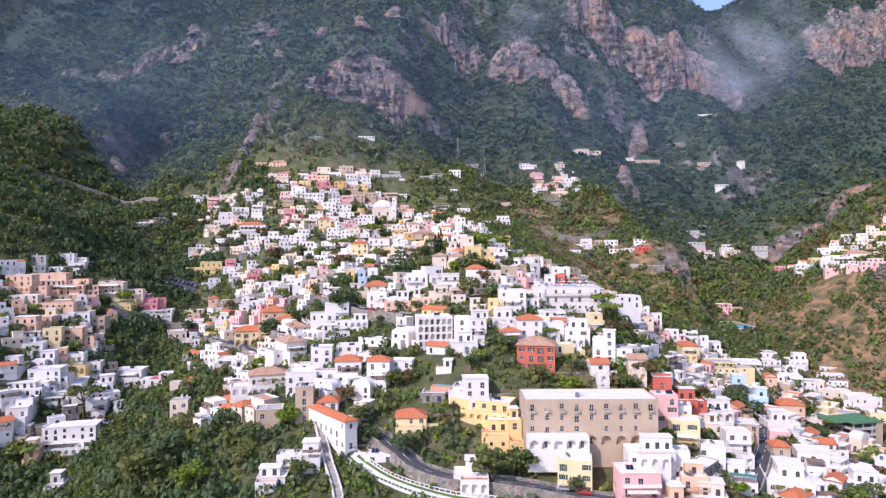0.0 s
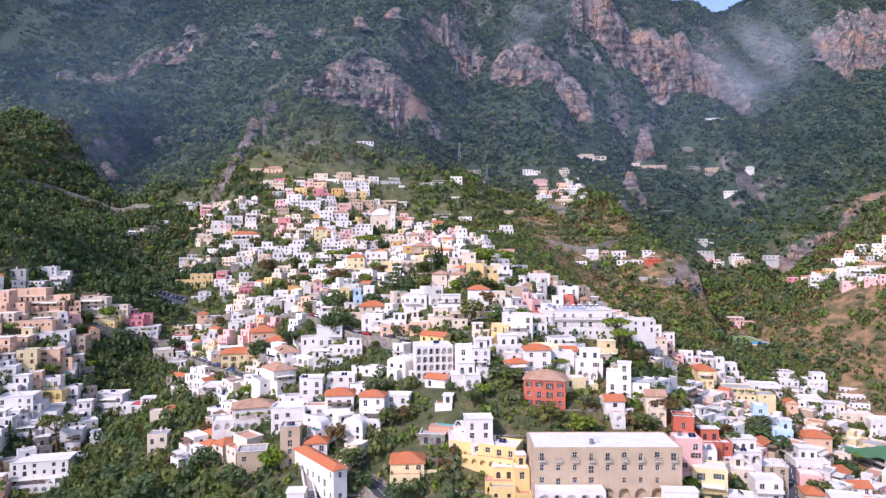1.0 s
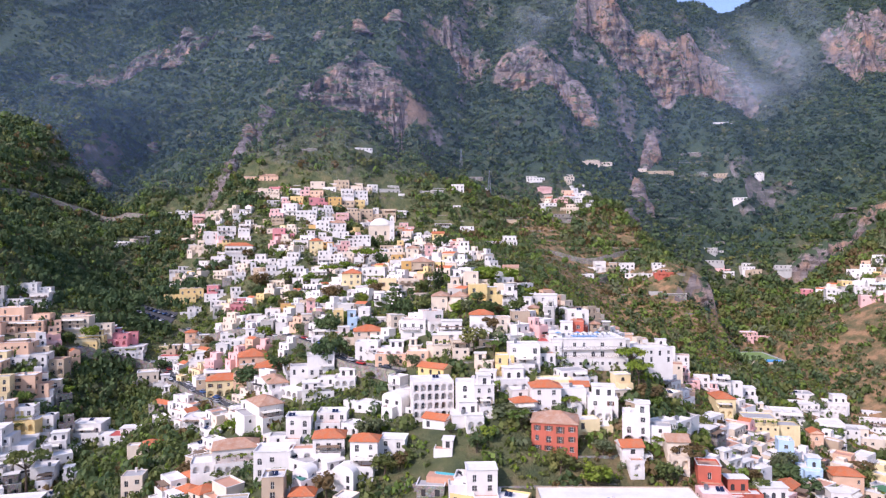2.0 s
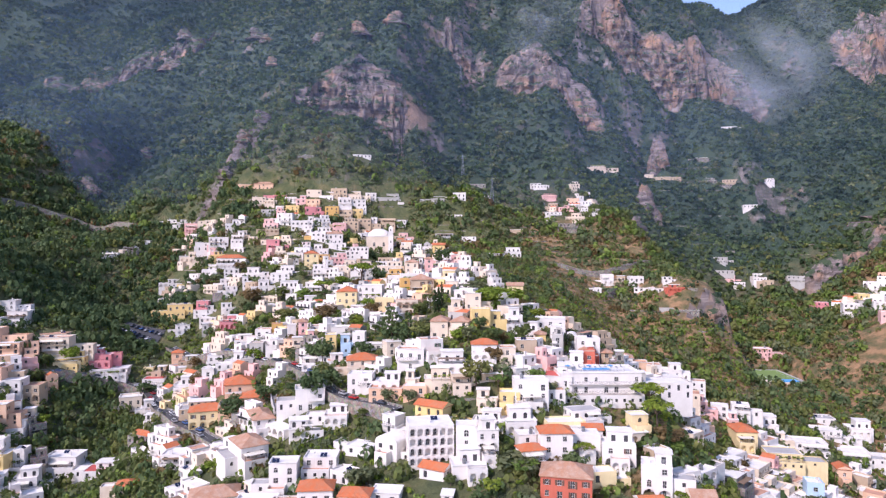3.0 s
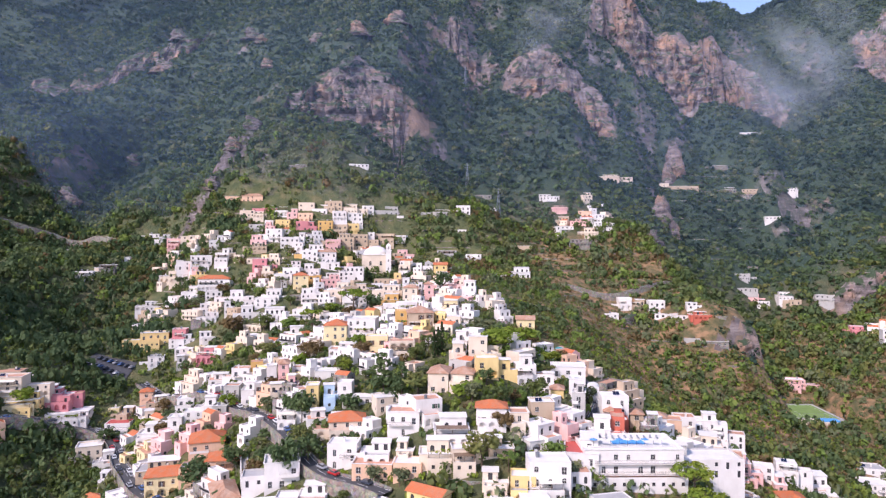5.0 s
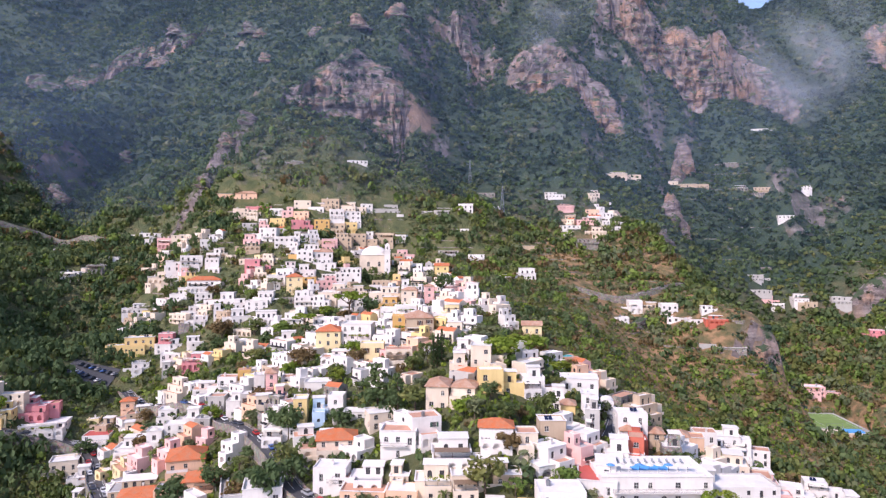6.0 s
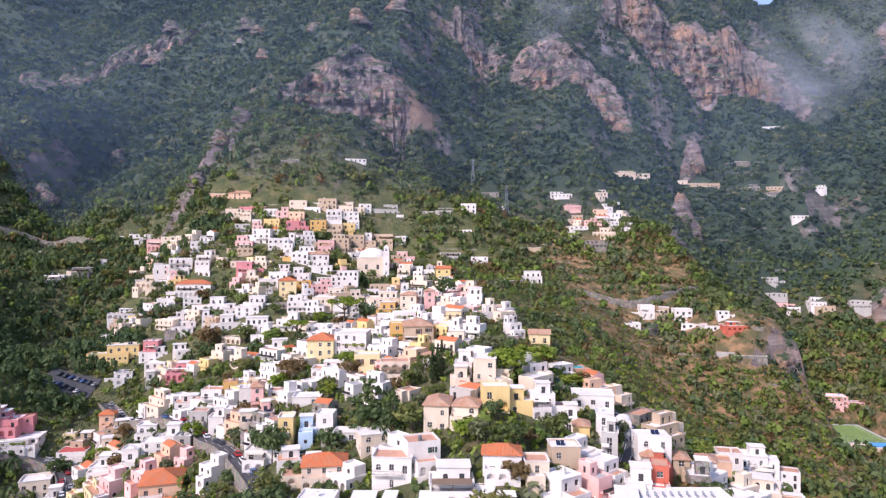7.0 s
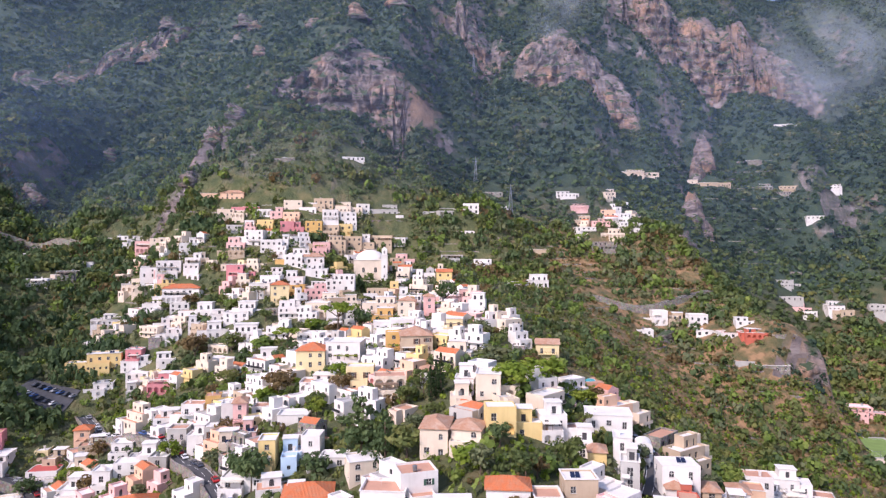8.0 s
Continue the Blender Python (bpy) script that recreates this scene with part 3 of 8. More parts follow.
def in_polygon(x, y, corners):
    inside = False
    for (x0, y0), (x1, y1) in zip(corners, corners[1:] + corners[:1]):
        if (y0 > y) != (y1 > y) and x < (x1 - x0) * (y - y0) / (y1 - y0) + x0:
            inside = not inside
    return inside


def wall_face(s, origin, way, length, bands, slot=0, pane=None):
    """A wall with openings cut through it, all in one piece; each opening has reveals and a back: a wall where it is deep, a pane (slot pane) where it is not."""
    ox, oy = origin
    ux, uy = way
    nx, ny = uy, -ux

    def at(u, z, deep=0.0):
        return (ox + ux * u - nx * deep, oy + uy * u - ny * deep, z)

    cuts = sorted({u for band in bands for o in band[2] for u in o[:2]})
    last_band = len(bands) - 1
    for k, (lo, hi, openings) in enumerate(bands):
        def run(u0, u1, z):
            """Points along a level joint, with a corner wherever a neighbour has one."""
            shared = (z == lo and k > 0) or (z == hi and k < last_band)
            return [(u0, z)] + ([(u, z) for u in cuts if u0 + 1e-6 < u < u1 - 1e-6] if shared else []) + [(u1, z)]

        def panel(u0, u1, z0, z1, left=(), right=()):
            if u1 - u0 > 1e-4 and z1 - z0 > 1e-4:
                loop = run(u0, u1, z0) + [(u1, z) for z in right] + run(u0, u1, z1)[::-1] + [(u0, z) for z in reversed(left)]
                s.face([at(u, z) for u, z in loop], slot)

        before, marks = 0.0, ()
        for u0, u1, za, zb, arch, deep in sorted(openings):
            if arch:
                r, c = (u1 - u0) / 2, (u0 + u1) / 2
                rise = min(r, 0.6 * (zb - za))
                arc = [(u0, zb - rise)] + [(c - r * math.cos(math.pi * j / 8), zb - rise + rise * math.sin(math.pi * j / 8)) for j in range(1, 8)] + [(u1, zb - rise)]
            else:
                arc = [(u0, zb), (u1, zb)]
            here = (za, arc[0][1])
            panel(before, u0, lo, hi, marks, here)
            panel(u0, u1, lo, za)
            s.face([at(u, z) for u, z in arc + run(u0, u1, hi)[::-1]], slot)
            loop = [(u0, za)] + arc + [(u1, za)]
            for (a0, b0), (a1, b1) in zip(loop, loop[1:] + loop[:1]):
                s.face([at(a0, b0), at(a0, b0, deep), at(a1, b1, deep), at(a1, b1)], slot)
            if deep > 0.6 or pane is not None:
                s.face([at(u, z, deep) for u, z in loop], slot if deep > 0.6 else pane)
            before, marks = u1, here
        panel(before, length, lo, hi, marks, ())


CACHE = {}


def window_data(w, h, arch, shutter, sill=True):
    """Frame, dark panes, sill and open shutters; origin at the foot's middle, facing -y."""
    key = (w, h, arch, shutter, sill)
    if key in CACHE:
        return CACHE[key]
    s = Shape()
    r = w / 2
    rise = min(r, 0.6 * h) if arch else 0
    ring = [(-r, 0), (r, 0)] + ([(r * math.cos(math.pi * k / 8), h - rise + rise * math.sin(math.pi * k / 8)) for k in range(9)] if arch else [(r, h), (-r, h)])
    s.face([(x, 0.02, z) for x, z in ring], 1)
    b = 0.07
    s.box(-r, -0.04, 0, -r + b, 0.02, h - rise)
    s.box(r - b, -0.04, 0, r, 0.02, h - rise)
    s.box(-b / 2, -0.04, 0, b / 2, 0.02, h - 0.02)
    s.box(-r, -0.03, h - rise - b, r, 0.02, h - rise)
    s.box(-r, -0.03, 0.45 * h, r, 0.02, 0.45 * h + 0.05)
    if sill:
        s.box(-r - 0.12, -0.34, -0.09, r + 0.12, 0.0, 0.0)
    if shutter:
        for side in (-1, 1):
            x0, x1 = sorted((side * (r + 0.03), side * (r + 0.03 + w * 0.48)))
            s.box(x0, -0.31, 0.0, x1, -0.26, h, 2)
            for k in range(1, 6):
                s.box(x0 + 0.05, -0.325, h * k / 6 - 0.03, x1 - 0.05, -0.31, h * k / 6 + 0.03, 2)
    CACHE[key] = s.data("window", [FRAME, GLASS, SHUTTER[shutter or "green"]])
    return CACHE[key]


def railing_data(length, deep, solid):
    key = ("rail", length, deep, solid)
    if key in CACHE:
        return CACHE[key]
    s = Shape()
    h = length / 2
    if solid:
        s.box(-h, -deep, 0, h, -deep + 0.14, 0.95)
        s.box(-h, -deep + 0.14, 0, -h + 0.14, 0, 0.95)
        s.box(h - 0.14, -deep + 0.14, 0, h, 0, 0.95)
    else:
        for z in (0.1, 0.98):
            s.box(-h, -deep, z, h, -deep + 0.05, z + 0.05)
            s.box(-h, -deep + 0.05, z, -h + 0.05, 0, z + 0.05)
            s.box(h - 0.05, -deep + 0.05, z, h, 0, z + 0.05)
        k = max(3, int(length / 0.3))
        for i in range(k + 1):
            x = -h + (length - 0.04) * i / k
            s.box(x, -deep + 0.01, 0.15, x + 0.04, -deep + 0.04, 0.98)
    CACHE[key] = s.data("railing", [])
    return CACHE[key]


def chimney_data():
    if "chimney" not in CACHE:
        s = Shape()
        s.box(-0.35, -0.3, -0.3, 0.35, 0.3, 1.1)
        s.box(-0.45, -0.4, 1.1, 0.45, 0.4, 1.22)
        for x in (-0.3, 0.2):
            s.box(x, -0.25, 1.22, x + 0.12, 0.25, 1.5)
        s.box(-0.42, -0.36, 1.5, 0.42, 0.36, 1.6)
        CACHE["chimney"] = s.data("chimney", [WALLS["white"]])
    return CACHE["chimney"]


def tank_data():
    if "tank" not in CACHE:
        s = Shape()
        ring = [(0.6 * math.cos(math.pi * k / 6), 0.6 * math.sin(math.pi * k / 6)) for k in range(12)]
        s.prism(ring, 0.3, 1.4)
        s.prism(ring, 1.4, 1.6, 0, 0.4)
        for a in (-0.4, 0.3):
            s.box(a, -0.5, -0.1, a + 0.1, 0.5, 0.3)
        CACHE["tank"] = s.data("water_tank", [STEEL])
    return CACHE["tank"]


def dish_data():
    if "dish" not in CACHE:
        s = Shape()
        s.tube((0, 0, -0.2), (0, 0, 1.2), 0.04, 0.04, 5)
        ring = [(0.45 * math.cos(math.pi * k / 5), 0.45 * math.sin(math.pi * k / 5)) for k in range(10)]
        for (a, b), (c, d) in zip(ring, ring[1:] + ring[:1]):
            s.face([(a, -0.15, 1.3 + b), (c, -0.15, 1.3 + d), (0, 0.05, 1.3)])
        s.tube((0, 0, 1.3), (0, -0.5, 1.3), 0.02, 0.02, 4)
        CACHE["dish"] = s.data("satellite_dish", [FRAME])
    return CACHE["dish"]


def solar_data():
    if "solar" not in CACHE:
        s = Shape()
        for x in (-1.1, 0.05):
            s.face([(x, -0.7, 0.15), (x + 1.05, -0.7, 0.15), (x + 1.05, 0.7, 1.05), (x, 0.7, 1.05)], 0)
            s.face([(x, 0.7, 1.0), (x + 1.05, 0.7, 1.0), (x + 1.05, -0.7, 0.1), (x, -0.7, 0.1)], 1)
            s.box(x + 0.1, 0.6, -0.1, x + 0.18, 0.68, 1.0, 1)
            s.box(x + 0.85, 0.6, -0.1, x + 0.93, 0.68, 1.0, 1)
            s.box(x + 0.1, -0.68, -0.1, x + 0.18, -0.6, 0.15, 1)
        CACHE["solar"] = s.data("solar_panel", [SOLAR, STEEL])
    return CACHE["solar"]


COLOUR_WORD = {"white": "white lime-washed", "cream": "cream plastered", "pink": "pink painted", "rose": "deep rose painted", "yellow": "yellow painted",
               "ochre": "ochre painted", "red": "red painted", "peach": "peach plastered", "grey": "grey weathered", "tan": "tan weathered",
               "blue": "pale blue painted", "lemon": "pale yellow painted", "stone": "rubble stone"}
ROOF_WORD = {"flat": "flat white roof", "grey": "flat grey roof", "terrace": "terracotta roof terrace", "red": "red roof terrace",
             "hip": "orange tiled hip roof", "oldhip": "faded tiled hip roof", "gable": "orange tiled gable roof", "oldgable": "faded tiled gable roof", "vault": "white vaulted roof"}


def pitched_roof(w, d, h, over, gable, thick=0.22):
    """A tiled roof over w x d with its eaves at 0: hip or gable, with a real edge."""
    s = Shape()
    a, b = w / 2 + over, d / 2 + over
    if w >= d:
        r = a if gable else max(a - b, 0.3)
        top = [(-r, 0, h), (r, 0, h)]
    else:
        r = b if gable else max(b - a, 0.3)
        top = [(0, -r, h), (0, r, h)]
    c = [(-a, -b, 0), (a, -b, 0), (a, b, 0), (-a, b, 0)]
    if w >= d:
        s.face([c[0], c[1], top[1], top[0]])
        s.face([c[2], c[3], top[0], top[1]])
        s.face([c[1], c[2], top[1]], 1 if gable else 0)
        s.face([c[3], c[0], top[0]], 1 if gable else 0)
    else:
        s.face([c[0], c[1], top[0]], 1 if gable else 0)
        s.face([c[2], c[3], top[1]], 1 if gable else 0)
        s.face([c[1], c[2], top[1], top[0]])
        s.face([c[3], c[0], top[0], top[1]])
    for p, q in zip(c, c[1:] + c[:1]):
        s.face([(p[0], p[1], -thick), (q[0], q[1], -thick), q, p])
    s.face([(p[0], p[1], -thick) for p in reversed(c)])
    return s


def pergola(parent, w, d, z, rng):
    """Posts and beams over a terrace, with a canvas, reeds or a vine on top."""
    p = Shape()
    e = w / 2 - 0.35
    for px in (-e, 0, e):
        p.box(px - 0.06, -d + 0.4, z, px + 0.06, -d + 0.52, z + 2.3)
    for k in range(max(3, int(w / 0.9))):
        px = -e + 2 * e * k / max(2, int(w / 0.9) - 1)
        p.box(px - 0.04, -d + 0.2, z + 2.3, px + 0.04, -0.02, z + 2.42)
    frame_part = part("pergola", p.data("pergola", [WOOD]), parent)
    kind = rng.choice(("canvas", "canvas", "vine", "reed"))
    c = Shape()
    if kind == "vine":
        seed = np.random.default_rng(int(w * 100))
        centres = [(seed.uniform(-e, e), seed.uniform(-d + 0.3, -0.3), z + 2.5, 0.7) for k in range(int(w * 1.6))]
        part("vine", quads_mesh("vine", leaf_cloud(seed, centres, 9, 1.0, 0.28, 0.5), LEAF["bright"]), frame_part)
    else:
        c.box(-e, -d + 0.25, z + 2.43, e, -0.05, z + 2.49)
        part("awning", c.data("awning", [CANVAS[rng.choice(("cream", "cream", "cream", "green"))] if kind == "canvas" else WOOD]), frame_part)


def house(x, y, top, w, d, h, yaw=0.0, wall="white", roof="flat", arches=0, shutter="", balcony=0, bays=0, floors=0, clutter=-1, plain_sides=False, deep=7.0, label="", name="house", small=False, window_balconies=-1):
    """One building. top: the height of its eaves over the sea; h: eaves to the foot of its front; arches: how many floors, from the
    ground, open in arches; balcony: how many floors have one; deep: how far its base goes into the slope."""
    rng = random.Random(int(x * 13 + y * 7 + w * 5))
    z0 = top - h
    USED.append((x, y, 0.48 * (w + d) / 2 + 0.5))
    floors = floors or max(1, round(h / 3.3))
    fh = h / floors
    whole = floors
    flat = roof in ("flat", "grey", "terrace", "red")
    setback = flat and floors > 1 and not bays and rng.random() < 0.5
    if setback:
        floors, h = floors - 1, h - fh
    if name == "house":
        name = "villa" if "hip" in roof or "gable" in roof else "cottage" if whole == 1 else "apartment_house" if whole > 3 else "townhouse" if whole == 3 else "house"
    words = label or f"{COLOUR_WORD[wall]} {name.replace('_', ' ')} with {ROOF_WORD[roof]}" + (", arched front" if arches else ", balconies" if balcony else ", sloping site")
    ob = thing(name, pose(x, y, z0, 0, 0, yaw), words, name.replace("_", " "), name.replace("_", " ") + "s of the hillside town")
    s = Shape()
    windows, a, b = [], w / 2, d / 2
    sides = [((-a, -b), (1, 0), w, 0), ((a, -b), (0, 1), d, 1), ((a, b), (-1, 0), w, 2), ((-a, b), (0, -1), d, 3)]
    lift = rng.choice((0.3, 0.45, 0.6)) if flat else 0.0
    for origin, way, length, k in sides:
        nb = bays if (bays and k == 0) else max(1, int(length / 3.4))
        bands = [(-deep, 0.0, [])]
        for f in range(floors):
            zf, ops = f * fh, []
            cell = length / nb
            for i in range(nb):
                c = (i + 0.5) * cell
                if k == 2 or (plain_sides and k != 0):
                    continue
                if k == 0 and f < arches:
                    aw = min(0.74 * cell, 3.2)
                    ops.append((c - aw / 2, c + aw / 2, zf + 0.12, zf + min(0.84 * fh, 0.3 + aw * 1.25), True, 1.5))
                    if rng.random() < 0.6:
                        windows.append((origin, way, c, zf + 0.12, 1.0, 2.0, False, "", 1.46))
                elif rng.random() < (0.82 if k == 0 else 0.4):
                    tall = f < balcony or rng.random() < 0.4
                    ww = min(1.1 + 0.2 * rng.randint(0, 2), 0.62 * cell)
                    ww = round(ww, 1)
                    wh = round(min(2.1 if tall else 1.5, 0.72 * fh), 1)
                    zs = zf + (0.12 if tall else 0.28 * fh)
                    arch = rng.random() < 0.22
                    ops.append((c - ww / 2, c + ww / 2, zs, zs + wh, arch, 0.24))
                    windows.append((origin, way, c, zs, ww, wh, arch, shutter if rng.random() < 0.8 and cell > 2 * ww + 0.2 else "", 0.22))
            bands.append((zf, zf + fh, ops))
        if lift:
            bands.append((h, h + lift, []))
        wall_face(s, origin, way, length, bands, 0, 1 if small else None)
    if flat:
        t = 0.25
        ring_o = [(-a, -b), (a, -b), (a, b), (-a, b)]
        ring_i = [(-a + t, -b + t), (a - t, -b + t), (a - t, b - t), (-a + t, b - t)]
        for i in range(4):
            j = (i + 1) % 4
            s.face([(*ring_o[i], h + lift), (*ring_o[j], h + lift), (*ring_i[j], h + lift), (*ring_i[i], h + lift)])
            s.face([(*ring_i[i], h + lift), (*ring_i[j], h + lift), (*ring_i[j], h), (*ring_i[i], h)])
    if small:
        windows = []
    part("wall", s.data("wall", [WALLS[wall], GLASS]), ob)
    # the roof
    if flat:
        r = Shape()
        r.box(-a + 0.252, -b + 0.252, h - 0.25, a - 0.252, b - 0.252, h + 0.05)
        part("roof", r.data("roof", [ROOFS["white" if roof == "flat" else roof]]), ob)
    elif roof == "vault":
        r = Shape()
        rise, n = min(0.3 * w, 2.2), 10
        arc = [(-a * math.cos(math.pi * k / n), rise * math.sin(math.pi * k / n)) for k in range(n + 1)]
        for (p, q), (u, v) in zip(arc, arc[1:]):
            r.face([(p, -b, h + q), (u, -b, h + v), (u, b, h + v), (p, b, h + q)])
        r.face([(p, -b, h + q) for p, q in reversed(arc)])
        r.face([(p, b, h + q) for p, q in arc])
        part("roof", r.data("roof", [ROOFS["white"]]), ob)
    else:
        rise = 0.22 * min(w, d) + 0.2
        r = pitched_roof(w, d, rise, 0.45, roof.endswith("gable"))
        part("roof", r.data("roof", [OLD_TILE if roof.startswith("old") else TILE, WALLS[wall]]), ob, pose(0, 0, h + 0.23))
    # windows in their openings
    for origin, way, c, zs, ww, wh, arch, sh, deepness in windows:
        nx, ny = way[1], -way[0]
        px, py = origin[0] + way[0] * c - nx * deepness, origin[1] + way[1] * c - ny * deepness
        part("window" if wh < 1.9 else "door", window_data(ww, wh, arch, sh, wh < 1.9 and deepness < 1), ob, pose(px, py, zs, 0, 0, math.degrees(math.atan2(way[1], way[0]))))
    # a small balcony under each window of one floor
    if window_balconies >= 0:
        for i in range(bays):
            px = -a + (i + 0.5) * w / bays
            sl = Shape()
            sl.box(-1.0, -0.9, -0.14, 1.0, 0.0, 0.0)
            one = part("balcony", sl.data("balcony", [WALLS["white"]]), ob, pose(px, -b - 0.002, window_balconies * fh + 0.1))
            data = railing_data(2.0, 0.86, False)
            if not data.materials:
                data.materials.append(IRON)
            part("railing", data, one)
    # balconies
    for f in range(1, floors):
        if f <= balcony and f >= arches:
            length = round(w * rng.choice((0.55, 0.8, 0.96)), 0)
            off = (w - length) / 2 * rng.choice((-0.9, 0, 0.9))
            sl = Shape()
            sl.box(-length / 2, -1.25, -0.16, length / 2, 0.0, 0.0)
            bal = part("balcony", sl.data("balcony", [WALLS["white" if wall == "stone" else wall]]), ob, pose(off, -b, f * fh + 0.02))
            solid = rng.random() < 0.35
            data = railing_data(length, 1.2, solid)
            if not data.materials:
                data.materials.append(WALLS["white"] if solid else IRON)
            part("railing", data, bal)
            if rng.random() < 0.3:
                aw = Shape()
                aw.face([(-length * 0.4, -1.6, 1.9), (length * 0.4, -1.6, 1.9), (length * 0.4, -0.03, 2.5), (-length * 0.4, -0.03, 2.5)])
                aw.face([(-length * 0.4, -1.6, 1.65), (length * 0.4, -1.6, 1.65), (length * 0.4, -1.6, 1.9), (-length * 0.4, -1.6, 1.9)])
                aw.face([(length * 0.4, -1.6, 1.87), (-length * 0.4, -1.6, 1.87), (-length * 0.4, -0.03, 2.47), (length * 0.4, -0.03, 2.47)])
                part("awning", aw.data("awning", [CANVAS["cream"]]), bal)
    # what stands on a flat roof
    extras = clutter if clutter >= 0 else (rng.choice((0, 0, 1, 1, 2)) if flat else 0)
    if flat:
        for data in rng.sample([chimney_data(), tank_data(), dish_data(), solar_data(), chimney_data()], min(extras, 5)):
            part(data.name.split(".")[0], data, ob, pose(rng.uniform(-0.32, 0.32) * w, rng.uniform(-0.3, 0.3) * d, h + 0.05, 0, 0, rng.choice((0, 0, 90))))
    if setback:
        uw, ud = w * rng.uniform(0.5, 0.78), d * rng.uniform(0.5, 0.7)
        ux = (w - uw) / 2 * rng.choice((-0.97, 0.97, 0.4))
        u = Shape()
        n = max(1, int(uw / 2.8))
        ops = [((i + 0.5) * uw / n - 0.65, (i + 0.5) * uw / n + 0.65, 0.15, 2.2, rng.random() < 0.3, 0.22) for i in range(n)]
        for o, way, length, k in (((-uw / 2, -ud / 2), (1, 0), uw, 0), ((uw / 2, -ud / 2), (0, 1), ud, 1), ((uw / 2, ud / 2), (-1, 0), uw, 2), ((-uw / 2, ud / 2), (0, -1), ud, 3)):
            wall_face(u, o, way, length, [(-0.2, fh, ops if k == 0 else [])], 0, 1)
        e = 0.3
        u.box(-uw / 2 - e, -ud / 2 - e, fh, uw / 2 + e, ud / 2 + e, fh + 0.22, 2)
        part("upper_storey", u.data("upper_storey", [WALLS[wall], GLASS, ROOFS["white"]]), ob, pose(ux, (d - ud) / 2 * 0.96, h + 0.05))
    if flat and not bays and rng.random() < 0.45:
        # a thin coping that stands out over the parapet
        cop, e, zc = Shape(), 0.22, h + lift
        for p, q, r2, v in ((-a - e, -b - e, a + e, -b + 0.12), (-a - e, b - 0.12, a + e, b + e), (-a - e, -b + 0.12, -a + 0.12, b - 0.12), (a - 0.12, -b + 0.12, a + e, b - 0.12)):
            cop.box(p, q, zc + 0.003, r2, v, zc + 0.16)
        part("coping", cop.data("coping", [ROOFS["white"]]), ob)
    if w > 6 and not bays and rng.random() < 0.6:
        # a lower wing built on at one side
        side = rng.choice((-1, 1))
        ww, wd = w * rng.uniform(0.45, 0.8), d * rng.uniform(0.6, 0.9)
        if not off_road(x + side * (a + ww / 2) * math.cos(radians(yaw)), y + side * (a + ww / 2) * math.sin(radians(yaw)), ww / 2):
            side, ww = -side, min(ww, 4.0)
        levels = max(1, floors - rng.choice((1, 1, 2)))
        wz = levels * fh * rng.uniform(0.78, 0.92)
        n, lh = max(1, int(ww / 3.2)), wz / levels
        arched, wing = rng.random() < 0.3, Shape()
        for o, way, length, k in (((-ww / 2, -wd / 2), (1, 0), ww, 0), ((ww / 2, -wd / 2), (0, 1), wd, 1), ((ww / 2, wd / 2), (-1, 0), ww, 2), ((-ww / 2, wd / 2), (0, -1), wd, 3)):
            bands = [(-deep, 0, [])]
            for f in range(levels):
                ops = []
                for i in range(n):
                    c = (i + 0.5) * ww / n
                    if k == 0 and arched and f == 0:
                        ops.append((c - 1.0, c + 1.0, 0.12, min(2.5, 0.85 * lh), True, 1.2))
                    elif k == 0 and rng.random() < 0.75:
                        ops.append((c - 0.5, c + 0.5, f * lh + rng.choice((0.12, 0.9)), f * lh + min(2.2, 0.85 * lh), rng.random() < 0.2, 0.22))
                bands.append((f * lh, (f + 1) * lh, ops))
            wall_face(wing, o, way, length, bands + [(wz, wz + 0.5, [])], 0, 1)
        for p, q, r2, v in ((-ww / 2, -wd / 2, ww / 2, -wd / 2 + 0.2), (-ww / 2, wd / 2 - 0.2, ww / 2, wd / 2), (-ww / 2, -wd / 2 + 0.2, -ww / 2 + 0.2, wd / 2 - 0.2), (ww / 2 - 0.2, -wd / 2 + 0.2, ww / 2, wd / 2 - 0.2)):
            wing.face([(p, q, wz + 0.5), (r2, q, wz + 0.5), (r2, v, wz + 0.5), (p, v, wz + 0.5)])
        wing.face([(-ww / 2 + 0.2, -wd / 2 + 0.2, wz), (ww / 2 - 0.2, -wd / 2 + 0.2, wz), (ww / 2 - 0.2, wd / 2 - 0.2, wz), (-ww / 2 + 0.2, wd / 2 - 0.2, wz)], 2)
        part("wing", wing.data("wing", [WALLS[wall], GLASS, ROOFS[rng.choice(("white", "white", "terrace", "grey"))]]), ob, pose(side * (a + ww / 2 - 0.02), rng.uniform(-0.1, 0.25) * d, 0))
    if whole > 1 and rng.random() < 0.62 and not bays:
        # a lower terrace before the front
        tw, td, th = w * rng.uniform(0.55, 1.0), rng.uniform(2.4, 4.2), fh * rng.uniform(0.75, 1.0)
        n = max(1, int(tw / 2.7))
        arched = rng.random() < 0.5
        t = Shape()
        ops = [((i + 0.5) * tw / n - 0.9, (i + 0.5) * tw / n + 0.9, 0.1, th * 0.84, True, 1.2) for i in range(n)] if arched else [((i + 0.5) * tw / n - 0.5, (i + 0.5) * tw / n + 0.5, 0.7, 1.9, False, 0.3) for i in range(n)]
        for o, way, length, k in (((-tw / 2, -td), (1, 0), tw, 0), ((tw / 2, -td), (0, 1), td - 0.003, 1), ((-tw / 2, -0.003), (0, -1), td - 0.003, 3)):
            wall_face(t, o, way, length, [(-deep, 0, [])] + [(0, th, ops if k == 0 else [])] + [(th, th + 0.8, [])], 0, 1)
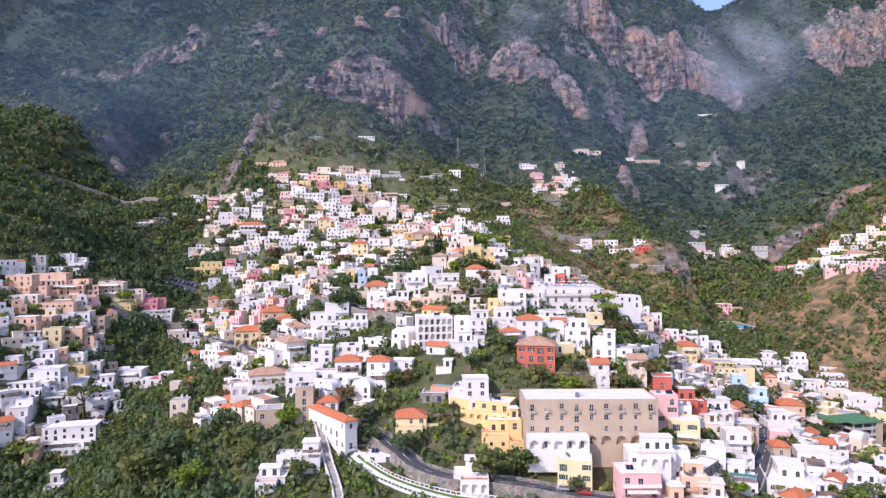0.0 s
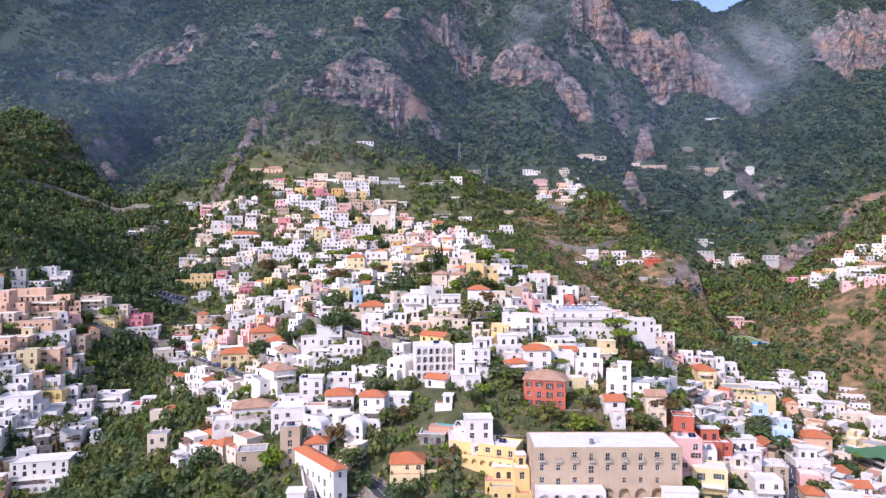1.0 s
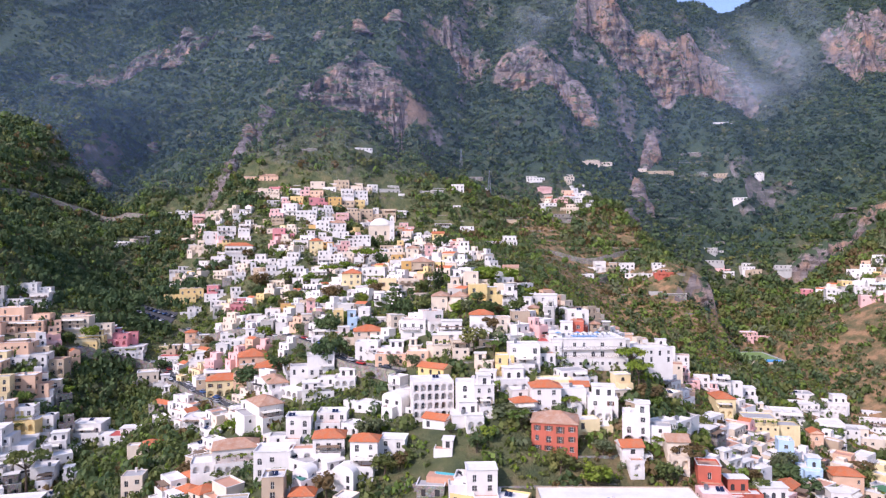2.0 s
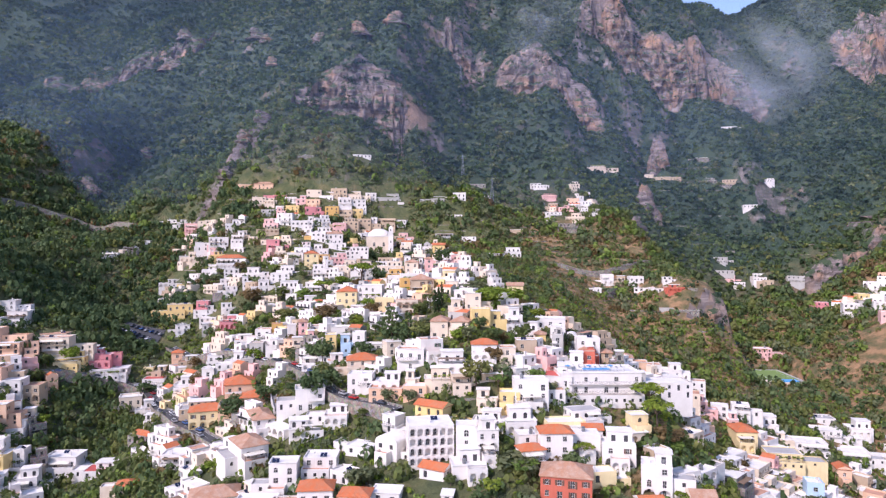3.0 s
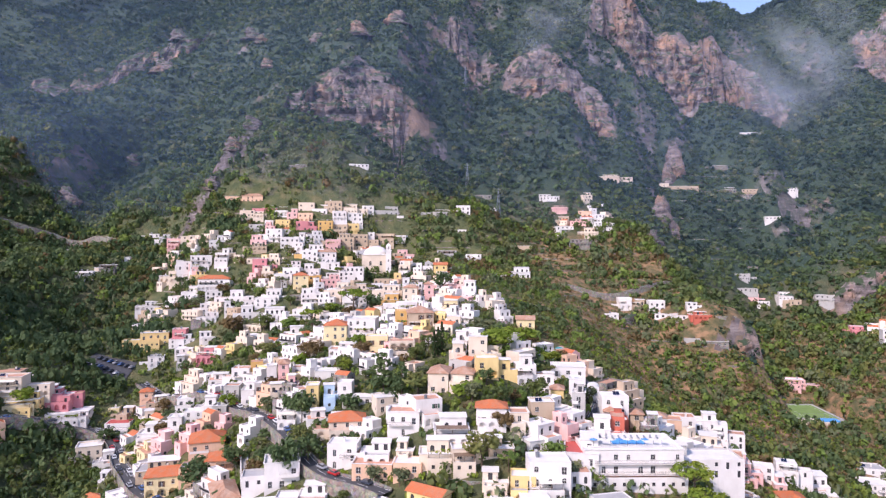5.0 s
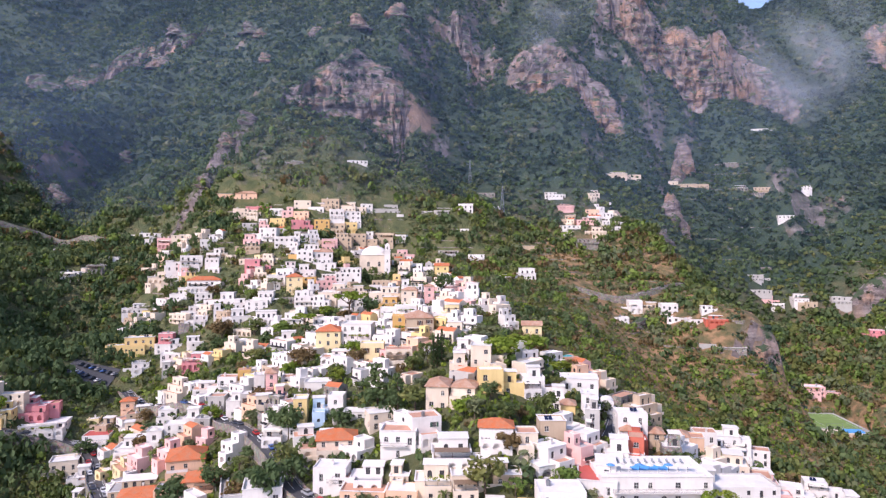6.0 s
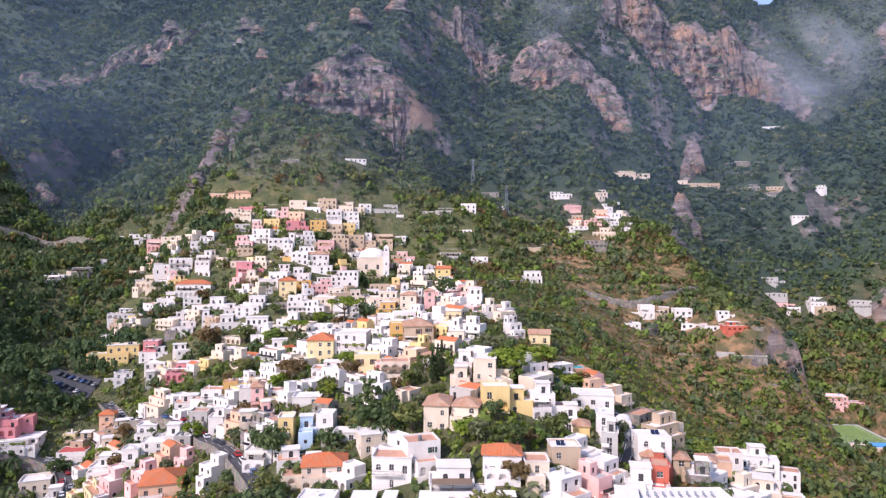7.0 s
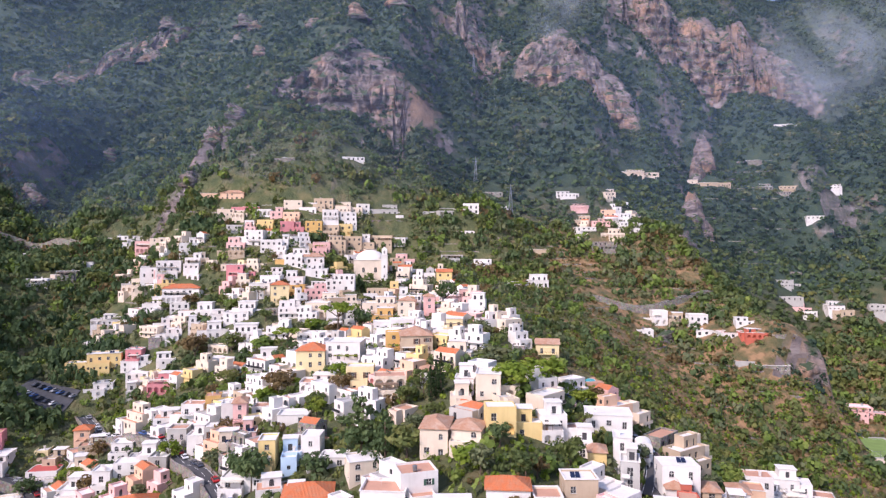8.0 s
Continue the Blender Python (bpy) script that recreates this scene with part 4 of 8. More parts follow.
        t.face([(-tw / 2, -td, th), (tw / 2, -td, th), (tw / 2, -0.003, th), (-tw / 2, -0.003, th)], 2)
        for p, q, r2, v in ((-tw / 2, -td, tw / 2, -td + 0.2), (-tw / 2, -td + 0.2, -tw / 2 + 0.2, -0.003), (tw / 2 - 0.2, -td + 0.2, tw / 2, -0.003)):
            t.face([(p, q, th + 0.8), (r2, q, th + 0.8), (r2, v, th + 0.8), (p, v, th + 0.8)])
            t.face([(p, v, th), (r2, v, th), (r2, v, th + 0.8), (p, v, th + 0.8)])
        ter = part("terrace", t.data("terrace", [WALLS[wall], GLASS, ROOFS[rng.choice(("white", "terrace", "terrace", "grey"))]]), ob, pose((w - tw) / 2 * rng.choice((-1, 0, 1)), -b, 0))
        if rng.random() < 0.35:
            pergola(ter, tw, td, th, rng)
    return ob


# ---- plants ----
def leaf_cloud(rng, centres, per, spread, size, flat=1.0):
    """Bent leaf sprays round each centre: an array of quads, four corners each."""
    out = []
    for cx, cy, cz, r in centres:
        for k in range(per):
            v = rng.normal(size=3)
            v /= np.linalg.norm(v)
            p = np.array((cx, cy, cz)) + v * r * spread * (0.55 + 0.5 * rng.random()) * np.array((1, 1, flat))
            n = v + rng.normal(size=3) * 0.45 + np.array((-0.15, -0.15, 0.35))
            n /= np.linalg.norm(n)
            u = np.cross(n, rng.normal(size=3))
            u /= np.linalg.norm(u)
            w = np.cross(n, u)
            a, b = size * (0.6 + 0.8 * rng.random()), size * (0.5 + 0.6 * rng.random())
            out.append((p - u * a, p - w * b + n * size * 0.25, p + u * a, p + w * b))
    return np.array(out)


def quads_mesh(name, quads, mat):
    n = len(quads)
    me = bpy.data.meshes.new(name)
    me.vertices.add(4 * n)
    me.vertices.foreach_set("co", np.ascontiguousarray(quads, np.float32).reshape(-1))
    me.loops.add(4 * n)
    me.loops.foreach_set("vertex_index", np.arange(4 * n, dtype=np.int32))
    me.polygons.add(n)
    me.polygons.foreach_set("loop_start", np.arange(0, 4 * n, 4, dtype=np.int32))
    me.materials.append(mat)
    me.update(calc_edges=True)
    return me


def crown_centres(kind, rng):
    c = []
    if kind == "umbrella_pine":
        for k in range(20):
            a, r = rng.random() * 6.283, 0.42 * math.sqrt(rng.random())
            c.append((r * math.cos(a), r * math.sin(a), 0.84 + 0.09 * (1 - (r / 0.42) ** 2) + 0.03 * rng.normal(), 0.12))
    elif kind == "cypress":
        for k in range(26):
            z = 0.08 + 0.9 * k / 25
            r = 0.085 * min(1, (1.02 - z) * 2.6) * min(1, z * 6)
            a = rng.random() * 6.283
            c.append((0.35 * r * math.cos(a), 0.35 * r * math.sin(a), z, max(r, 0.02)))
    elif kind == "cedar":
        for level in range(7):
            z = 0.22 + 0.74 * level / 6
            reach = 0.46 * (1.05 - level / 6.5)
            for k in range(max(3, 9 - level)):
                a = rng.random() * 6.283
                r = reach * (0.3 + 0.75 * rng.random())
                c.append((r * math.cos(a), r * math.sin(a), z - 0.06 * r + 0.015 * rng.normal(), 0.11))
    elif kind == "shrub":
        for k in range(9):
            a, r = rng.random() * 6.283, 0.5 * math.sqrt(rng.random())
            c.append((r * math.cos(a), r * math.sin(a), 0.35 + 0.3 * rng.random() * (1 - r), 0.26))
    else:
        for k in range(18):
            a, r = rng.random() * 6.283, 0.34 * math.sqrt(rng.random())
            z = 0.62 + 0.27 * rng.uniform(-1, 1) * math.sqrt(1 - (r / 0.36) ** 2)
            c.append((r * math.cos(a), r * math.sin(a), z, 0.15))
    return c


def tree_data(kind, leaf, seed):
    """Trunk with limbs, and crown, of a plant one metre high."""
    key = ("tree", kind, leaf, seed)
    if key in CACHE:
        return CACHE[key]
    rng = np.random.default_rng(seed * 17 + len(kind))
    centres = crown_centres(kind, rng)
    flat = {"umbrella_pine": 0.55, "cedar": 0.4, "cypress": 1.6}.get(kind, 0.9)
    per, size = {"cypress": (22, 0.024), "cedar": (16, 0.042), "umbrella_pine": (22, 0.042), "shrub": (30, 0.09)}.get(kind, (21, 0.058))
    crown = quads_mesh("crown", leaf_cloud(rng, centres, per, 1.0, size, flat), LEAF[leaf])
    s = Shape()
    girth = {"cypress": 0.02, "shrub": 0.03}.get(kind, 0.03)
    fork = {"umbrella_pine": 0.62, "cypress": 0.9, "cedar": 0.85, "shrub": 0.2}.get(kind, 0.36)
    lean = (rng.normal() * 0.02, rng.normal() * 0.02)
    s.tube((0, 0, -0.08), (lean[0] * 0.5, lean[1] * 0.5, fork * 0.5), girth, girth * 0.8)
    s.tube((lean[0] * 0.5, lean[1] * 0.5, fork * 0.5), (lean[0], lean[1], fork), girth * 0.8, girth * 0.55)
    for cx, cy, cz, r in centres[:: max(1, len(centres) // 7)]:
        z = fork if kind != "cedar" and kind != "cypress" else max(0.1, cz - 0.03)
        s.tube((lean[0] * z / fork, lean[1] * z / fork, z * 0.96), (cx, cy, cz), girth * 0.45, girth * 0.12, 5)
    CACHE[key] = (s.data("trunk", [BARK]), crown)
    return CACHE[key]


TREE_WORD = {"umbrella_pine": "umbrella pine with a flat spreading crown", "cypress": "tall narrow dark cypress", "cedar": "broad dark cedar with layered boughs",
             "shrub": "dense rounded shrub", "tree": "leafy garden tree with an uneven crown"}
HUE_WORD = {"garden": "green", "bright": "bright green", "cypress": "dark green", "olive": "silvery green", "autumn": "russet", "wood": "deep green", "fresh": "fresh green", "evergreen": "dark green", "purple": "magenta flowering"}


def tree(x, y, h, kind="tree", leaf="garden", seed=0, wide=1.0, z=None):
    trunk, crown = tree_data(kind, leaf, seed)
    ob = thing(kind, Matrix.LocRotScale((x, y, (place(x, y) if z is None else z)), Euler((0, 0, x * 1.7 + y)), (h * wide, h * wide, h)),
               f"{HUE_WORD[leaf]} {TREE_WORD[kind]} among the houses", "shrub" if kind == "shrub" else "tree", kind.replace("_", " ") + "s of the gardens")
    part("trunk", trunk, ob)
    part("crown", crown, ob)
    USED.append((x, y, 1.0))
    return ob


# ---- the houses, from the upper town down to the road ----
house(-246.7, 619.1, 184.1, 12.0, 9.4, 5.2, 6, "white", "flat", floors=2, small=True)
house(-237.8, 616.2, 183.3, 7.8, 6.6, 2.8, 10, "white", "grey", floors=1, small=True)
house(-226.5, 612.4, 183.2, 10.4, 8.6, 5.2, 20, "white", "flat", balcony=1, floors=2, small=True)
house(-229.9, 610.8, 178.2, 10.1, 8.3, 2.8, 16, "white", "flat", floors=1, small=True)
house(-213.6, 598.5, 179.0, 10.7, 8.6, 7.9, 12, "pink", "terrace", balcony=1, floors=2, small=True)
house(-191.7, 590.6, 181.1, 12.4, 9.9, 2.8, 10, "cream", "flat", floors=1, small=True)
house(-166.7, 564.6, 181.3, 11.6, 9.6, 7.5, 20, "white", "flat", floors=2, small=True)
house(-157.2, 549.5, 171.4, 9.3, 7.4, 9.9, 9, "white", "flat", floors=3, small=True)
house(-151.5, 551.4, 171.8, 5.5, 6.5, 7.5, 18, "cream", "flat", arches=1, floors=2, small=True)
house(-171.7, 547.2, 166.1, 14.4, 10.0, 9.9, 16, "white", "flat", balcony=2, floors=3, small=True)
house(-188.2, 555.6, 162.6, 10.3, 8.1, 7.6, 7, "white", "flat", arches=1, floors=2, small=True)
house(-174.8, 545.1, 160.2, 9.1, 7.4, 5.1, 11, "pink", "flat", floors=2, small=True)
house(-189.4, 548.6, 154.7, 10.7, 8.5, 7.6, 7, "cream", "flat", arches=1, floors=2, small=True)
house(-180.0, 544.6, 153.0, 9.5, 7.9, 5.2, 16, "cream", "flat", arches=1, floors=2, small=True)
house(-168.2, 538.2, 155.2, 7.8, 6.5, 5.1, 20, "yellow", "flat", arches=1, floors=2, small=True)
house(-156.0, 530.0, 150.4, 20.6, 10.0, 7.5, 14, "white", "hip", shutter="green", balcony=1, floors=2, small=True)
house(-168.7, 524.3, 145.4, 10.8, 8.4, 7.5, 6, "white", "flat", balcony=1, floors=2, small=True)
house(-152.0, 519.3, 142.2, 10.6, 8.6, 5.1, 12, "white", "flat", floors=2, small=True)
house(-202.1, 555.4, 151.4, 7.4, 6.7, 2.8, 8, "grey", "flat", floors=1, small=True)
house(-253.7, 574.5, 158.4, 11.9, 9.9, 5.3, 20, "stone", "flat", floors=2, small=True)
house(-261.7, 564.5, 153.7, 12.8, 10.1, 2.8, 9, "white", "flat", floors=1, small=True)
house(-302.2, 606.0, 170.3, 19.8, 9.7, 4.9, 9, "grey", "flat", floors=2, small=True)
house(-170.0, 611.4, 213.8, 14.5, 10.0, 2.7, 9, "peach", "terrace", balcony=1, floors=1, small=True)
house(-153.2, 609.5, 214.5, 17.0, 9.9, 5.1, 1, "peach", "oldhip", floors=2, small=True)
house(-154.9, 599.1, 201.9, 11.6, 9.3, 5.1, 11, "cream", "flat", arches=1, floors=2, small=True)
house(-144.0, 597.7, 201.2, 11.1, 8.4, 5.1, 1, "cream", "flat", arches=1, floors=2, small=True)
house(-137.5, 602.7, 206.2, 11.6, 9.1, 5.1, 6, "rose", "flat", balcony=1, floors=2, small=True)
house(-127.8, 602.3, 205.3, 12.0, 9.0, 7.5, 0, "white", "grey", balcony=1, floors=2, small=True)
house(-118.2, 596.8, 203.5, 8.3, 6.6, 9.9, 8, "pink", "flat", floors=3, small=True)
house(-107.0, 597.1, 199.8, 11.8, 8.9, 7.5, -1, "peach", "flat", floors=2, small=True)
house(-108.0, 604.2, 208.3, 12.9, 10.0, 7.5, 5, "cream", "flat", floors=2, small=True)
house(-97.1, 604.0, 207.2, 11.9, 9.1, 7.5, 2, "white", "flat", balcony=1, floors=2, small=True)
house(-86.6, 609.2, 210.0, 14.0, 10.0, 7.5, -2, "tan", "flat", floors=2, small=True)
house(-73.0, 610.9, 208.2, 11.7, 8.9, 7.5, 1, "cream", "flat", floors=2, small=True)
house(-81.6, 603.0, 201.6, 11.2, 9.1, 7.5, 13, "white", "flat", balcony=2, floors=2, small=True)
house(-69.7, 607.3, 200.5, 12.0, 9.7, 9.9, 12, "white", "flat", shutter="brown", floors=3, small=True)
house(-59.9, 615.0, 206.8, 9.6, 7.7, 9.9, 11, "white", "grey", floors=3, small=True)
house(-45.1, 619.9, 206.8, 20.0, 10.0, 7.5, 11, "grey", "flat", balcony=2, floors=2, small=True)
house(-33.2, 618.3, 201.4, 5.8, 6.5, 5.1, 8, "white", "flat", floors=2, small=True)
house(-108.4, 588.3, 192.7, 9.4, 7.6, 7.5, 11, "rose", "flat", floors=2, small=True)
house(-100.1, 588.3, 192.8, 6.5, 6.5, 7.5, 9, "rose", "grey", floors=2, small=True)
house(-90.1, 590.8, 193.2, 11.4, 8.8, 9.9, 4, "ochre", "flat", floors=3, small=True)
house(-78.9, 595.8, 190.3, 11.8, 8.9, 7.5, -1, "tan", "flat", floors=2, small=True)
house(-70.0, 600.4, 191.3, 9.2, 7.5, 7.5, 14, "yellow", "flat", floors=2, small=True)
house(-142.3, 582.9, 190.1, 11.1, 8.6, 5.1, 5, "grey", "flat", floors=2, small=True)
house(-124.0, 567.8, 186.2, 12.2, 9.2, 9.9, 0, "white", "flat", balcony=1, floors=3, small=True)
house(-134.8, 563.7, 181.7, 11.7, 9.1, 7.5, 5, "pink", "flat", shutter="brown", floors=2, small=True)
house(-132.1, 558.5, 175.4, 10.3, 8.1, 5.1, 8, "tan", "flat", floors=2, small=True)
house(-111.3, 561.5, 179.5, 13.6, 10.0, 7.5, 12, "white", "flat", floors=2, small=True)
house(-104.6, 567.5, 183.7, 8.8, 6.9, 7.5, 8, "white", "flat", floors=2, small=True)
house(-85.0, 571.3, 177.4, 9.3, 7.6, 5.1, 13, "tan", "flat", floors=2, small=True)
house(-91.1, 554.1, 174.4, 13.4, 10.0, 9.9, 11, "white", "flat", floors=3, small=True)
house(-80.9, 571.9, 178.2, 11.2, 9.0, 7.5, 9, "pink", "flat", floors=2, small=True)
house(-71.7, 580.8, 182.9, 12.1, 9.1, 12.3, -1, "tan", "flat", floors=4, small=True)
house(-63.5, 592.4, 182.4, 13.6, 10.0, 9.9, 1, "tan", "grey", floors=3, small=True)
house(-56.8, 596.7, 184.5, 9.5, 7.4, 9.9, 5, "white", "flat", floors=3, small=True)
house(-44.0, 604.2, 183.4, 15.8, 10.0, 7.5, -3, "tan", "flat", floors=2, small=True)
house(-31.8, 607.2, 184.4, 11.5, 8.8, 5.1, 3, "white", "grey", floors=2, small=True)
house(-83.0, 553.0, 169.1, 15.0, 10.0, 7.5, 13, "white", "oldhip", floors=2, small=True)
house(-93.3, 549.1, 170.2, 11.0, 8.5, 7.5, 4, "white", "flat", floors=2, small=True)
house(-100.0, 548.3, 167.0, 8.8, 6.6, 2.7, 1, "ochre", "terrace", floors=1, small=True)
house(-102.4, 537.3, 162.4, 9.6, 7.7, 5.1, 11, "white", "red", floors=2, small=True)
house(-88.8, 535.4, 160.8, 11.2, 8.9, 7.5, 9, "white", "flat", floors=2, small=True)
house(-125.9, 536.5, 164.0, 9.8, 7.7, 9.9, 7, "rose", "flat", shutter="green", floors=3, small=True)
house(-118.0, 530.6, 159.1, 9.0, 6.8, 7.5, 1, "cream", "flat", floors=2, small=True)
house(-100.2, 524.5, 157.8, 11.6, 8.7, 7.5, 0, "white", "flat", floors=2, small=True)
house(-78.1, 545.7, 161.2, 13.3, 10.0, 5.1, 7, "white", "flat", floors=2, small=True)
house(-60.9, 532.8, 158.6, 17.0, 10.0, 12.3, 5, "white", "flat", shutter="green", floors=4, small=True)
house(-103.7, 514.7, 154.1, 11.7, 9.1, 7.5, 6, "white", "flat", floors=2)
house(-91.0, 508.6, 153.8, 9.9, 8.1, 9.9, 14, "lemon", "hip", floors=3)
house(-84.8, 524.1, 152.6, 8.8, 6.9, 5.1, 8, "ochre", "terrace", floors=2, small=True)
house(-76.6, 532.4, 154.2, 13.0, 10.0, 5.1, 5, "white", "flat", arches=1, floors=2, small=True)
house(-26.7, 590.9, 170.7, 13.1, 10.0, 7.5, 6, "pink", "flat", balcony=2, floors=2, small=True)
house(-32.3, 588.6, 167.6, 9.2, 7.3, 5.1, 7, "tan", "flat", floors=2, small=True)
house(-20.3, 520.3, 151.7, 8.3, 6.5, 7.5, 3, "white", "flat", floors=2, small=True)
house(-29.0, 536.3, 154.1, 5.0, 6.5, 7.5, 7, "yellow", "flat", floors=2, small=True)
house(1.3, 547.2, 159.9, 9.7, 7.3, 7.5, -1, "yellow", "gable", floors=2, small=True)
house(10.5, 488.5, 152.9, 10.2, 7.8, 7.5, 2, "pink", "flat", arches=1, floors=2)
house(18.9, 463.6, 152.6, 8.2, 6.6, 9.9, -9, "white", "flat", floors=3)
house(-12.3, 542.1, 154.8, 8.3, 6.5, 5.1, 6, "white", "flat", floors=2, small=True)
house(-15.9, 488.7, 148.3, 4.5, 6.5, 7.5, 8, "ochre", "flat", floors=2)
house(-198.1, 534.9, 133.9, 27.2, 10.6, 5.4, 18, "white", "grey", arches=1, floors=2)
house(-172.8, 478.1, 119.9, 15.6, 10.0, 7.5, 19, "yellow", "flat", floors=2)
house(-157.8, 479.2, 121.8, 7.8, 6.5, 7.5, 6, "rose", "flat", floors=2)
house(-157.8, 475.6, 116.1, 8.8, 6.9, 5.1, 6, "white", "flat", floors=2)
house(-152.0, 476.8, 118.8, 7.2, 6.5, 5.1, 18, "white", "flat", floors=2)
house(-150.5, 468.1, 112.1, 10.2, 8.4, 5.1, 15, "white", "flat", floors=2)
house(-139.4, 474.4, 120.8, 9.2, 7.7, 5.1, 21, "white", "flat", floors=2)
house(-127.5, 451.3, 115.2, 15.4, 10.0, 7.5, 7, "rose", "terrace", arches=1, floors=2)
house(-147.1, 456.9, 109.3, 6.1, 6.5, 7.5, 19, "grey", "flat", floors=2)
house(-165.6, 464.2, 107.6, 8.7, 7.3, 5.1, 20, "white", "flat", floors=2)
house(-142.9, 490.9, 131.1, 7.9, 6.5, 5.1, 18, "white", "flat", floors=2)
house(-150.9, 501.0, 135.4, 6.8, 6.5, 5.1, 21, "white", "flat", floors=2)
house(-150.9, 486.9, 126.5, 6.2, 6.5, 5.1, 11, "stone", "grey", floors=2)
house(-132.1, 493.1, 137.8, 7.3, 6.5, 7.5, 19, "white", "flat", floors=2)
house(-129.8, 504.7, 143.9, 12.1, 9.4, 7.5, 4, "white", "flat", floors=2)
house(-121.2, 496.2, 140.6, 7.7, 6.5, 5.1, 18, "white", "flat", floors=2)
house(-108.3, 490.8, 139.9, 13.0, 10.0, 5.1, 5, "white", "flat", floors=2)
house(-100.6, 475.5, 135.5, 14.7, 10.0, 7.5, 12, "white", "flat", arches=1, floors=2)
house(-115.9, 481.7, 135.8, 10.5, 8.7, 7.5, 19, "white", "flat", floors=2)
house(-106.2, 495.3, 145.4, 11.8, 9.1, 7.5, 4, "white", "flat", floors=2)
house(-80.7, 499.4, 146.0, 8.5, 6.9, 5.1, 14, "white", "flat", floors=2)
house(-65.7, 492.5, 145.2, 12.0, 9.0, 7.5, 0, "cream", "flat", floors=2)
house(-60.7, 510.9, 149.1, 13.4, 10.0, 7.5, 6, "cream", "flat", arches=1, floors=2)
house(-49.5, 509.1, 148.2, 8.2, 6.6, 7.5, 13, "cream", "flat", arches=1, floors=2)
house(-32.7, 493.3, 148.3, 17.1, 10.0, 9.9, -3, "cream", "flat", floors=3)
house(-28.9, 478.6, 143.7, 12.7, 9.7, 7.5, 2, "ochre", "flat", floors=2)
house(-25.0, 451.9, 139.7, 11.1, 8.9, 7.5, 9, "white", "flat", floors=2)
house(-17.7, 417.5, 139.5, 6.5, 6.5, 9.9, 8, "ochre", "flat", floors=3)
house(-80.3, 446.4, 127.7, 10.7, 8.7, 7.5, 13, "white", "flat", arches=1, floors=2)
house(-103.5, 457.2, 121.8, 10.7, 8.7, 2.7, 12, "white", "flat", floors=1)
house(-50.5, 413.9, 133.0, 11.4, 12.0, 9.9, 3, "lemon", "hip", floors=3)
house(-37.1, 415.5, 136.0, 14.0, 12.0, 9.9, -3, "white", "flat", floors=3)
house(-44.1, 395.6, 126.1, 12.5, 9.5, 5.1, 2, "white", "terrace", arches=2, floors=2)
house(-27.3, 391.0, 130.3, 10.1, 7.8, 7.5, 3, "lemon", "flat", shutter="brown", floors=2)
house(-14.4, 370.6, 131.3, 10.7, 8.5, 7.5, 7, "cream", "terrace", arches=2, floors=2)
house(-59.0, 459.2, 133.4, 17.2, 10.0, 5.1, 3, "white", "flat", arches=2, floors=2)
house(-91.6, 475.6, 131.5, 12.3, 9.6, 2.7, 6, "white", "flat", floors=1)
house(-8.1, 411.0, 139.8, 12.6, 14.0, 9.9, 7, "tan", "oldhip", shutter="brown", balcony=1, floors=3)
house(-17.2, 451.8, 141.0, 11.1, 8.8, 7.5, 9, "white", "flat", floors=2)
house(-16.3, 473.7, 148.1, 8.8, 6.8, 9.9, -4, "cream", "oldhip", floors=3)
house(-11.6, 481.6, 150.6, 4.5, 6.5, 9.9, -3, "white", "flat", floors=3)
house(-5.2, 472.4, 150.4, 5.3, 6.5, 9.9, 6, "pink", "oldhip", floors=3)
house(6.6, 428.2, 144.0, 9.2, 7.2, 7.5, 6, "lemon", "flat", arches=1, floors=2)
house(2.8, 422.8, 140.0, 7.9, 6.5, 5.1, -6, "white", "flat", floors=2)
house(9.8, 392.2, 139.5, 8.8, 7.0, 7.5, -9, "cream", "flat", floors=2)
house(3.4, 394.9, 133.1, 7.0, 6.5, 2.7, -7, "white", "grey", floors=1)
house(-1.2, 370.4, 133.3, 5.2, 6.5, 5.1, 8, "white", "oldhip", floors=2)
house(11.0, 359.5, 136.8, 6.0, 6.5, 7.5, -4, "white", "flat", floors=2)
house(9.4, 348.7, 133.4, 6.2, 6.5, 7.5, 3, "cream", "flat", floors=2)
house(18.3, 353.7, 135.9, 7.5, 11.0, 7.5, -6, "cream", "flat", floors=2)
house(16.9, 411.2, 141.2, 4.5, 6.5, 5.1, -3, "peach", "flat", floors=2)
house(45.1, 412.2, 136.0, 9.1, 7.1, 7.5, -6, "lemon", "oldgable", balcony=2, floors=2)
house(33.3, 408.7, 135.3, 5.1, 6.5, 2.7, -8, "stone", "flat", floors=1)
house(-152.4, 425.7, 96.2, 6.4, 6.5, 7.5, 16, "peach", "hip", floors=2)
house(-139.2, 416.6, 95.6, 9.0, 7.5, 5.1, 21, "tan", "flat", floors=2)
house(-120.4, 399.4, 98.7, 7.8, 6.5, 5.1, 8, "white", "flat", floors=2)
house(-167.2, 421.7, 88.3, 5.2, 6.5, 2.7, 13, "lemon", "flat", arches=1, floors=1)
house(-160.0, 419.7, 89.0, 6.1, 6.5, 5.1, 8, "tan", "grey", floors=2)
house(-142.9, 405.6, 91.0, 6.2, 6.5, 7.5, 20, "cream", "flat", floors=2)
house(-158.8, 410.5, 84.3, 11.6, 9.3, 5.1, 11, "white", "red", balcony=1, floors=2)
house(-131.4, 387.7, 89.5, 11.5, 9.2, 7.5, 10, "white", "flat", shutter="brown", floors=2)
house(-116.2, 378.0, 95.9, 6.0, 6.5, 7.5, 8, "white", "flat", floors=2)
house(-109.1, 381.0, 97.7, 8.5, 6.7, 5.1, 9, "white", "flat", floors=2)
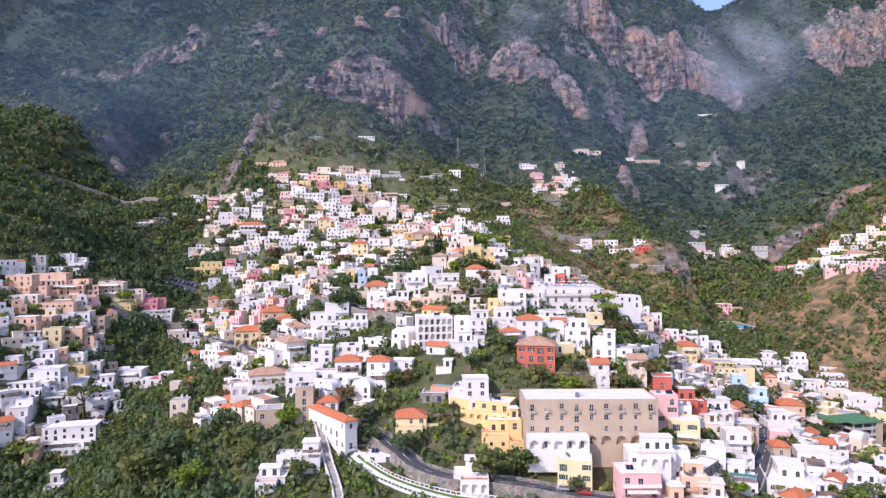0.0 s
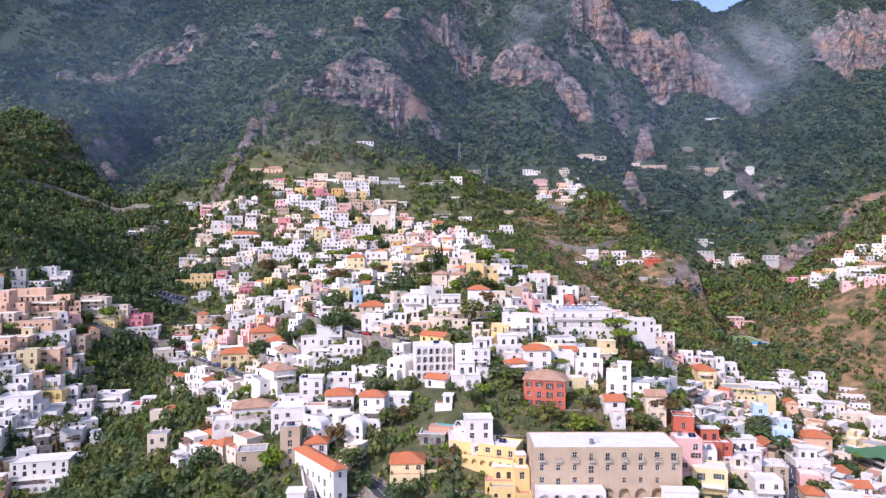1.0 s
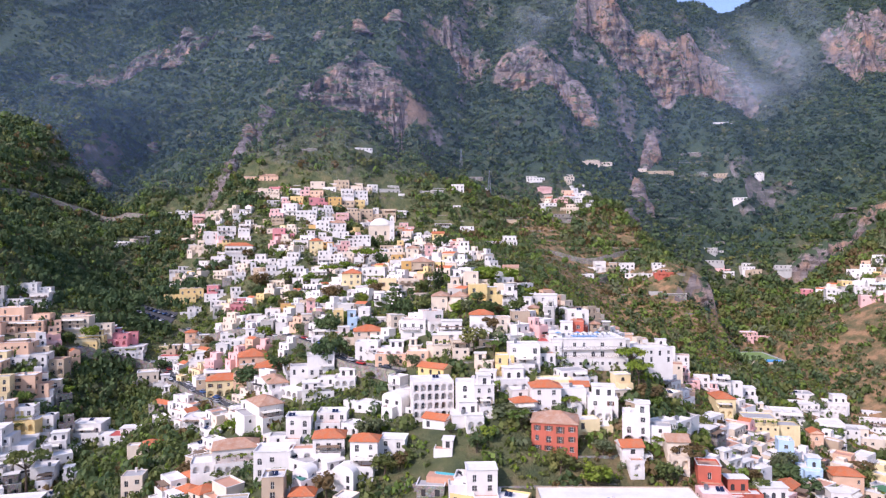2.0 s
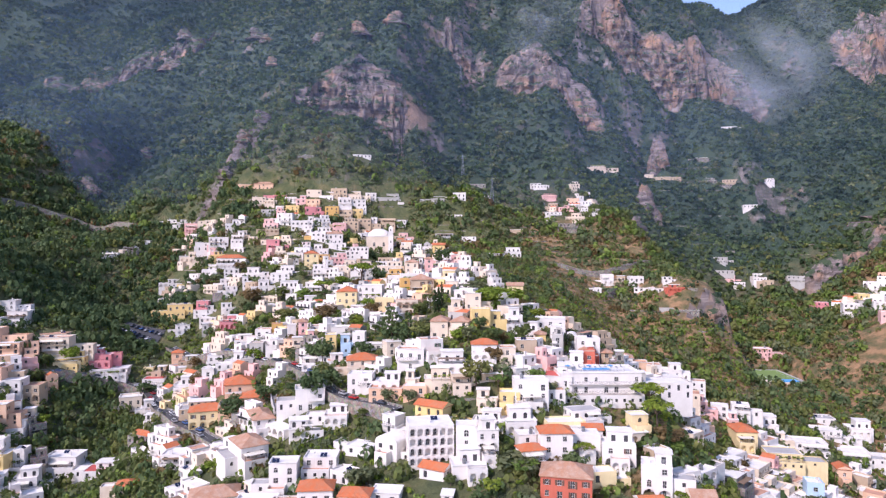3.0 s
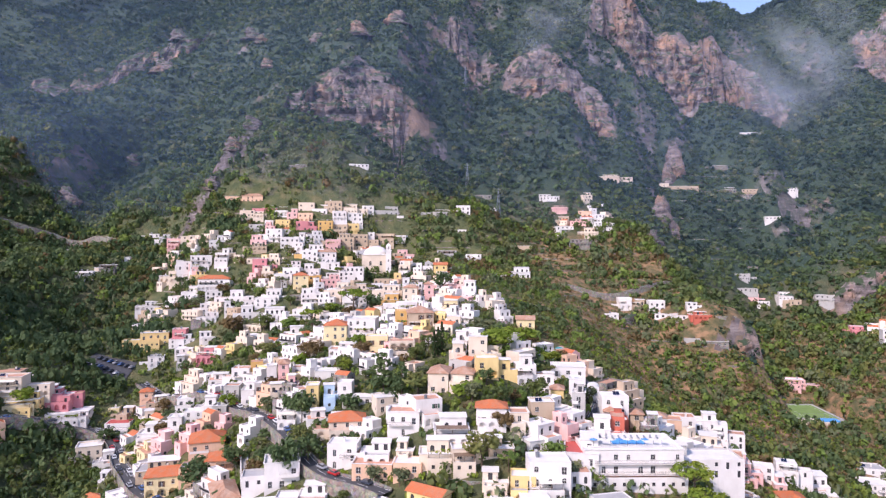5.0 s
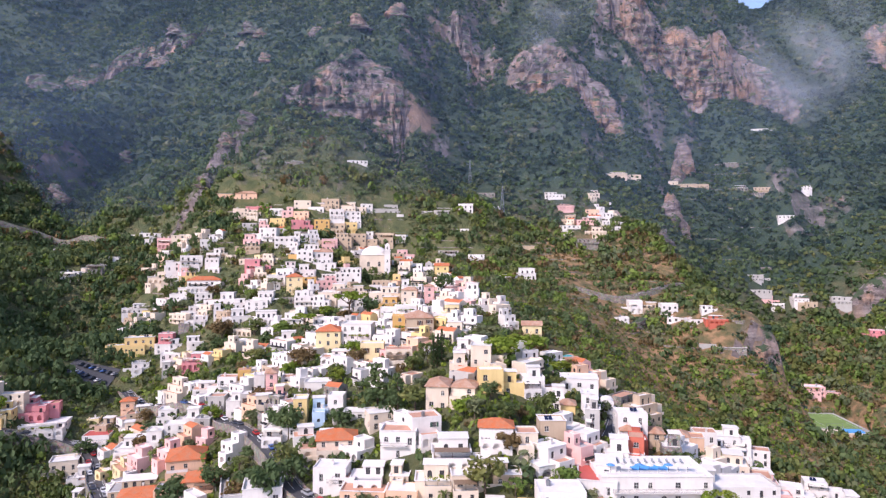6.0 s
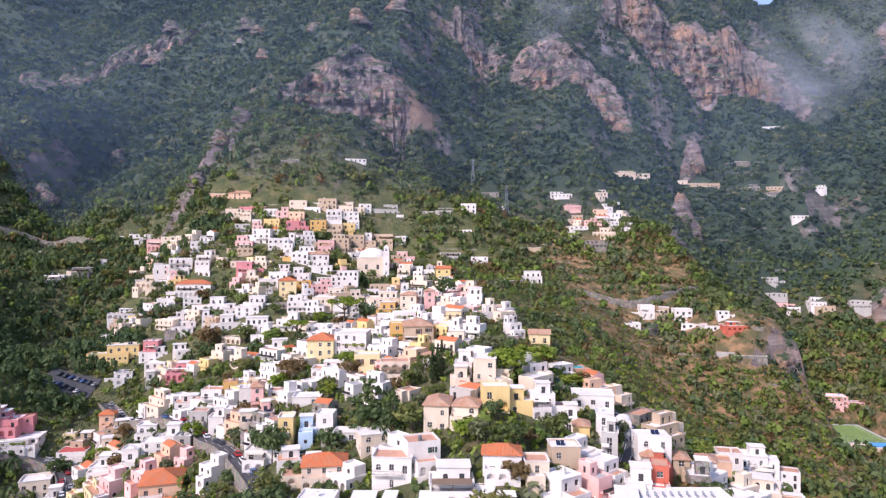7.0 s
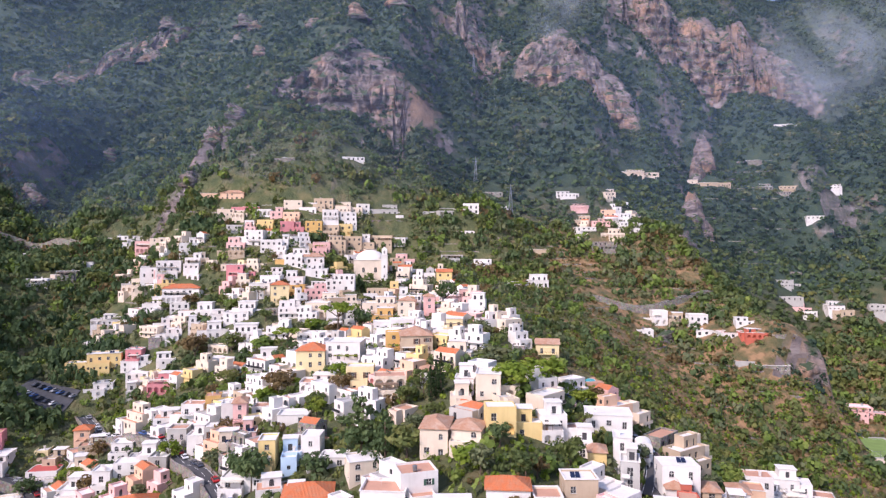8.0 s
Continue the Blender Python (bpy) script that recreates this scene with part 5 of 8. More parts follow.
house(-103.5, 383.9, 103.2, 6.6, 6.5, 7.5, 9, "white", "flat", floors=2)
house(-96.1, 377.9, 100.8, 6.2, 6.5, 5.1, 4, "grey", "flat", floors=2)
house(-109.2, 410.4, 108.4, 9.3, 7.6, 5.1, 16, "white", "terrace", balcony=1, floors=2)
house(-96.0, 406.5, 112.3, 8.7, 6.7, 7.5, 3, "white", "terrace", balcony=1, floors=2)
house(-85.5, 383.9, 110.0, 5.7, 6.5, 9.9, 5, "white", "flat", floors=3)
house(-95.3, 391.1, 106.8, 7.0, 6.5, 7.5, 5, "grey", "terrace", floors=2)
house(-89.6, 409.3, 115.0, 5.9, 6.5, 7.5, 16, "ochre", "terrace", arches=1, floors=2)
house(-68.8, 381.1, 119.6, 4.6, 8.0, 12.3, 13, "pink", "oldhip", balcony=2, floors=4)
house(-61.4, 368.9, 116.3, 4.5, 6.5, 7.5, 12, "pink", "terrace", balcony=1, floors=2)
house(-77.3, 392.2, 116.0, 4.5, 6.5, 9.9, 13, "white", "flat", floors=3)
house(-66.8, 366.2, 113.3, 7.6, 6.5, 7.5, 14, "cream", "flat", floors=2)
house(-80.8, 384.8, 109.7, 4.5, 6.5, 7.5, 14, "grey", "flat", shutter="brown", floors=2)
house(-61.2, 386.5, 116.6, 9.0, 6.9, 5.1, 3, "white", "terrace", floors=2)
house(-47.5, 343.7, 117.7, 4.8, 6.5, 9.9, 7, "yellow", "flat", balcony=1, floors=3)
house(-40.5, 344.1, 117.6, 5.5, 6.5, 7.5, 10, "blue", "flat", floors=2)
house(-34.8, 345.7, 118.5, 5.6, 6.5, 7.5, -1, "white", "flat", floors=2)
house(-47.0, 371.5, 117.8, 10.1, 7.8, 2.7, 4, "white", "flat", floors=1)
house(-33.0, 340.6, 113.1, 5.5, 6.5, 2.7, 20, "grey", "flat", floors=1)
house(-27.2, 340.5, 114.0, 7.6, 6.5, 2.7, 0, "white", "flat", floors=1)
house(-17.4, 330.8, 116.6, 9.2, 7.6, 5.1, 20, "cream", "flat", floors=2)
house(-43.7, 331.0, 110.9, 6.8, 6.5, 5.1, 16, "white", "terrace", floors=2)
house(-34.9, 325.2, 111.0, 5.3, 6.5, 5.1, 10, "white", "flat", floors=2)
house(2.6, 333.3, 125.5, 7.6, 12.0, 7.5, -6, "cream", "oldhip", floors=2)
house(11.6, 331.7, 125.3, 8.2, 9.0, 5.1, -12, "cream", "oldhip", floors=2)
house(-1.9, 312.2, 120.1, 9.2, 7.6, 7.5, 18, "white", "terrace", shutter="green", floors=2)
house(20.2, 334.1, 130.5, 8.3, 6.5, 7.5, 4, "yellow", "flat", arches=1, floors=2)
house(28.3, 336.6, 129.1, 7.5, 6.5, 7.5, -1, "yellow", "flat", floors=2)
house(35.3, 339.0, 130.1, 7.7, 6.5, 9.9, 4, "white", "flat", balcony=1, floors=3)
house(43.2, 335.0, 124.2, 5.5, 6.5, 7.5, -7, "white", "flat", balcony=1, floors=2)
house(54.4, 351.2, 124.2, 13.5, 10.0, 7.5, -9, "white", "flat", floors=2)
house(46.1, 329.3, 119.9, 4.7, 6.5, 5.1, -9, "yellow", "oldhip", floors=2)
house(36.8, 307.6, 120.4, 7.7, 6.5, 7.5, 2, "tan", "flat", floors=2)
house(19.9, 304.5, 119.6, 10.0, 7.6, 5.1, -3, "white", "hip", floors=2)
house(53.2, 330.7, 123.2, 4.5, 6.5, 9.9, -13, "white", "flat", floors=3)
house(51.5, 316.9, 124.3, 4.5, 6.5, 12.3, -14, "grey", "flat", balcony=2, floors=4)
house(62.4, 341.5, 117.6, 4.5, 6.5, 5.1, -12, "white", "vault", floors=2)
house(64.3, 320.1, 119.5, 9.4, 7.2, 9.9, -2, "white", "flat", floors=3)
house(108.2, 369.0, 99.1, 8.7, 6.9, 7.5, -9, "white", "terrace", floors=2)
house(122.1, 380.0, 97.2, 9.6, 7.7, 12.3, -11, "white", "flat", balcony=3, floors=4)
house(62.4, 317.2, 115.0, 4.5, 6.5, 5.1, -5, "white", "oldhip", floors=2)
house(65.1, 312.9, 116.7, 4.5, 6.5, 7.5, -10, "red", "flat", floors=2)
house(72.1, 319.2, 113.6, 4.5, 6.5, 5.1, -9, "tan", "oldhip", floors=2)
house(82.8, 326.7, 110.4, 5.1, 6.5, 5.1, -14, "white", "oldhip", floors=2)
house(0.2, 622.7, 204.5, 13.0, 9.1, 4.7, 7, "grey", "flat", balcony=1, floors=2, small=True)
house(19.9, 623.3, 207.5, 11.8, 8.9, 6.7, -2, "white", "terrace", floors=2, small=True)
house(39.6, 690.6, 222.6, 18.7, 9.9, 2.7, -6, "stone", "grey", floors=1, small=True)
house(48.3, 676.6, 209.2, 8.8, 7.0, 2.7, -10, "white", "flat", floors=1, small=True)
house(18.5, 608.8, 187.1, 6.9, 6.4, 2.7, 1, "white", "flat", floors=1, small=True)
house(5.8, 594.8, 170.0, 15.5, 10.0, 5.1, 2, "grey", "flat", floors=2, small=True)
house(27.1, 590.5, 167.0, 12.2, 9.3, 5.1, -2, "white", "flat", floors=2, small=True)
house(69.4, 613.6, 173.6, 14.3, 10.0, 2.7, -10, "tan", "flat", floors=1, small=True)
house(59.0, 553.0, 158.1, 14.4, 10.0, 7.5, 4, "white", "flat", balcony=2, floors=2, small=True)
house(103.8, 691.7, 223.7, 18.9, 10.1, 5.2, -2, "white", "grey", floors=2, small=True)
house(110.9, 677.5, 212.4, 15.2, 10.0, 5.1, 2, "pink", "flat", balcony=1, floors=2, small=True)
house(109.5, 661.7, 201.2, 14.8, 10.0, 7.5, -13, "tan", "terrace", balcony=1, floors=2, small=True)
house(123.6, 648.8, 198.4, 16.4, 9.8, 5.0, -10, "pink", "terrace", floors=2, small=True)
house(107.8, 638.0, 191.0, 14.9, 9.9, 5.1, 2, "white", "flat", balcony=1, floors=2, small=True)
house(127.2, 632.1, 189.9, 17.1, 9.9, 7.4, -10, "cream", "terrace", arches=1, floors=2, small=True)
house(141.7, 654.3, 199.2, 10.2, 8.4, 7.4, -15, "white", "flat", balcony=1, floors=2, small=True)
house(156.5, 677.7, 204.7, 11.8, 9.5, 7.3, -10, "pink", "flat", balcony=1, floors=2, small=True)
house(133.4, 669.7, 206.0, 11.8, 9.6, 5.1, -14, "peach", "flat", floors=2, small=True)
house(117.0, 622.2, 179.6, 20.5, 10.0, 5.1, -3, "stone", "flat", floors=2, small=True)
house(151.1, 692.5, 214.3, 9.1, 7.3, 2.7, -7, "white", "grey", floors=1, small=True)
house(140.4, 694.5, 225.8, 9.5, 7.2, 5.1, 2, "cream", "flat", balcony=1, floors=2, small=True)
house(177.0, 765.7, 251.5, 26.1, 9.8, 5.0, -2, "cream", "flat", balcony=1, floors=2, small=True)
house(132.1, 540.6, 136.8, 9.2, 7.2, 7.8, -3, "white", "flat", balcony=2, floors=2, small=True)
house(141.8, 538.0, 135.9, 9.7, 7.9, 7.7, -12, "tan", "flat", balcony=2, floors=2, small=True)
house(151.1, 530.0, 135.5, 10.6, 8.3, 7.2, -5, "white", "flat", arches=1, floors=2, small=True)
house(152.0, 518.2, 127.9, 10.8, 9.0, 2.5, -19, "white", "flat", floors=1, small=True)
house(159.7, 504.8, 128.2, 12.2, 9.1, 2.4, -4, "white", "red", floors=1, small=True)
house(168.7, 508.6, 136.2, 9.1, 7.4, 4.0, -12, "white", "flat", floors=2, small=True)
house(167.9, 498.0, 131.3, 12.3, 7.9, 4.0, -6, "red", "grey", floors=2, small=True)
house(118.5, 525.2, 127.3, 9.5, 7.2, 2.9, -3, "white", "flat", floors=1)
# a long low shed in two pieces; house() names both cottages
house(158.0, 485.6, 116.3, 9.4, 6.4, 2.9, -10, "grey", "terrace", floors=1)
house(170.2, 481.9, 114.9, 16.3, 6.9, 2.8, -7, "stone", "flat", floors=1, deep=3.0, clutter=0)
house(361.6, 776.1, 207.1, 15.5, 10.2, 2.8, -15, "white", "flat", floors=1, small=True)
house(349.9, 814.4, 237.0, 16.6, 10.1, 5.1, -15, "stone", "flat", floors=2, small=True)
house(311.2, 717.0, 154.5, 9.0, 7.4, 2.8, -22, "stone", "flat", floors=1, small=True)
house(295.4, 707.8, 147.4, 14.0, 10.1, 5.2, -9, "grey", "flat", floors=2, small=True)
house(344.5, 864.3, 275.5, 35.1, 9.8, 5.0, -20, "stone", "grey", floors=2, small=True)
house(392.9, 895.6, 321.1, 19.0, 9.9, 2.7, -14, "white", "flat", floors=1, small=True)
house(395.9, 807.4, 242.0, 19.4, 10.1, 5.2, -13, "white", "flat", floors=2, small=True)
house(-71.1, 638.7, 244.6, 17.0, 9.5, 2.6, 13, "white", "grey", floors=1, small=True)
house(-118.3, 627.8, 242.1, 9.8, 8.0, 2.6, 14, "stone", "grey", floors=1, small=True)
house(253.1, 542.2, 79.1, 13.9, 9.3, 5.0, -14, "pink", "flat", arches=1, floors=2)
house(-202.2, 401.0, 99.6, 14.2, 9.9, 7.4, 25, "lemon", "flat", floors=2)
house(-194.6, 412.2, 101.8, 11.8, 9.8, 7.4, 20, "rose", "flat", balcony=2, floors=2)
house(-209.6, 402.3, 108.4, 16.1, 9.8, 9.7, 11, "cream", "terrace", balcony=3, floors=3)
house(-184.3, 406.6, 89.9, 15.1, 9.9, 5.1, 21, "white", "flat", floors=2)
house(-163.6, 392.8, 78.1, 11.0, 9.2, 7.5, 22, "cream", "flat", floors=2)
house(-150.2, 383.2, 78.1, 6.2, 6.5, 7.5, 22, "white", "flat", floors=2)
house(-137.5, 359.9, 77.0, 5.2, 6.5, 5.1, 7, "white", "flat", floors=2)
house(-108.9, 347.1, 86.6, 17.0, 10.0, 5.1, 14, "tan", "grey", floors=2)
house(-100.6, 335.7, 86.0, 15.9, 10.0, 7.5, 16, "lemon", "hip", arches=1, shutter="brown", floors=2)
house(-91.4, 350.0, 94.9, 13.1, 14.0, 7.5, 18, "peach", "hip", balcony=1, floors=2)
house(-79.5, 335.6, 92.0, 12.3, 9.9, 5.1, 11, "peach", "hip", floors=2)
house(-47.9, 299.4, 103.2, 10.9, 8.9, 7.5, 13, "white", "flat", balcony=2, floors=2)
house(-35.7, 289.4, 99.0, 8.7, 6.7, 5.1, 4, "white", "flat", floors=2)
house(-67.5, 301.3, 92.5, 7.9, 16.0, 5.1, 25, "white", "oldhip", floors=2)
house(-46.4, 285.8, 94.7, 12.1, 9.8, 5.1, 12, "white", "flat", floors=2)
house(-52.7, 340.0, 108.7, 12.2, 9.3, 5.1, 1, "white", "flat", floors=2)
house(-30.5, 322.0, 110.6, 12.7, 10.0, 5.1, 9, "cream", "hip", floors=2)
house(-28.2, 301.5, 108.4, 9.6, 7.4, 7.5, -4, "white", "flat", balcony=1, floors=2)
house(-17.7, 300.2, 108.8, 9.4, 7.1, 5.1, 0, "white", "flat", floors=2)
house(-17.6, 294.4, 104.8, 12.4, 9.6, 5.1, -4, "peach", "terrace", floors=2)
house(-6.5, 289.2, 106.6, 8.6, 6.7, 5.1, -5, "peach", "flat", floors=2)
house(-7.9, 297.4, 110.1, 5.3, 6.5, 5.1, -4, "cream", "flat", floors=2)
house(1.7, 290.6, 112.6, 9.9, 7.4, 7.5, 0, "cream", "flat", floors=2)
house(-9.1, 309.3, 116.7, 10.6, 8.1, 7.5, -3, "white", "terrace", balcony=1, floors=2)
house(6.6, 299.2, 117.4, 11.1, 8.4, 7.5, 2, "white", "flat", shutter="green", floors=2)
house(10.8, 288.6, 110.9, 8.6, 6.7, 5.1, 5, "cream", "flat", floors=2)
house(28.5, 302.2, 118.3, 6.2, 6.5, 5.1, 1, "cream", "terrace", floors=2)
house(46.5, 290.3, 113.5, 10.1, 13.0, 9.9, -12, "white", "red", floors=3)
house(34.4, 279.4, 110.7, 11.8, 8.9, 9.9, 0, "white", "flat", arches=1, balcony=1, floors=3)
house(27.1, 278.4, 106.4, 7.2, 6.5, 5.1, -6, "yellow", "flat", floors=2)
house(19.3, 279.4, 106.9, 7.7, 6.5, 5.1, -5, "cream", "flat", floors=2)
house(21.7, 290.1, 113.2, 7.7, 6.5, 5.1, 0, "tan", "flat", floors=2)
house(55.2, 302.7, 116.3, 6.6, 6.5, 7.5, -12, "white", "flat", floors=2)
house(62.0, 306.2, 116.1, 4.5, 6.5, 7.5, -15, "red", "terrace", floors=2)
house(74.1, 311.0, 115.2, 5.7, 6.5, 7.5, -12, "stone", "flat", floors=2)
house(70.2, 296.6, 109.5, 4.5, 6.5, 5.1, -12, "tan", "vault", floors=2)
house(92.1, 341.2, 105.4, 8.3, 6.8, 5.1, -15, "peach", "terrace", floors=2)
house(78.2, 295.5, 109.8, 6.4, 6.5, 7.5, -7, "grey", "flat", balcony=1, floors=2)
house(114.7, 376.6, 93.3, 8.3, 6.5, 5.1, -4, "white", "flat", floors=2)
house(108.0, 346.3, 97.5, 12.5, 10.0, 9.9, -19, "cream", "flat", floors=3)
house(127.2, 379.8, 92.8, 9.0, 7.5, 9.9, -20, "white", "flat", balcony=2, floors=3)
house(123.3, 353.5, 88.2, 10.5, 8.5, 9.9, -14, "pink", "flat", floors=3)
house(119.2, 346.4, 83.1, 9.2, 7.1, 5.1, -4, "pink", "flat", balcony=1, floors=2)
house(137.5, 358.6, 81.4, 7.8, 6.6, 5.1, -22, "white", "flat", floors=2)
house(140.6, 351.9, 79.0, 4.5, 6.5, 5.1, -15, "pink", "flat", floors=2)
house(153.2, 370.3, 78.9, 8.2, 6.8, 5.1, -19, "white", "flat", floors=2)
house(138.2, 337.5, 76.0, 9.0, 12.0, 7.5, -6, "lemon", "hip", floors=2)
house(166.2, 375.7, 71.5, 14.4, 10.6, 7.9, -11, "white", "flat", floors=2)
house(-246.1, 371.1, 115.1, 14.3, 9.5, 9.4, 8, "peach", "flat", arches=1, floors=3)
house(-239.2, 388.7, 115.3, 19.3, 9.5, 9.4, 8, "peach", "flat", arches=1, floors=3)
house(-235.7, 358.3, 104.1, 15.5, 9.6, 4.9, 12, "cream", "flat", floors=2)
house(-258.3, 403.1, 126.1, 13.5, 9.1, 4.7, 15, "grey", "flat", floors=2)
house(-249.7, 420.2, 127.0, 12.2, 9.0, 4.6, 16, "white", "flat", floors=2)
house(-239.4, 417.6, 121.2, 10.6, 8.5, 7.0, 9, "white", "flat", balcony=1, floors=2)
house(-246.2, 406.1, 118.9, 9.4, 7.4, 4.8, 7, "white", "grey", floors=2)
house(-218.1, 330.2, 94.7, 15.3, 9.7, 7.2, 8, "peach", "flat", arches=1, floors=2)
house(-218.1, 363.1, 100.6, 11.8, 9.8, 7.3, 16, "tan", "flat", floors=2)
house(-222.1, 381.0, 102.5, 12.6, 9.7, 5.0, 15, "tan", "flat", floors=2)
house(-217.2, 349.8, 96.9, 7.4, 6.4, 7.4, 9, "lemon", "flat", floors=2)
house(-210.6, 355.2, 93.2, 8.7, 7.2, 5.0, 16, "white", "flat", floors=2)
house(-198.4, 364.7, 90.5, 10.8, 8.6, 7.4, 8, "tan", "terrace", arches=1, floors=2)
house(-203.0, 330.4, 88.4, 8.8, 7.3, 9.7, 19, "lemon", "grey", floors=3)
house(-197.8, 340.7, 87.0, 10.0, 8.0, 9.8, 12, "peach", "flat", shutter="brown", floors=3)
house(-211.1, 324.2, 87.4, 10.9, 9.1, 4.9, 24, "white", "flat", floors=2)
house(-190.5, 350.6, 82.4, 6.4, 6.4, 7.4, 18, "cream", "flat", floors=2)
house(-204.3, 317.1, 82.9, 9.1, 7.5, 7.4, 16, "white", "flat", balcony=1, floors=2)
house(-196.1, 314.2, 79.1, 8.8, 6.9, 7.3, 9, "white", "flat", arches=1, floors=2)
house(-195.2, 322.9, 79.1, 7.3, 6.4, 7.4, 21, "peach", "flat", floors=2)
house(-203.0, 301.2, 78.6, 8.9, 7.1, 7.4, 10, "white", "flat", arches=1, floors=2)
house(-189.7, 341.7, 79.3, 7.0, 6.5, 9.9, 14, "white", "flat", balcony=1, floors=3)
house(-188.8, 326.5, 75.5, 8.9, 7.3, 7.4, 15, "white", "flat", floors=2)
house(-185.1, 321.7, 69.6, 7.8, 6.5, 5.0, 23, "tan", "flat", floors=2)
house(-178.7, 328.4, 70.9, 4.7, 6.5, 9.9, 10, "white", "flat", floors=3)
house(-188.7, 302.5, 72.4, 13.9, 10.0, 12.3, 13, "white", "flat", arches=2, floors=4)
house(-187.7, 293.8, 67.5, 8.6, 6.9, 9.9, 11, "white", "flat", floors=3)
house(-178.7, 306.5, 64.2, 10.2, 8.2, 7.5, 12, "white", "flat", floors=2)
house(-180.3, 297.4, 62.2, 9.7, 8.0, 7.5, 16, "white", "flat", arches=1, floors=2)
house(-177.9, 314.2, 65.2, 9.4, 7.8, 7.5, 22, "white", "terrace", floors=2)
house(-170.2, 318.9, 65.5, 9.1, 7.5, 9.9, 19, "white", "flat", balcony=2, floors=3)
house(-165.5, 337.6, 64.9, 14.1, 10.0, 7.5, 4, "white", "flat", balcony=1, floors=2)
house(-185.8, 283.0, 62.6, 7.1, 6.4, 7.4, 9, "white", "flat", floors=2)
house(-186.0, 277.6, 60.2, 8.6, 7.1, 7.4, 18, "white", "flat", arches=1, floors=2)
house(-163.0, 299.3, 57.4, 8.8, 7.3, 7.5, 17, "white", "flat", shutter="brown", floors=2)
house(-170.6, 291.0, 56.9, 6.9, 6.5, 7.5, 22, "stone", "flat", floors=2)
house(-153.0, 300.5, 56.4, 4.8, 6.5, 5.1, 22, "white", "flat", floors=2)
house(-161.9, 277.3, 49.4, 19.5, 10.0, 7.5, -12, "white", "flat", arches=1, shutter="brown", floors=2)
house(-180.6, 272.6, 53.2, 7.3, 6.5, 7.5, 9, "tan", "flat", floors=2)
house(-171.2, 264.8, 49.4, 5.4, 6.5, 9.9, 14, "peach", "flat", floors=3)
house(-146.4, 241.0, 43.7, 6.0, 6.5, 7.5, 8, "grey", "flat", floors=2)
house(-145.3, 330.5, 64.1, 12.2, 9.6, 5.1, 6, "white", "red", floors=2)
house(-117.9, 298.0, 67.0, 7.4, 6.5, 2.7, 11, "cream", "hip", floors=1)
house(-110.4, 268.1, 65.2, 7.4, 6.5, 7.5, 9, "cream", "grey", floors=2)
house(-102.1, 307.7, 75.8, 11.1, 8.7, 5.1, 6, "white", "flat", floors=2)
house(-70.9, 261.5, 77.7, 15.3, 10.0, 7.5, 16, "white", "oldhip", arches=1, floors=2)
house(-52.8, 245.6, 81.2, 11.9, 9.1, 7.5, 2, "white", "flat", floors=2)
house(-47.7, 225.3, 80.0, 6.3, 6.5, 12.3, 6, "tan", "flat", floors=4)
house(-39.1, 225.7, 74.7, 7.2, 6.5, 5.1, 2, "white", "hip", floors=2)
house(-36.0, 213.1, 73.2, 4.5, 26.0, 12.3, 38, "white", "hip", arches=1, balcony=1, floors=4)
house(-61.1, 227.3, 71.5, 9.2, 7.3, 7.5, 10, "tan", "grey", floors=2)
house(-41.9, 203.4, 66.6, 8.6, 6.6, 7.5, 3, "white", "flat", shutter="brown", floors=2)
house(-51.9, 196.8, 60.5, 8.6, 6.6, 5.1, 3, "white", "flat", floors=2)
house(-32.4, 235.6, 80.3, 9.6, 8.0, 5.1, 35, "white", "flat", arches=1, floors=2)
house(-21.7, 237.0, 87.2, 8.7, 6.7, 9.9, -4, "white", "hip", floors=3)
house(-34.7, 246.1, 85.7, 10.3, 8.0, 7.5, 4, "white", "hip", balcony=1, floors=2)
house(-47.4, 258.3, 89.0, 8.6, 6.6, 9.9, 4, "white", "flat", floors=3)
house(-36.8, 265.7, 88.4, 10.8, 8.1, 5.1, 0, "white", "flat", floors=2)
house(-66.0, 281.3, 88.3, 9.5, 14.0, 7.5, 35, "white", "oldhip", arches=1, floors=2)
house(-1.0, 258.8, 101.5, 14.2, 12.0, 12.3, 8, "white", "flat", arches=4, bays=6, floors=4)
house(10.8, 256.4, 101.4, 6.6, 6.5, 9.9, -2, "white", "flat", arches=1, floors=3)
house(16.7, 252.3, 104.1, 6.9, 6.5, 12.3, 6, "white", "flat", arches=2, floors=4)
house(28.3, 268.6, 103.5, 11.7, 9.1, 7.5, 5, "white", "flat", floors=2)
house(10.7, 246.8, 96.3, 10.0, 7.8, 7.5, 6, "white", "flat", floors=2)
house(37.9, 251.1, 100.8, 9.8, 7.3, 9.9, 0, "white", "hip", floors=3)
house(47.8, 254.6, 99.1, 9.0, 6.9, 7.5, -3, "white", "flat", arches=1, floors=2)
house(57.5, 251.3, 100.4, 10.0, 8.0, 9.9, -10, "white", "flat", arches=1, shutter="brown", floors=3)
house(65.7, 240.5, 97.4, 8.5, 7.0, 12.3, -17, "white", "flat", arches=1, floors=4)
house(60.8, 291.9, 111.2, 29.5, 16.0, 9.9, 1, "white", "flat", balcony=2, floors=3)
house(38.9, 237.9, 92.9, 14.2, 11.0, 9.3, -13, "red", "oldhip", shutter="brown", floors=3)
house(75.6, 232.6, 87.9, 6.5, 6.5, 7.5, -7, "cream", "oldgable", floors=2)
house(14.0, 221.5, 83.4, 8.9, 6.7, 9.9, 2, "white", "flat", arches=1, floors=3)
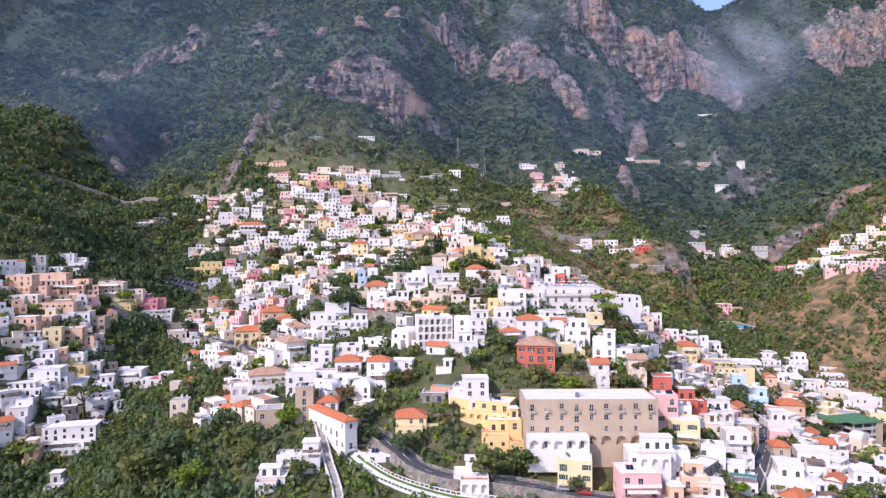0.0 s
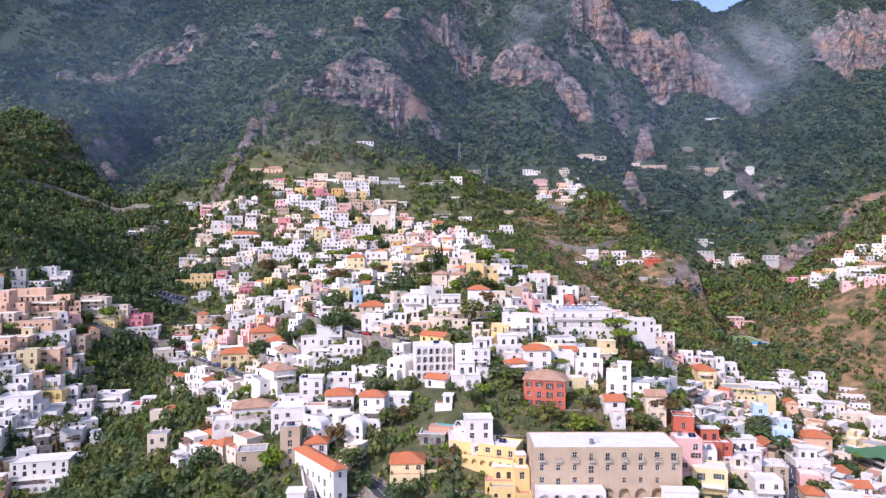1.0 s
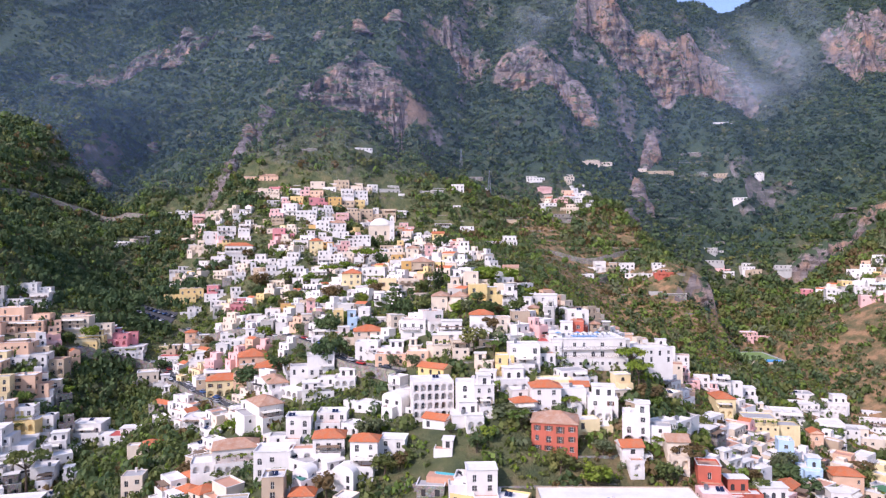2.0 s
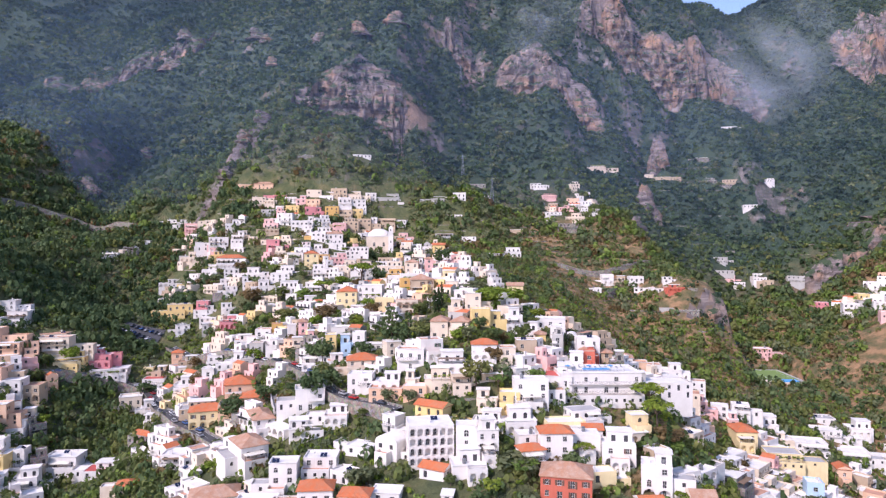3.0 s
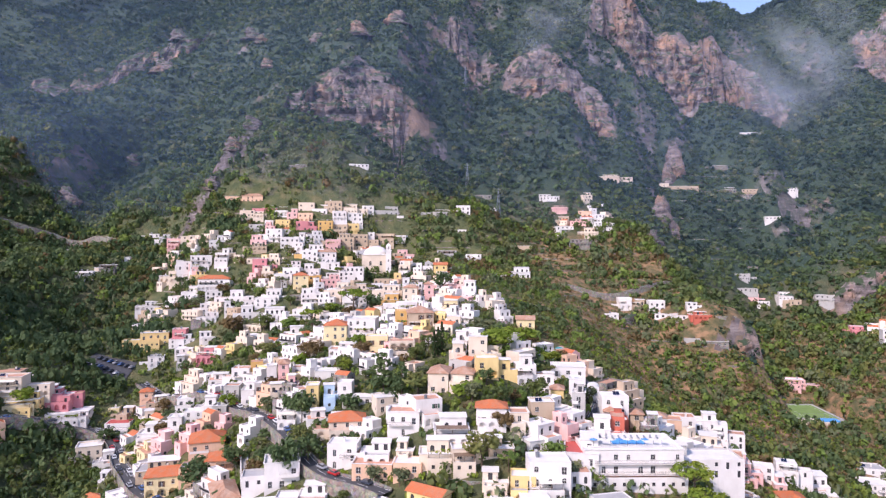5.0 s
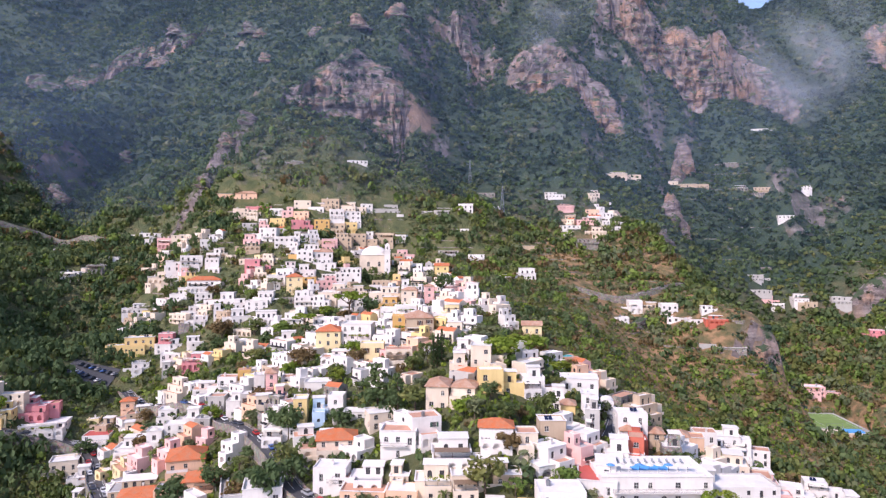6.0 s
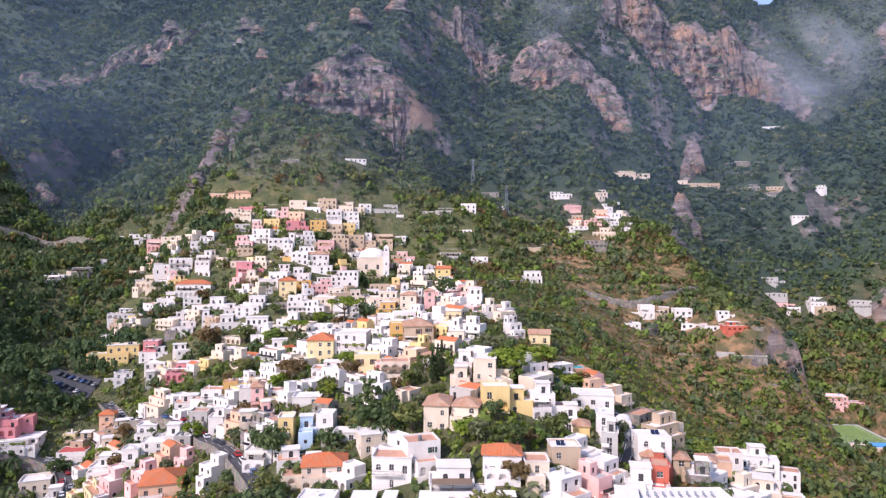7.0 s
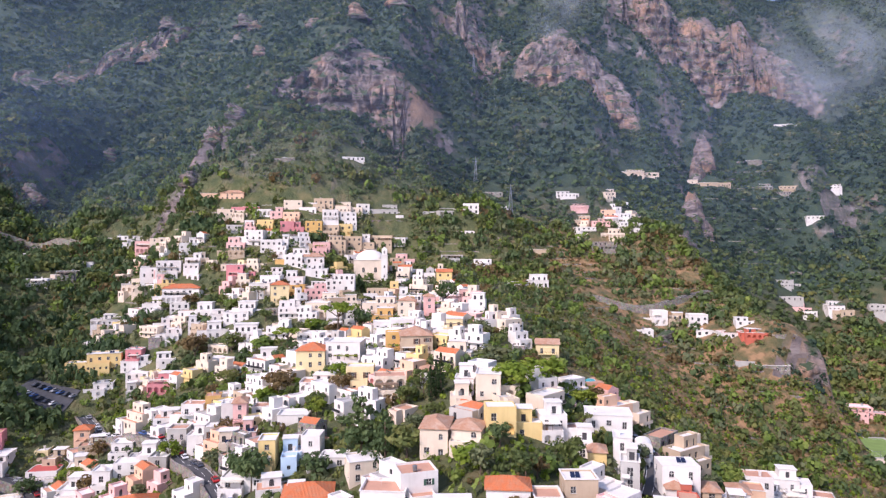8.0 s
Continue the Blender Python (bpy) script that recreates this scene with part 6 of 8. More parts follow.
house(9.8, 223.9, 79.8, 6.5, 6.5, 5.1, -10, "white", "flat", floors=2)
house(16.5, 219.0, 76.2, 22.2, 9.0, 5.1, -22, "yellow", "flat", floors=2)
house(19.6, 208.0, 72.1, 8.8, 6.7, 7.5, -3, "yellow", "terrace", arches=1, floors=2)
house(25.6, 206.0, 76.1, 4.5, 6.5, 12.3, 4, "yellow", "flat", floors=4)
house(49.6, 203.6, 81.2, 42.4, 15.0, 14.4, -1, "tan", "flat", arches=1, bays=9, floors=4, window_balconies=3, clutter=2, label="long tan hotel with balconies and a white parapet roof")
house(38.0, 193.4, 70.6, 19.0, 4.8, 3.4, -1, "white", "flat", arches=1, bays=5, floors=1)
house(83.2, 227.2, 82.0, 6.5, 6.5, 7.5, -13, "red", "terrace", floors=2)
house(91.6, 227.7, 77.3, 8.1, 6.5, 7.5, -3, "red", "terrace", balcony=2, floors=2)
house(79.2, 214.2, 78.6, 8.0, 6.5, 12.3, -6, "pink", "flat", shutter="brown", floors=4)
house(65.6, 189.8, 71.2, 14.0, 7.0, 7.5, -4, "white", "flat", floors=2)
house(59.0, 181.6, 64.2, 11.4, 8.6, 9.9, -1, "pink", "flat", arches=1, balcony=2, floors=3)
house(42.5, 189.3, 65.5, 10.2, 8.3, 9.9, -13, "lemon", "flat", shutter="green", bays=3, floors=3)
house(84.2, 209.2, 71.4, 9.9, 8.2, 9.9, -19, "lemon", "flat", shutter="green", balcony=1, floors=3)
house(74.2, 192.7, 66.5, 9.1, 7.4, 9.9, -15, "white", "flat", floors=3)
house(77.3, 185.7, 64.4, 7.9, 6.5, 9.9, -9, "peach", "flat", balcony=1, floors=3)
house(90.8, 203.8, 64.4, 8.8, 7.3, 7.5, -19, "white", "flat", floors=2)
house(68.6, 178.4, 60.6, 7.0, 6.5, 7.5, -2, "peach", "flat", floors=2)
house(81.0, 182.5, 60.0, 9.3, 7.7, 7.5, -16, "cream", "flat", floors=2)
house(104.4, 214.4, 65.7, 8.3, 6.6, 9.9, -7, "white", "flat", balcony=2, floors=3)
house(118.6, 238.6, 61.8, 10.5, 8.6, 5.1, -15, "tan", "flat", floors=2)
house(107.4, 237.2, 70.9, 11.5, 8.8, 7.5, -3, "white", "flat", arches=1, floors=2)
house(98.3, 197.9, 59.9, 8.4, 7.0, 7.5, -21, "white", "flat", floors=2)
house(10.6, 191.1, 64.3, 10.6, 8.1, 7.5, -3, "white", "flat", balcony=1, floors=2)
house(151.4, 329.5, 68.5, 14.0, 10.0, 5.1, -12, "lemon", "grey", floors=2)
house(182.9, 365.4, 61.7, 17.5, 10.6, 5.4, -15, "white", "flat", floors=2)
house(145.6, 296.5, 67.6, 5.9, 6.5, 7.5, -17, "blue", "flat", floors=2)
house(149.6, 286.3, 63.8, 8.3, 6.8, 7.5, -15, "blue", "flat", floors=2)
house(183.2, 337.4, 58.5, 5.8, 7.0, 8.1, -16, "peach", "gable", floors=2)
house(246.6, 420.5, 56.3, 12.4, 10.1, 8.0, -13, "white", "flat", floors=2)
house(265.9, 418.5, 46.9, 17.2, 11.2, 5.7, -14, "white", "flat", floors=2)
house(229.9, 401.1, 45.4, 14.9, 12.0, 6.1, -18, "white", "flat", floors=2)
house(249.5, 400.8, 41.6, 18.8, 12.2, 9.1, -16, "cream", "flat", floors=2)
house(266.7, 412.5, 43.5, 15.5, 11.6, 5.9, -19, "white", "red", floors=2)
house(169.7, 295.7, 54.2, 11.7, 9.5, 8.0, -11, "peach", "hip", floors=2)
house(144.4, 261.8, 59.6, 10.1, 8.0, 7.5, -9, "white", "flat", balcony=1, floors=2)
house(132.8, 237.8, 58.3, 7.3, 6.5, 7.5, -21, "pink", "flat", floors=2)
house(124.0, 222.3, 58.1, 6.0, 6.5, 7.5, -12, "tan", "hip", floors=2)
house(151.9, 241.2, 52.8, 7.2, 6.5, 5.1, -8, "white", "gable", floors=2)
house(136.3, 223.4, 55.8, 10.3, 8.5, 7.5, -18, "white", "flat", floors=2)
house(115.5, 202.9, 57.5, 13.8, 16.0, 9.9, -19, "white", "flat", floors=3)
house(121.8, 202.9, 51.4, 15.3, 10.0, 5.1, -9, "white", "flat", floors=2)
house(139.3, 217.1, 51.6, 6.9, 6.5, 5.1, -22, "cream", "flat", floors=2)
house(148.7, 214.1, 51.2, 11.6, 9.6, 7.5, -16, "white", "flat", floors=2)
house(226.2, 314.8, 44.2, 7.0, 7.2, 8.3, -22, "lemon", "flat", floors=2)
house(270.4, 390.2, 34.7, 19.3, 12.6, 9.4, -13, "white", "flat", floors=2)
house(330.4, 506.0, 111.0, 16.8, 9.0, 4.5, -23, "pink", "flat", floors=2, small=True)
house(366.6, 585.6, 118.1, 16.8, 9.9, 7.4, -13, "yellow", "flat", floors=2, small=True)
house(330.1, 552.7, 112.8, 11.3, 9.4, 9.5, -21, "white", "flat", floors=3, small=True)
house(349.0, 526.3, 119.8, 15.0, 9.0, 6.7, -24, "white", "flat", floors=2, small=True)
house(344.5, 503.8, 116.9, 11.8, 8.6, 4.4, -26, "white", "flat", floors=2, small=True)
house(349.6, 489.1, 119.5, 17.8, 8.7, 8.7, -25, "pink", "flat", balcony=1, floors=3, small=True)
house(380.7, 553.5, 123.2, 19.5, 9.5, 7.1, -15, "cream", "oldhip", floors=2, small=True)
# the small tile-roofed chapel; house() names and labels it a villa
house(-8.7, 216.0, 71.8, 10.5, 9.0, 5.1, 1, "lemon", "hip", floors=2)
house(-18.2, 203.6, 63.1, 10.0, 7.5, 2.7, -1, "white", "flat", floors=1)
house(-13.0, 240.9, 86.4, 8.3, 6.5, 5.1, -7, "white", "flat", floors=2)
house(3.3, 236.3, 87.1, 5.9, 6.5, 5.1, -8, "white", "terrace", floors=2)
house(173.5, 368.1, 64.8, 8.0, 6.9, 5.4, -16, "cream", "flat", floors=2)
house(224.2, 416.4, 52.7, 15.1, 10.7, 5.5, -12, "white", "flat", balcony=1, floors=2)
house(231.3, 430.9, 55.5, 12.8, 10.3, 2.8, -12, "white", "grey", floors=1)
house(85.7, 217.4, 74.2, 8.0, 6.6, 7.5, -17, "white", "flat", balcony=1, floors=2)
house(100.1, 224.2, 68.4, 9.2, 7.6, 5.1, -17, "cream", "flat", floors=2)

house(297.0, 690.3, 129.4, 11.1, 7.8, 7.2, -14, "pink", "flat", balcony=1, floors=2, small=True)
house(302.7, 684.9, 122.6, 14.3, 10.0, 5.5, -14, "white", "flat", arches=1, floors=2, small=True)
house(298.0, 697.4, 132.9, 12.3, 8.6, 3.9, -10, "white", "grey", floors=1, small=True)
house(320.6, 677.0, 131.8, 13.0, 9.1, 6.5, -12, "white", "flat", balcony=1, floors=2, small=True)
house(325.2, 667.3, 125.4, 9.6, 6.7, 3.7, -15, "tan", "flat", floors=1, small=True)
house(356.8, 676.3, 129.7, 16.2, 10.0, 6.5, -16, "grey", "flat", floors=2, small=True)
house(336.6, 600.4, 109.7, 9.5, 6.6, 5.7, -18, "rose", "flat", balcony=1, floors=2, small=True)
house(332.7, 816.3, 243.3, 14.7, 9.9, 6.1, -12, "stone", "flat", floors=2, small=True)
house(357.4, 816.0, 240.6, 18.7, 10.0, 5.4, -14, "tan", "flat", floors=2, small=True)
house(274.6, 820.2, 244.7, 20.2, 10.0, 4.0, -8, "tan", "flat", floors=1, small=True)
house(261.4, 827.6, 248.4, 10.9, 7.6, 4.1, -6, "cream", "grey", floors=1, small=True)
house(285.6, 693.0, 134.5, 14.5, 9.9, 2.8, -10, "grey", "flat", floors=1, small=True)
house(-263.5, 559.6, 154.2, 13.0, 9.1, 5.2, 14, "white", "flat", balcony=1, floors=2, small=True)
house(-249.6, 593.0, 164.1, 7.4, 6.4, 4.2, 12, "white", "flat", floors=1, small=True)
house(-257.8, 569.3, 156.2, 6.2, 6.1, 3.6, 12, "cream", "flat", floors=1, small=True)
house(-214.0, 406.3, 106.5, 21.7, 9.9, 3.9, 14, "peach", "terrace", balcony=2, floors=1, small=True)
house(-217.7, 411.7, 109.3, 17.3, 9.8, 3.8, 14, "tan", "terrace", balcony=2, floors=1, small=True)
house(-200.6, 401.9, 100.9, 15.1, 10.0, 9.3, 12, "yellow", "flat", arches=1, floors=3, small=True)
house(-192.1, 411.9, 100.3, 16.7, 10.0, 9.0, 12, "rose", "flat", balcony=2, floors=3, small=True)
house(-182.4, 409.1, 90.2, 17.8, 10.0, 4.7, 14, "white", "flat", floors=2, small=True)
house(-232.9, 384.3, 111.0, 31.0, 9.8, 8.2, 12, "peach", "flat", balcony=2, floors=3, small=True)
house(-227.5, 362.4, 102.4, 35.7, 10.0, 5.8, 12, "peach", "terrace", arches=1, floors=2, small=True)
house(-162.0, 277.3, 52.1, 21.3, 10.0, 10.9, 12, "white", "flat", arches=1, floors=4, small=True)
house(-189.2, 303.9, 71.8, 19.5, 10.0, 9.2, 12, "white", "flat", arches=1, balcony=1, floors=3, small=True)
house(-191.9, 291.8, 68.0, 15.6, 10.0, 7.8, 14, "white", "flat", arches=1, floors=3, small=True)
house(-188.9, 324.0, 74.2, 17.4, 10.0, 7.5, 10, "yellow", "flat", floors=2, small=True)
house(-218.0, 342.5, 93.2, 15.3, 10.0, 5.5, 12, "peach", "flat", floors=2, small=True)
house(-207.3, 360.8, 94.0, 14.9, 10.0, 7.1, 12, "white", "flat", floors=2, small=True)


# ---- roads ----
def smooth_line(points, gap=2.0):
    """Points along a rounded line through the corners given."""
    p = [Vector((a, b, 0)) for a, b in points]
    p = [2 * p[0] - p[1]] + p + [2 * p[-1] - p[-2]]
    out = []
    for a, b, c, d in zip(p, p[1:], p[2:], p[3:]):
        n = max(2, int((c - b).length / gap))
        for k in range(n):
            t = k / n
            out.append(0.5 * ((2 * b) + (c - a) * t + (2 * a - 5 * b + 4 * c - d) * t * t + (3 * b - a - 3 * c + d) * t ** 3))
    return out + [p[-2]]


ROAD_POINTS = []


def road(points, width, label, walls=(1, 1)):
    line = smooth_line(points)
    s, marks = Shape(), Shape()
    half = width / 2
    sides, level = [], []
    for i, q in enumerate(line):
        d = (line[min(i + 1, len(line) - 1)] - line[max(i - 1, 0)]).normalized()
        n = Vector((d.y, -d.x, 0))
        sides.append(n)
        level.append(max(place(*(q + n * k).xy) for k in (-half, 0, half)) + 0.2)
    level = [sum(level[max(0, i - 4):i + 5]) / len(level[max(0, i - 4):i + 5]) + 0.3 for i in range(len(level))]
    for i in range(len(line) - 1):
        def at(k, off, dz=0.0):
            return tuple((line[k] + sides[k] * off).xy) + (level[k] + dz,)
        j = i + 1
        s.face([at(i, -half), at(i, half), at(j, half), at(j, -half)], 0)
        for side, wall in ((1, walls[0]), (-1, walls[1])):
            a, b = side * half, side * (half + 0.4)
            up = 0.85 if wall else 0.12
            s.face([at(i, a), at(j, a), at(j, a, up), at(i, a, up)], 1)
            s.face([at(i, a, up), at(j, a, up), at(j, b, up), at(i, b, up)], 1)
            s.face([at(i, b, up), at(j, b, up), at(j, b, -7), at(i, b, -7)], 1)
            marks.face([at(i, side * (half - 0.45), 0.012), at(j, side * (half - 0.45), 0.012), at(j, side * (half - 0.3), 0.012), at(i, side * (half - 0.3), 0.012)])
        if i % 4 < 2:
            marks.face([at(i, -0.07, 0.012), at(j, -0.07, 0.012), at(j, 0.07, 0.012), at(i, 0.07, 0.012)])
        USED.append((line[i].x, line[i].y, half))
    ROAD_POINTS.append((line, sides, level))
    ob = tagged(new("road", s.data("road", [ASPHALT, ROCK_WALL])), label, "road", kind="structure")
    part("road_marking", marks.data("road_marking", [PAINT_LINE]), ob)
    return ob


for line, wide, words in ROUTES:
    road(line, wide, words)


# ---- cars ----
def car_things(colour, name):
    paint = plain(name, colour, 0.35, 0.0, 0.9)
    s = Shape()
    side = [(-2.0, 0.35), (-2.05, 0.75), (-1.7, 0.95), (-0.9, 1.0), (1.1, 1.0), (1.9, 0.85), (2.05, 0.6), (2.0, 0.35)]
    for (a, b), (c, d) in zip(side, side[1:] + side[:1]):
        s.face([(a, -0.85, b), (c, -0.85, d), (c, 0.85, d), (a, 0.85, b)])
    for y in (-0.85, 0.85):
        s.face([(a, y, b) for a, b in side])
    s.prism([(-0.75, -0.62), (0.95, -0.62), (0.95, 0.62), (-0.75, 0.62)], 1.42, 1.46)
    body = s.data("body", [paint])
    g = Shape()
    low, high = [(-1.15, -0.78), (1.45, -0.78), (1.45, 0.78), (-1.15, 0.78)], [(-0.75, -0.62), (0.95, -0.62), (0.95, 0.62), (-0.75, 0.62)]
    for i in range(4):
        j = (i + 1) % 4
        g.face([(*low[i], 0.98), (*low[j], 0.98), (*high[j], 1.42), (*high[i], 1.42)])
    cabin = g.data("windscreen", [GLASS])
    w = Shape()
    w.tube((0, -0.1, 0), (0, 0.1, 0), 0.32, 0.32, 10)
    wheel = w.data("wheel", [IRON])
    ob = thing("car", pose(0, -400, 2), f"{name.split('_')[0]} small car parked along the road", "car", "parked cars")
    part("body", body, ob)
    part("windscreen", cabin, ob)
    for x in (-1.25, 1.25):
        for y in (-0.78, 0.78):
            part("wheel", wheel, ob, pose(x, y, 0.32))
    return ob


cars = [car_things(c, n) for c, n in (((0.7, 0.7, 0.7), "white_paint"), ((0.05, 0.06, 0.08), "black_paint"), ((0.32, 0.33, 0.35), "silver_paint"), ((0.45, 0.03, 0.03), "red_paint"), ((0.05, 0.12, 0.3), "blue_paint"))]
lot = random.Random(5)
placed = 0
for index, (line, sides, level) in enumerate(ROAD_POINTS[:6]):
    for i in range(3, len(line) - 3, 3):
        if lot.random() < (0.55, 0.5, 0.55, 0.75, 0.3, 0.3)[index]:
            d = line[i + 1] - line[i - 1]
            q = line[i] + sides[i] * (-1.6 if index in (2, 3) else lot.choice((-1.5, 1.5)))
            m = pose(q.x, q.y, level[i] + 0.02, 0, 0, math.degrees(math.atan2(d.y, d.x)))
            kind = lot.choice((0, 0, 1, 1, 2, 2, 3, 4))
            if placed < 5:
                cars[placed].matrix_basis = m
            else:
                copy_thing(cars[kind], m)
            placed += 1
# the car park by the ravine
for r in range(2):
    for k in range(7):
        cx, cy = -196 + k * 3.0 + r * 2, 448 + r * 7.5
        copy_thing(cars[lot.choice((0, 1, 2, 2, 4))], pose(cx, cy, place(cx, cy) + 0.55, 0, 0, 84 + lot.uniform(-3, 3)))
lot_deck = Shape()
steps_x = [-199 + 4 * k for k in range(7)]
steps_y = [444 + 4 * k for k in range(5)]
for ax, bx in zip(steps_x, steps_x[1:]):
    for ay, by in zip(steps_y, steps_y[1:]):
        lot_deck.face([(ax, ay, place(ax, ay) + 0.5), (bx, ay, place(bx, ay) + 0.5), (bx, by, place(bx, by) + 0.5), (ax, by, place(ax, by) + 0.5)])
tagged(new("pavement", lot_deck.data("pavement", [ASPHALT])), "asphalt car park on a terrace by the ravine", "car park", kind="structure")
USED.extend([(-193, 452, 8), (-181, 452, 8)])


# ---- terraces held by dry stone walls ----
def retaining_wall(level, x0, x1, ya, yb, high=2.4):
    """Follows the slope's contour at the level given, from x0 to x1, between ya and yb."""
    xs = np.arange(x0, x1, 2.5)
    ys = np.arange(ya, yb, 1.5)
    grid = height(xs[:, None], ys[None, :])
    found = [(x, ys[int(np.argmax(row >= level))]) for x, row in zip(xs, grid) if (row >= level).any() and row[0] < level]
    if len(found) < 4:
        return
    s = Shape()
    for (xa, y0), (xb, y1) in zip(found, found[1:]):
        if abs(y1 - y0) > 5:
            continue
        lo, hi = level - high, level + 0.5
        s.face([(xa, y0 - 0.9, lo), (xb, y1 - 0.9, lo), (xb, y1 - 0.7, hi), (xa, y0 - 0.7, hi)])
        s.face([(xa, y0 - 0.7, hi), (xb, y1 - 0.7, hi), (xb, y1, hi), (xa, y0, hi)])
        s.face([(xa, y0, hi), (xb, y1, hi), (xb, y1, lo), (xa, y0, lo)])
    if len(s.f) > 6:
        tagged(new("retaining_wall", s.data("retaining_wall", [ROCK_WALL])), "dry stone retaining wall holding a garden terrace", "wall", "terrace walls", "")


terr = random.Random(11)
for x0, x1, ya, yb, l0, l1, gap in ((-130, 150, 190, 400, 64, 136, 6.5), (60, 190, 380, 640, 88, 170, 5.0), (-200, -30, 500, 640, 140, 205, 6.0), (-20, 110, 480, 640, 150, 190, 4.5), (200, 400, 640, 860, 150, 270, 11), (-320, -190, 260, 420, 60, 116, 8)):
    level = l0
    while level < l1:
        x = x0 + terr.uniform(0, 15)
        while x < x1 - 12:
            run = terr.uniform(16, 42)
            if terr.random() < 0.6:
                retaining_wall(level + terr.uniform(-1, 1), x, min(x + run, x1), ya, yb, terr.uniform(1.8, 3.4))
            x += run + terr.uniform(2, 14)
        level += gap


# ---- the church with its white dome ----
def church(x, y, z):
    ob = thing("church", pose(x, y, z, 0, 0, 4), "cream church with a broad white dome and slim bell tower", "church")
    s = Shape()
    w, d, h = 20.0, 17.0, 21.0
    ops = [(u - 0.9, u + 0.9, 13.2, 16.4, True, 0.5) for u in (6.2, 13.8)]
    wall_face(s, (-w / 2, -d / 2), (1, 0), w, [(-8, 12, []), (12, h, ops)])
    wall_face(s, (w / 2, -d / 2), (0, 1), d, [(-8, 12, []), (12, h, [(7.6, 9.4, 13.2, 16.4, True, 0.5)])])
    wall_face(s, (w / 2, d / 2), (-1, 0), w, [(-8, h, [])])
    wall_face(s, (-w / 2, d / 2), (0, -1), d, [(-8, 12, []), (12, h, [(7.6, 9.4, 13.2, 16.4, True, 0.5)])])
    s.face([(-w / 2, -d / 2, h), (w / 2, -d / 2, h), (w / 2, d / 2, h), (-w / 2, d / 2, h)])
    part("wall", s.data("wall", [WALLS["cream"]]), ob)
    for u in (-3.8, 3.8):
        part("window", window_data(1.8, 3.2, True, "", False), ob, pose(u, -d / 2 + 0.45, 13.2))
    c = Shape()
    c.box(-w / 2 - 0.4, -d / 2 - 0.4, h, w / 2 + 0.4, d / 2 + 0.4, h + 0.5)
    part("cornice", c.data("cornice", [WALLS["white"]]), ob)
    dome = Shape()
    n, rings = 28, 8
    for i in range(rings):
        for k in range(n):
            pts = []
            for ii, kk in ((i, k), (i, k + 1), (i + 1, k + 1), (i + 1, k)):
                e, a = 0.5 * math.pi * ii / rings, 2 * math.pi * kk / n
                pts.append((9.2 * math.cos(e) * math.cos(a), 8.2 * math.cos(e) * math.sin(a), h + 0.5 + 6.0 * math.sin(e)))
            dome.face(pts)
    part("dome", dome.data("dome", [ROOFS["white"]]), ob)
    t = Shape()
    for z0, z1, r in ((-8, 24, 2.0), (24, 24.5, 2.35), (24.5, 28, 1.7)):
        t.box(-r, -r, z0, r, r, z1)
    t.prism([(1.7, 1.7), (-1.7, 1.7), (-1.7, -1.7), (1.7, -1.7)], 28, 29.6, 0, 0.1)
    tower = part("bell_tower", t.data("bell_tower", [WALLS["white"]]), ob, pose(w / 2 - 0.6, -d / 2 + 0.8, 0))
    for zz in (10, 16, 25.2):
        part("window", window_data(1.0, 1.8, True, "", False), tower, pose(0, (-2.03 if zz < 24 else -1.73), zz))
    porch = Shape()
    porch.box(-5, -d / 2 - 6, -8, 6, -d / 2, 8)
    porch.box(-5.3, -d / 2 - 6.3, 8, 6.3, -d / 2 - 0.003, 8.4)
    part("porch", porch.data("porch", [WALLS["cream"]]), ob)
    USED.append((x, y, 12))


church(-47, 562, 146)


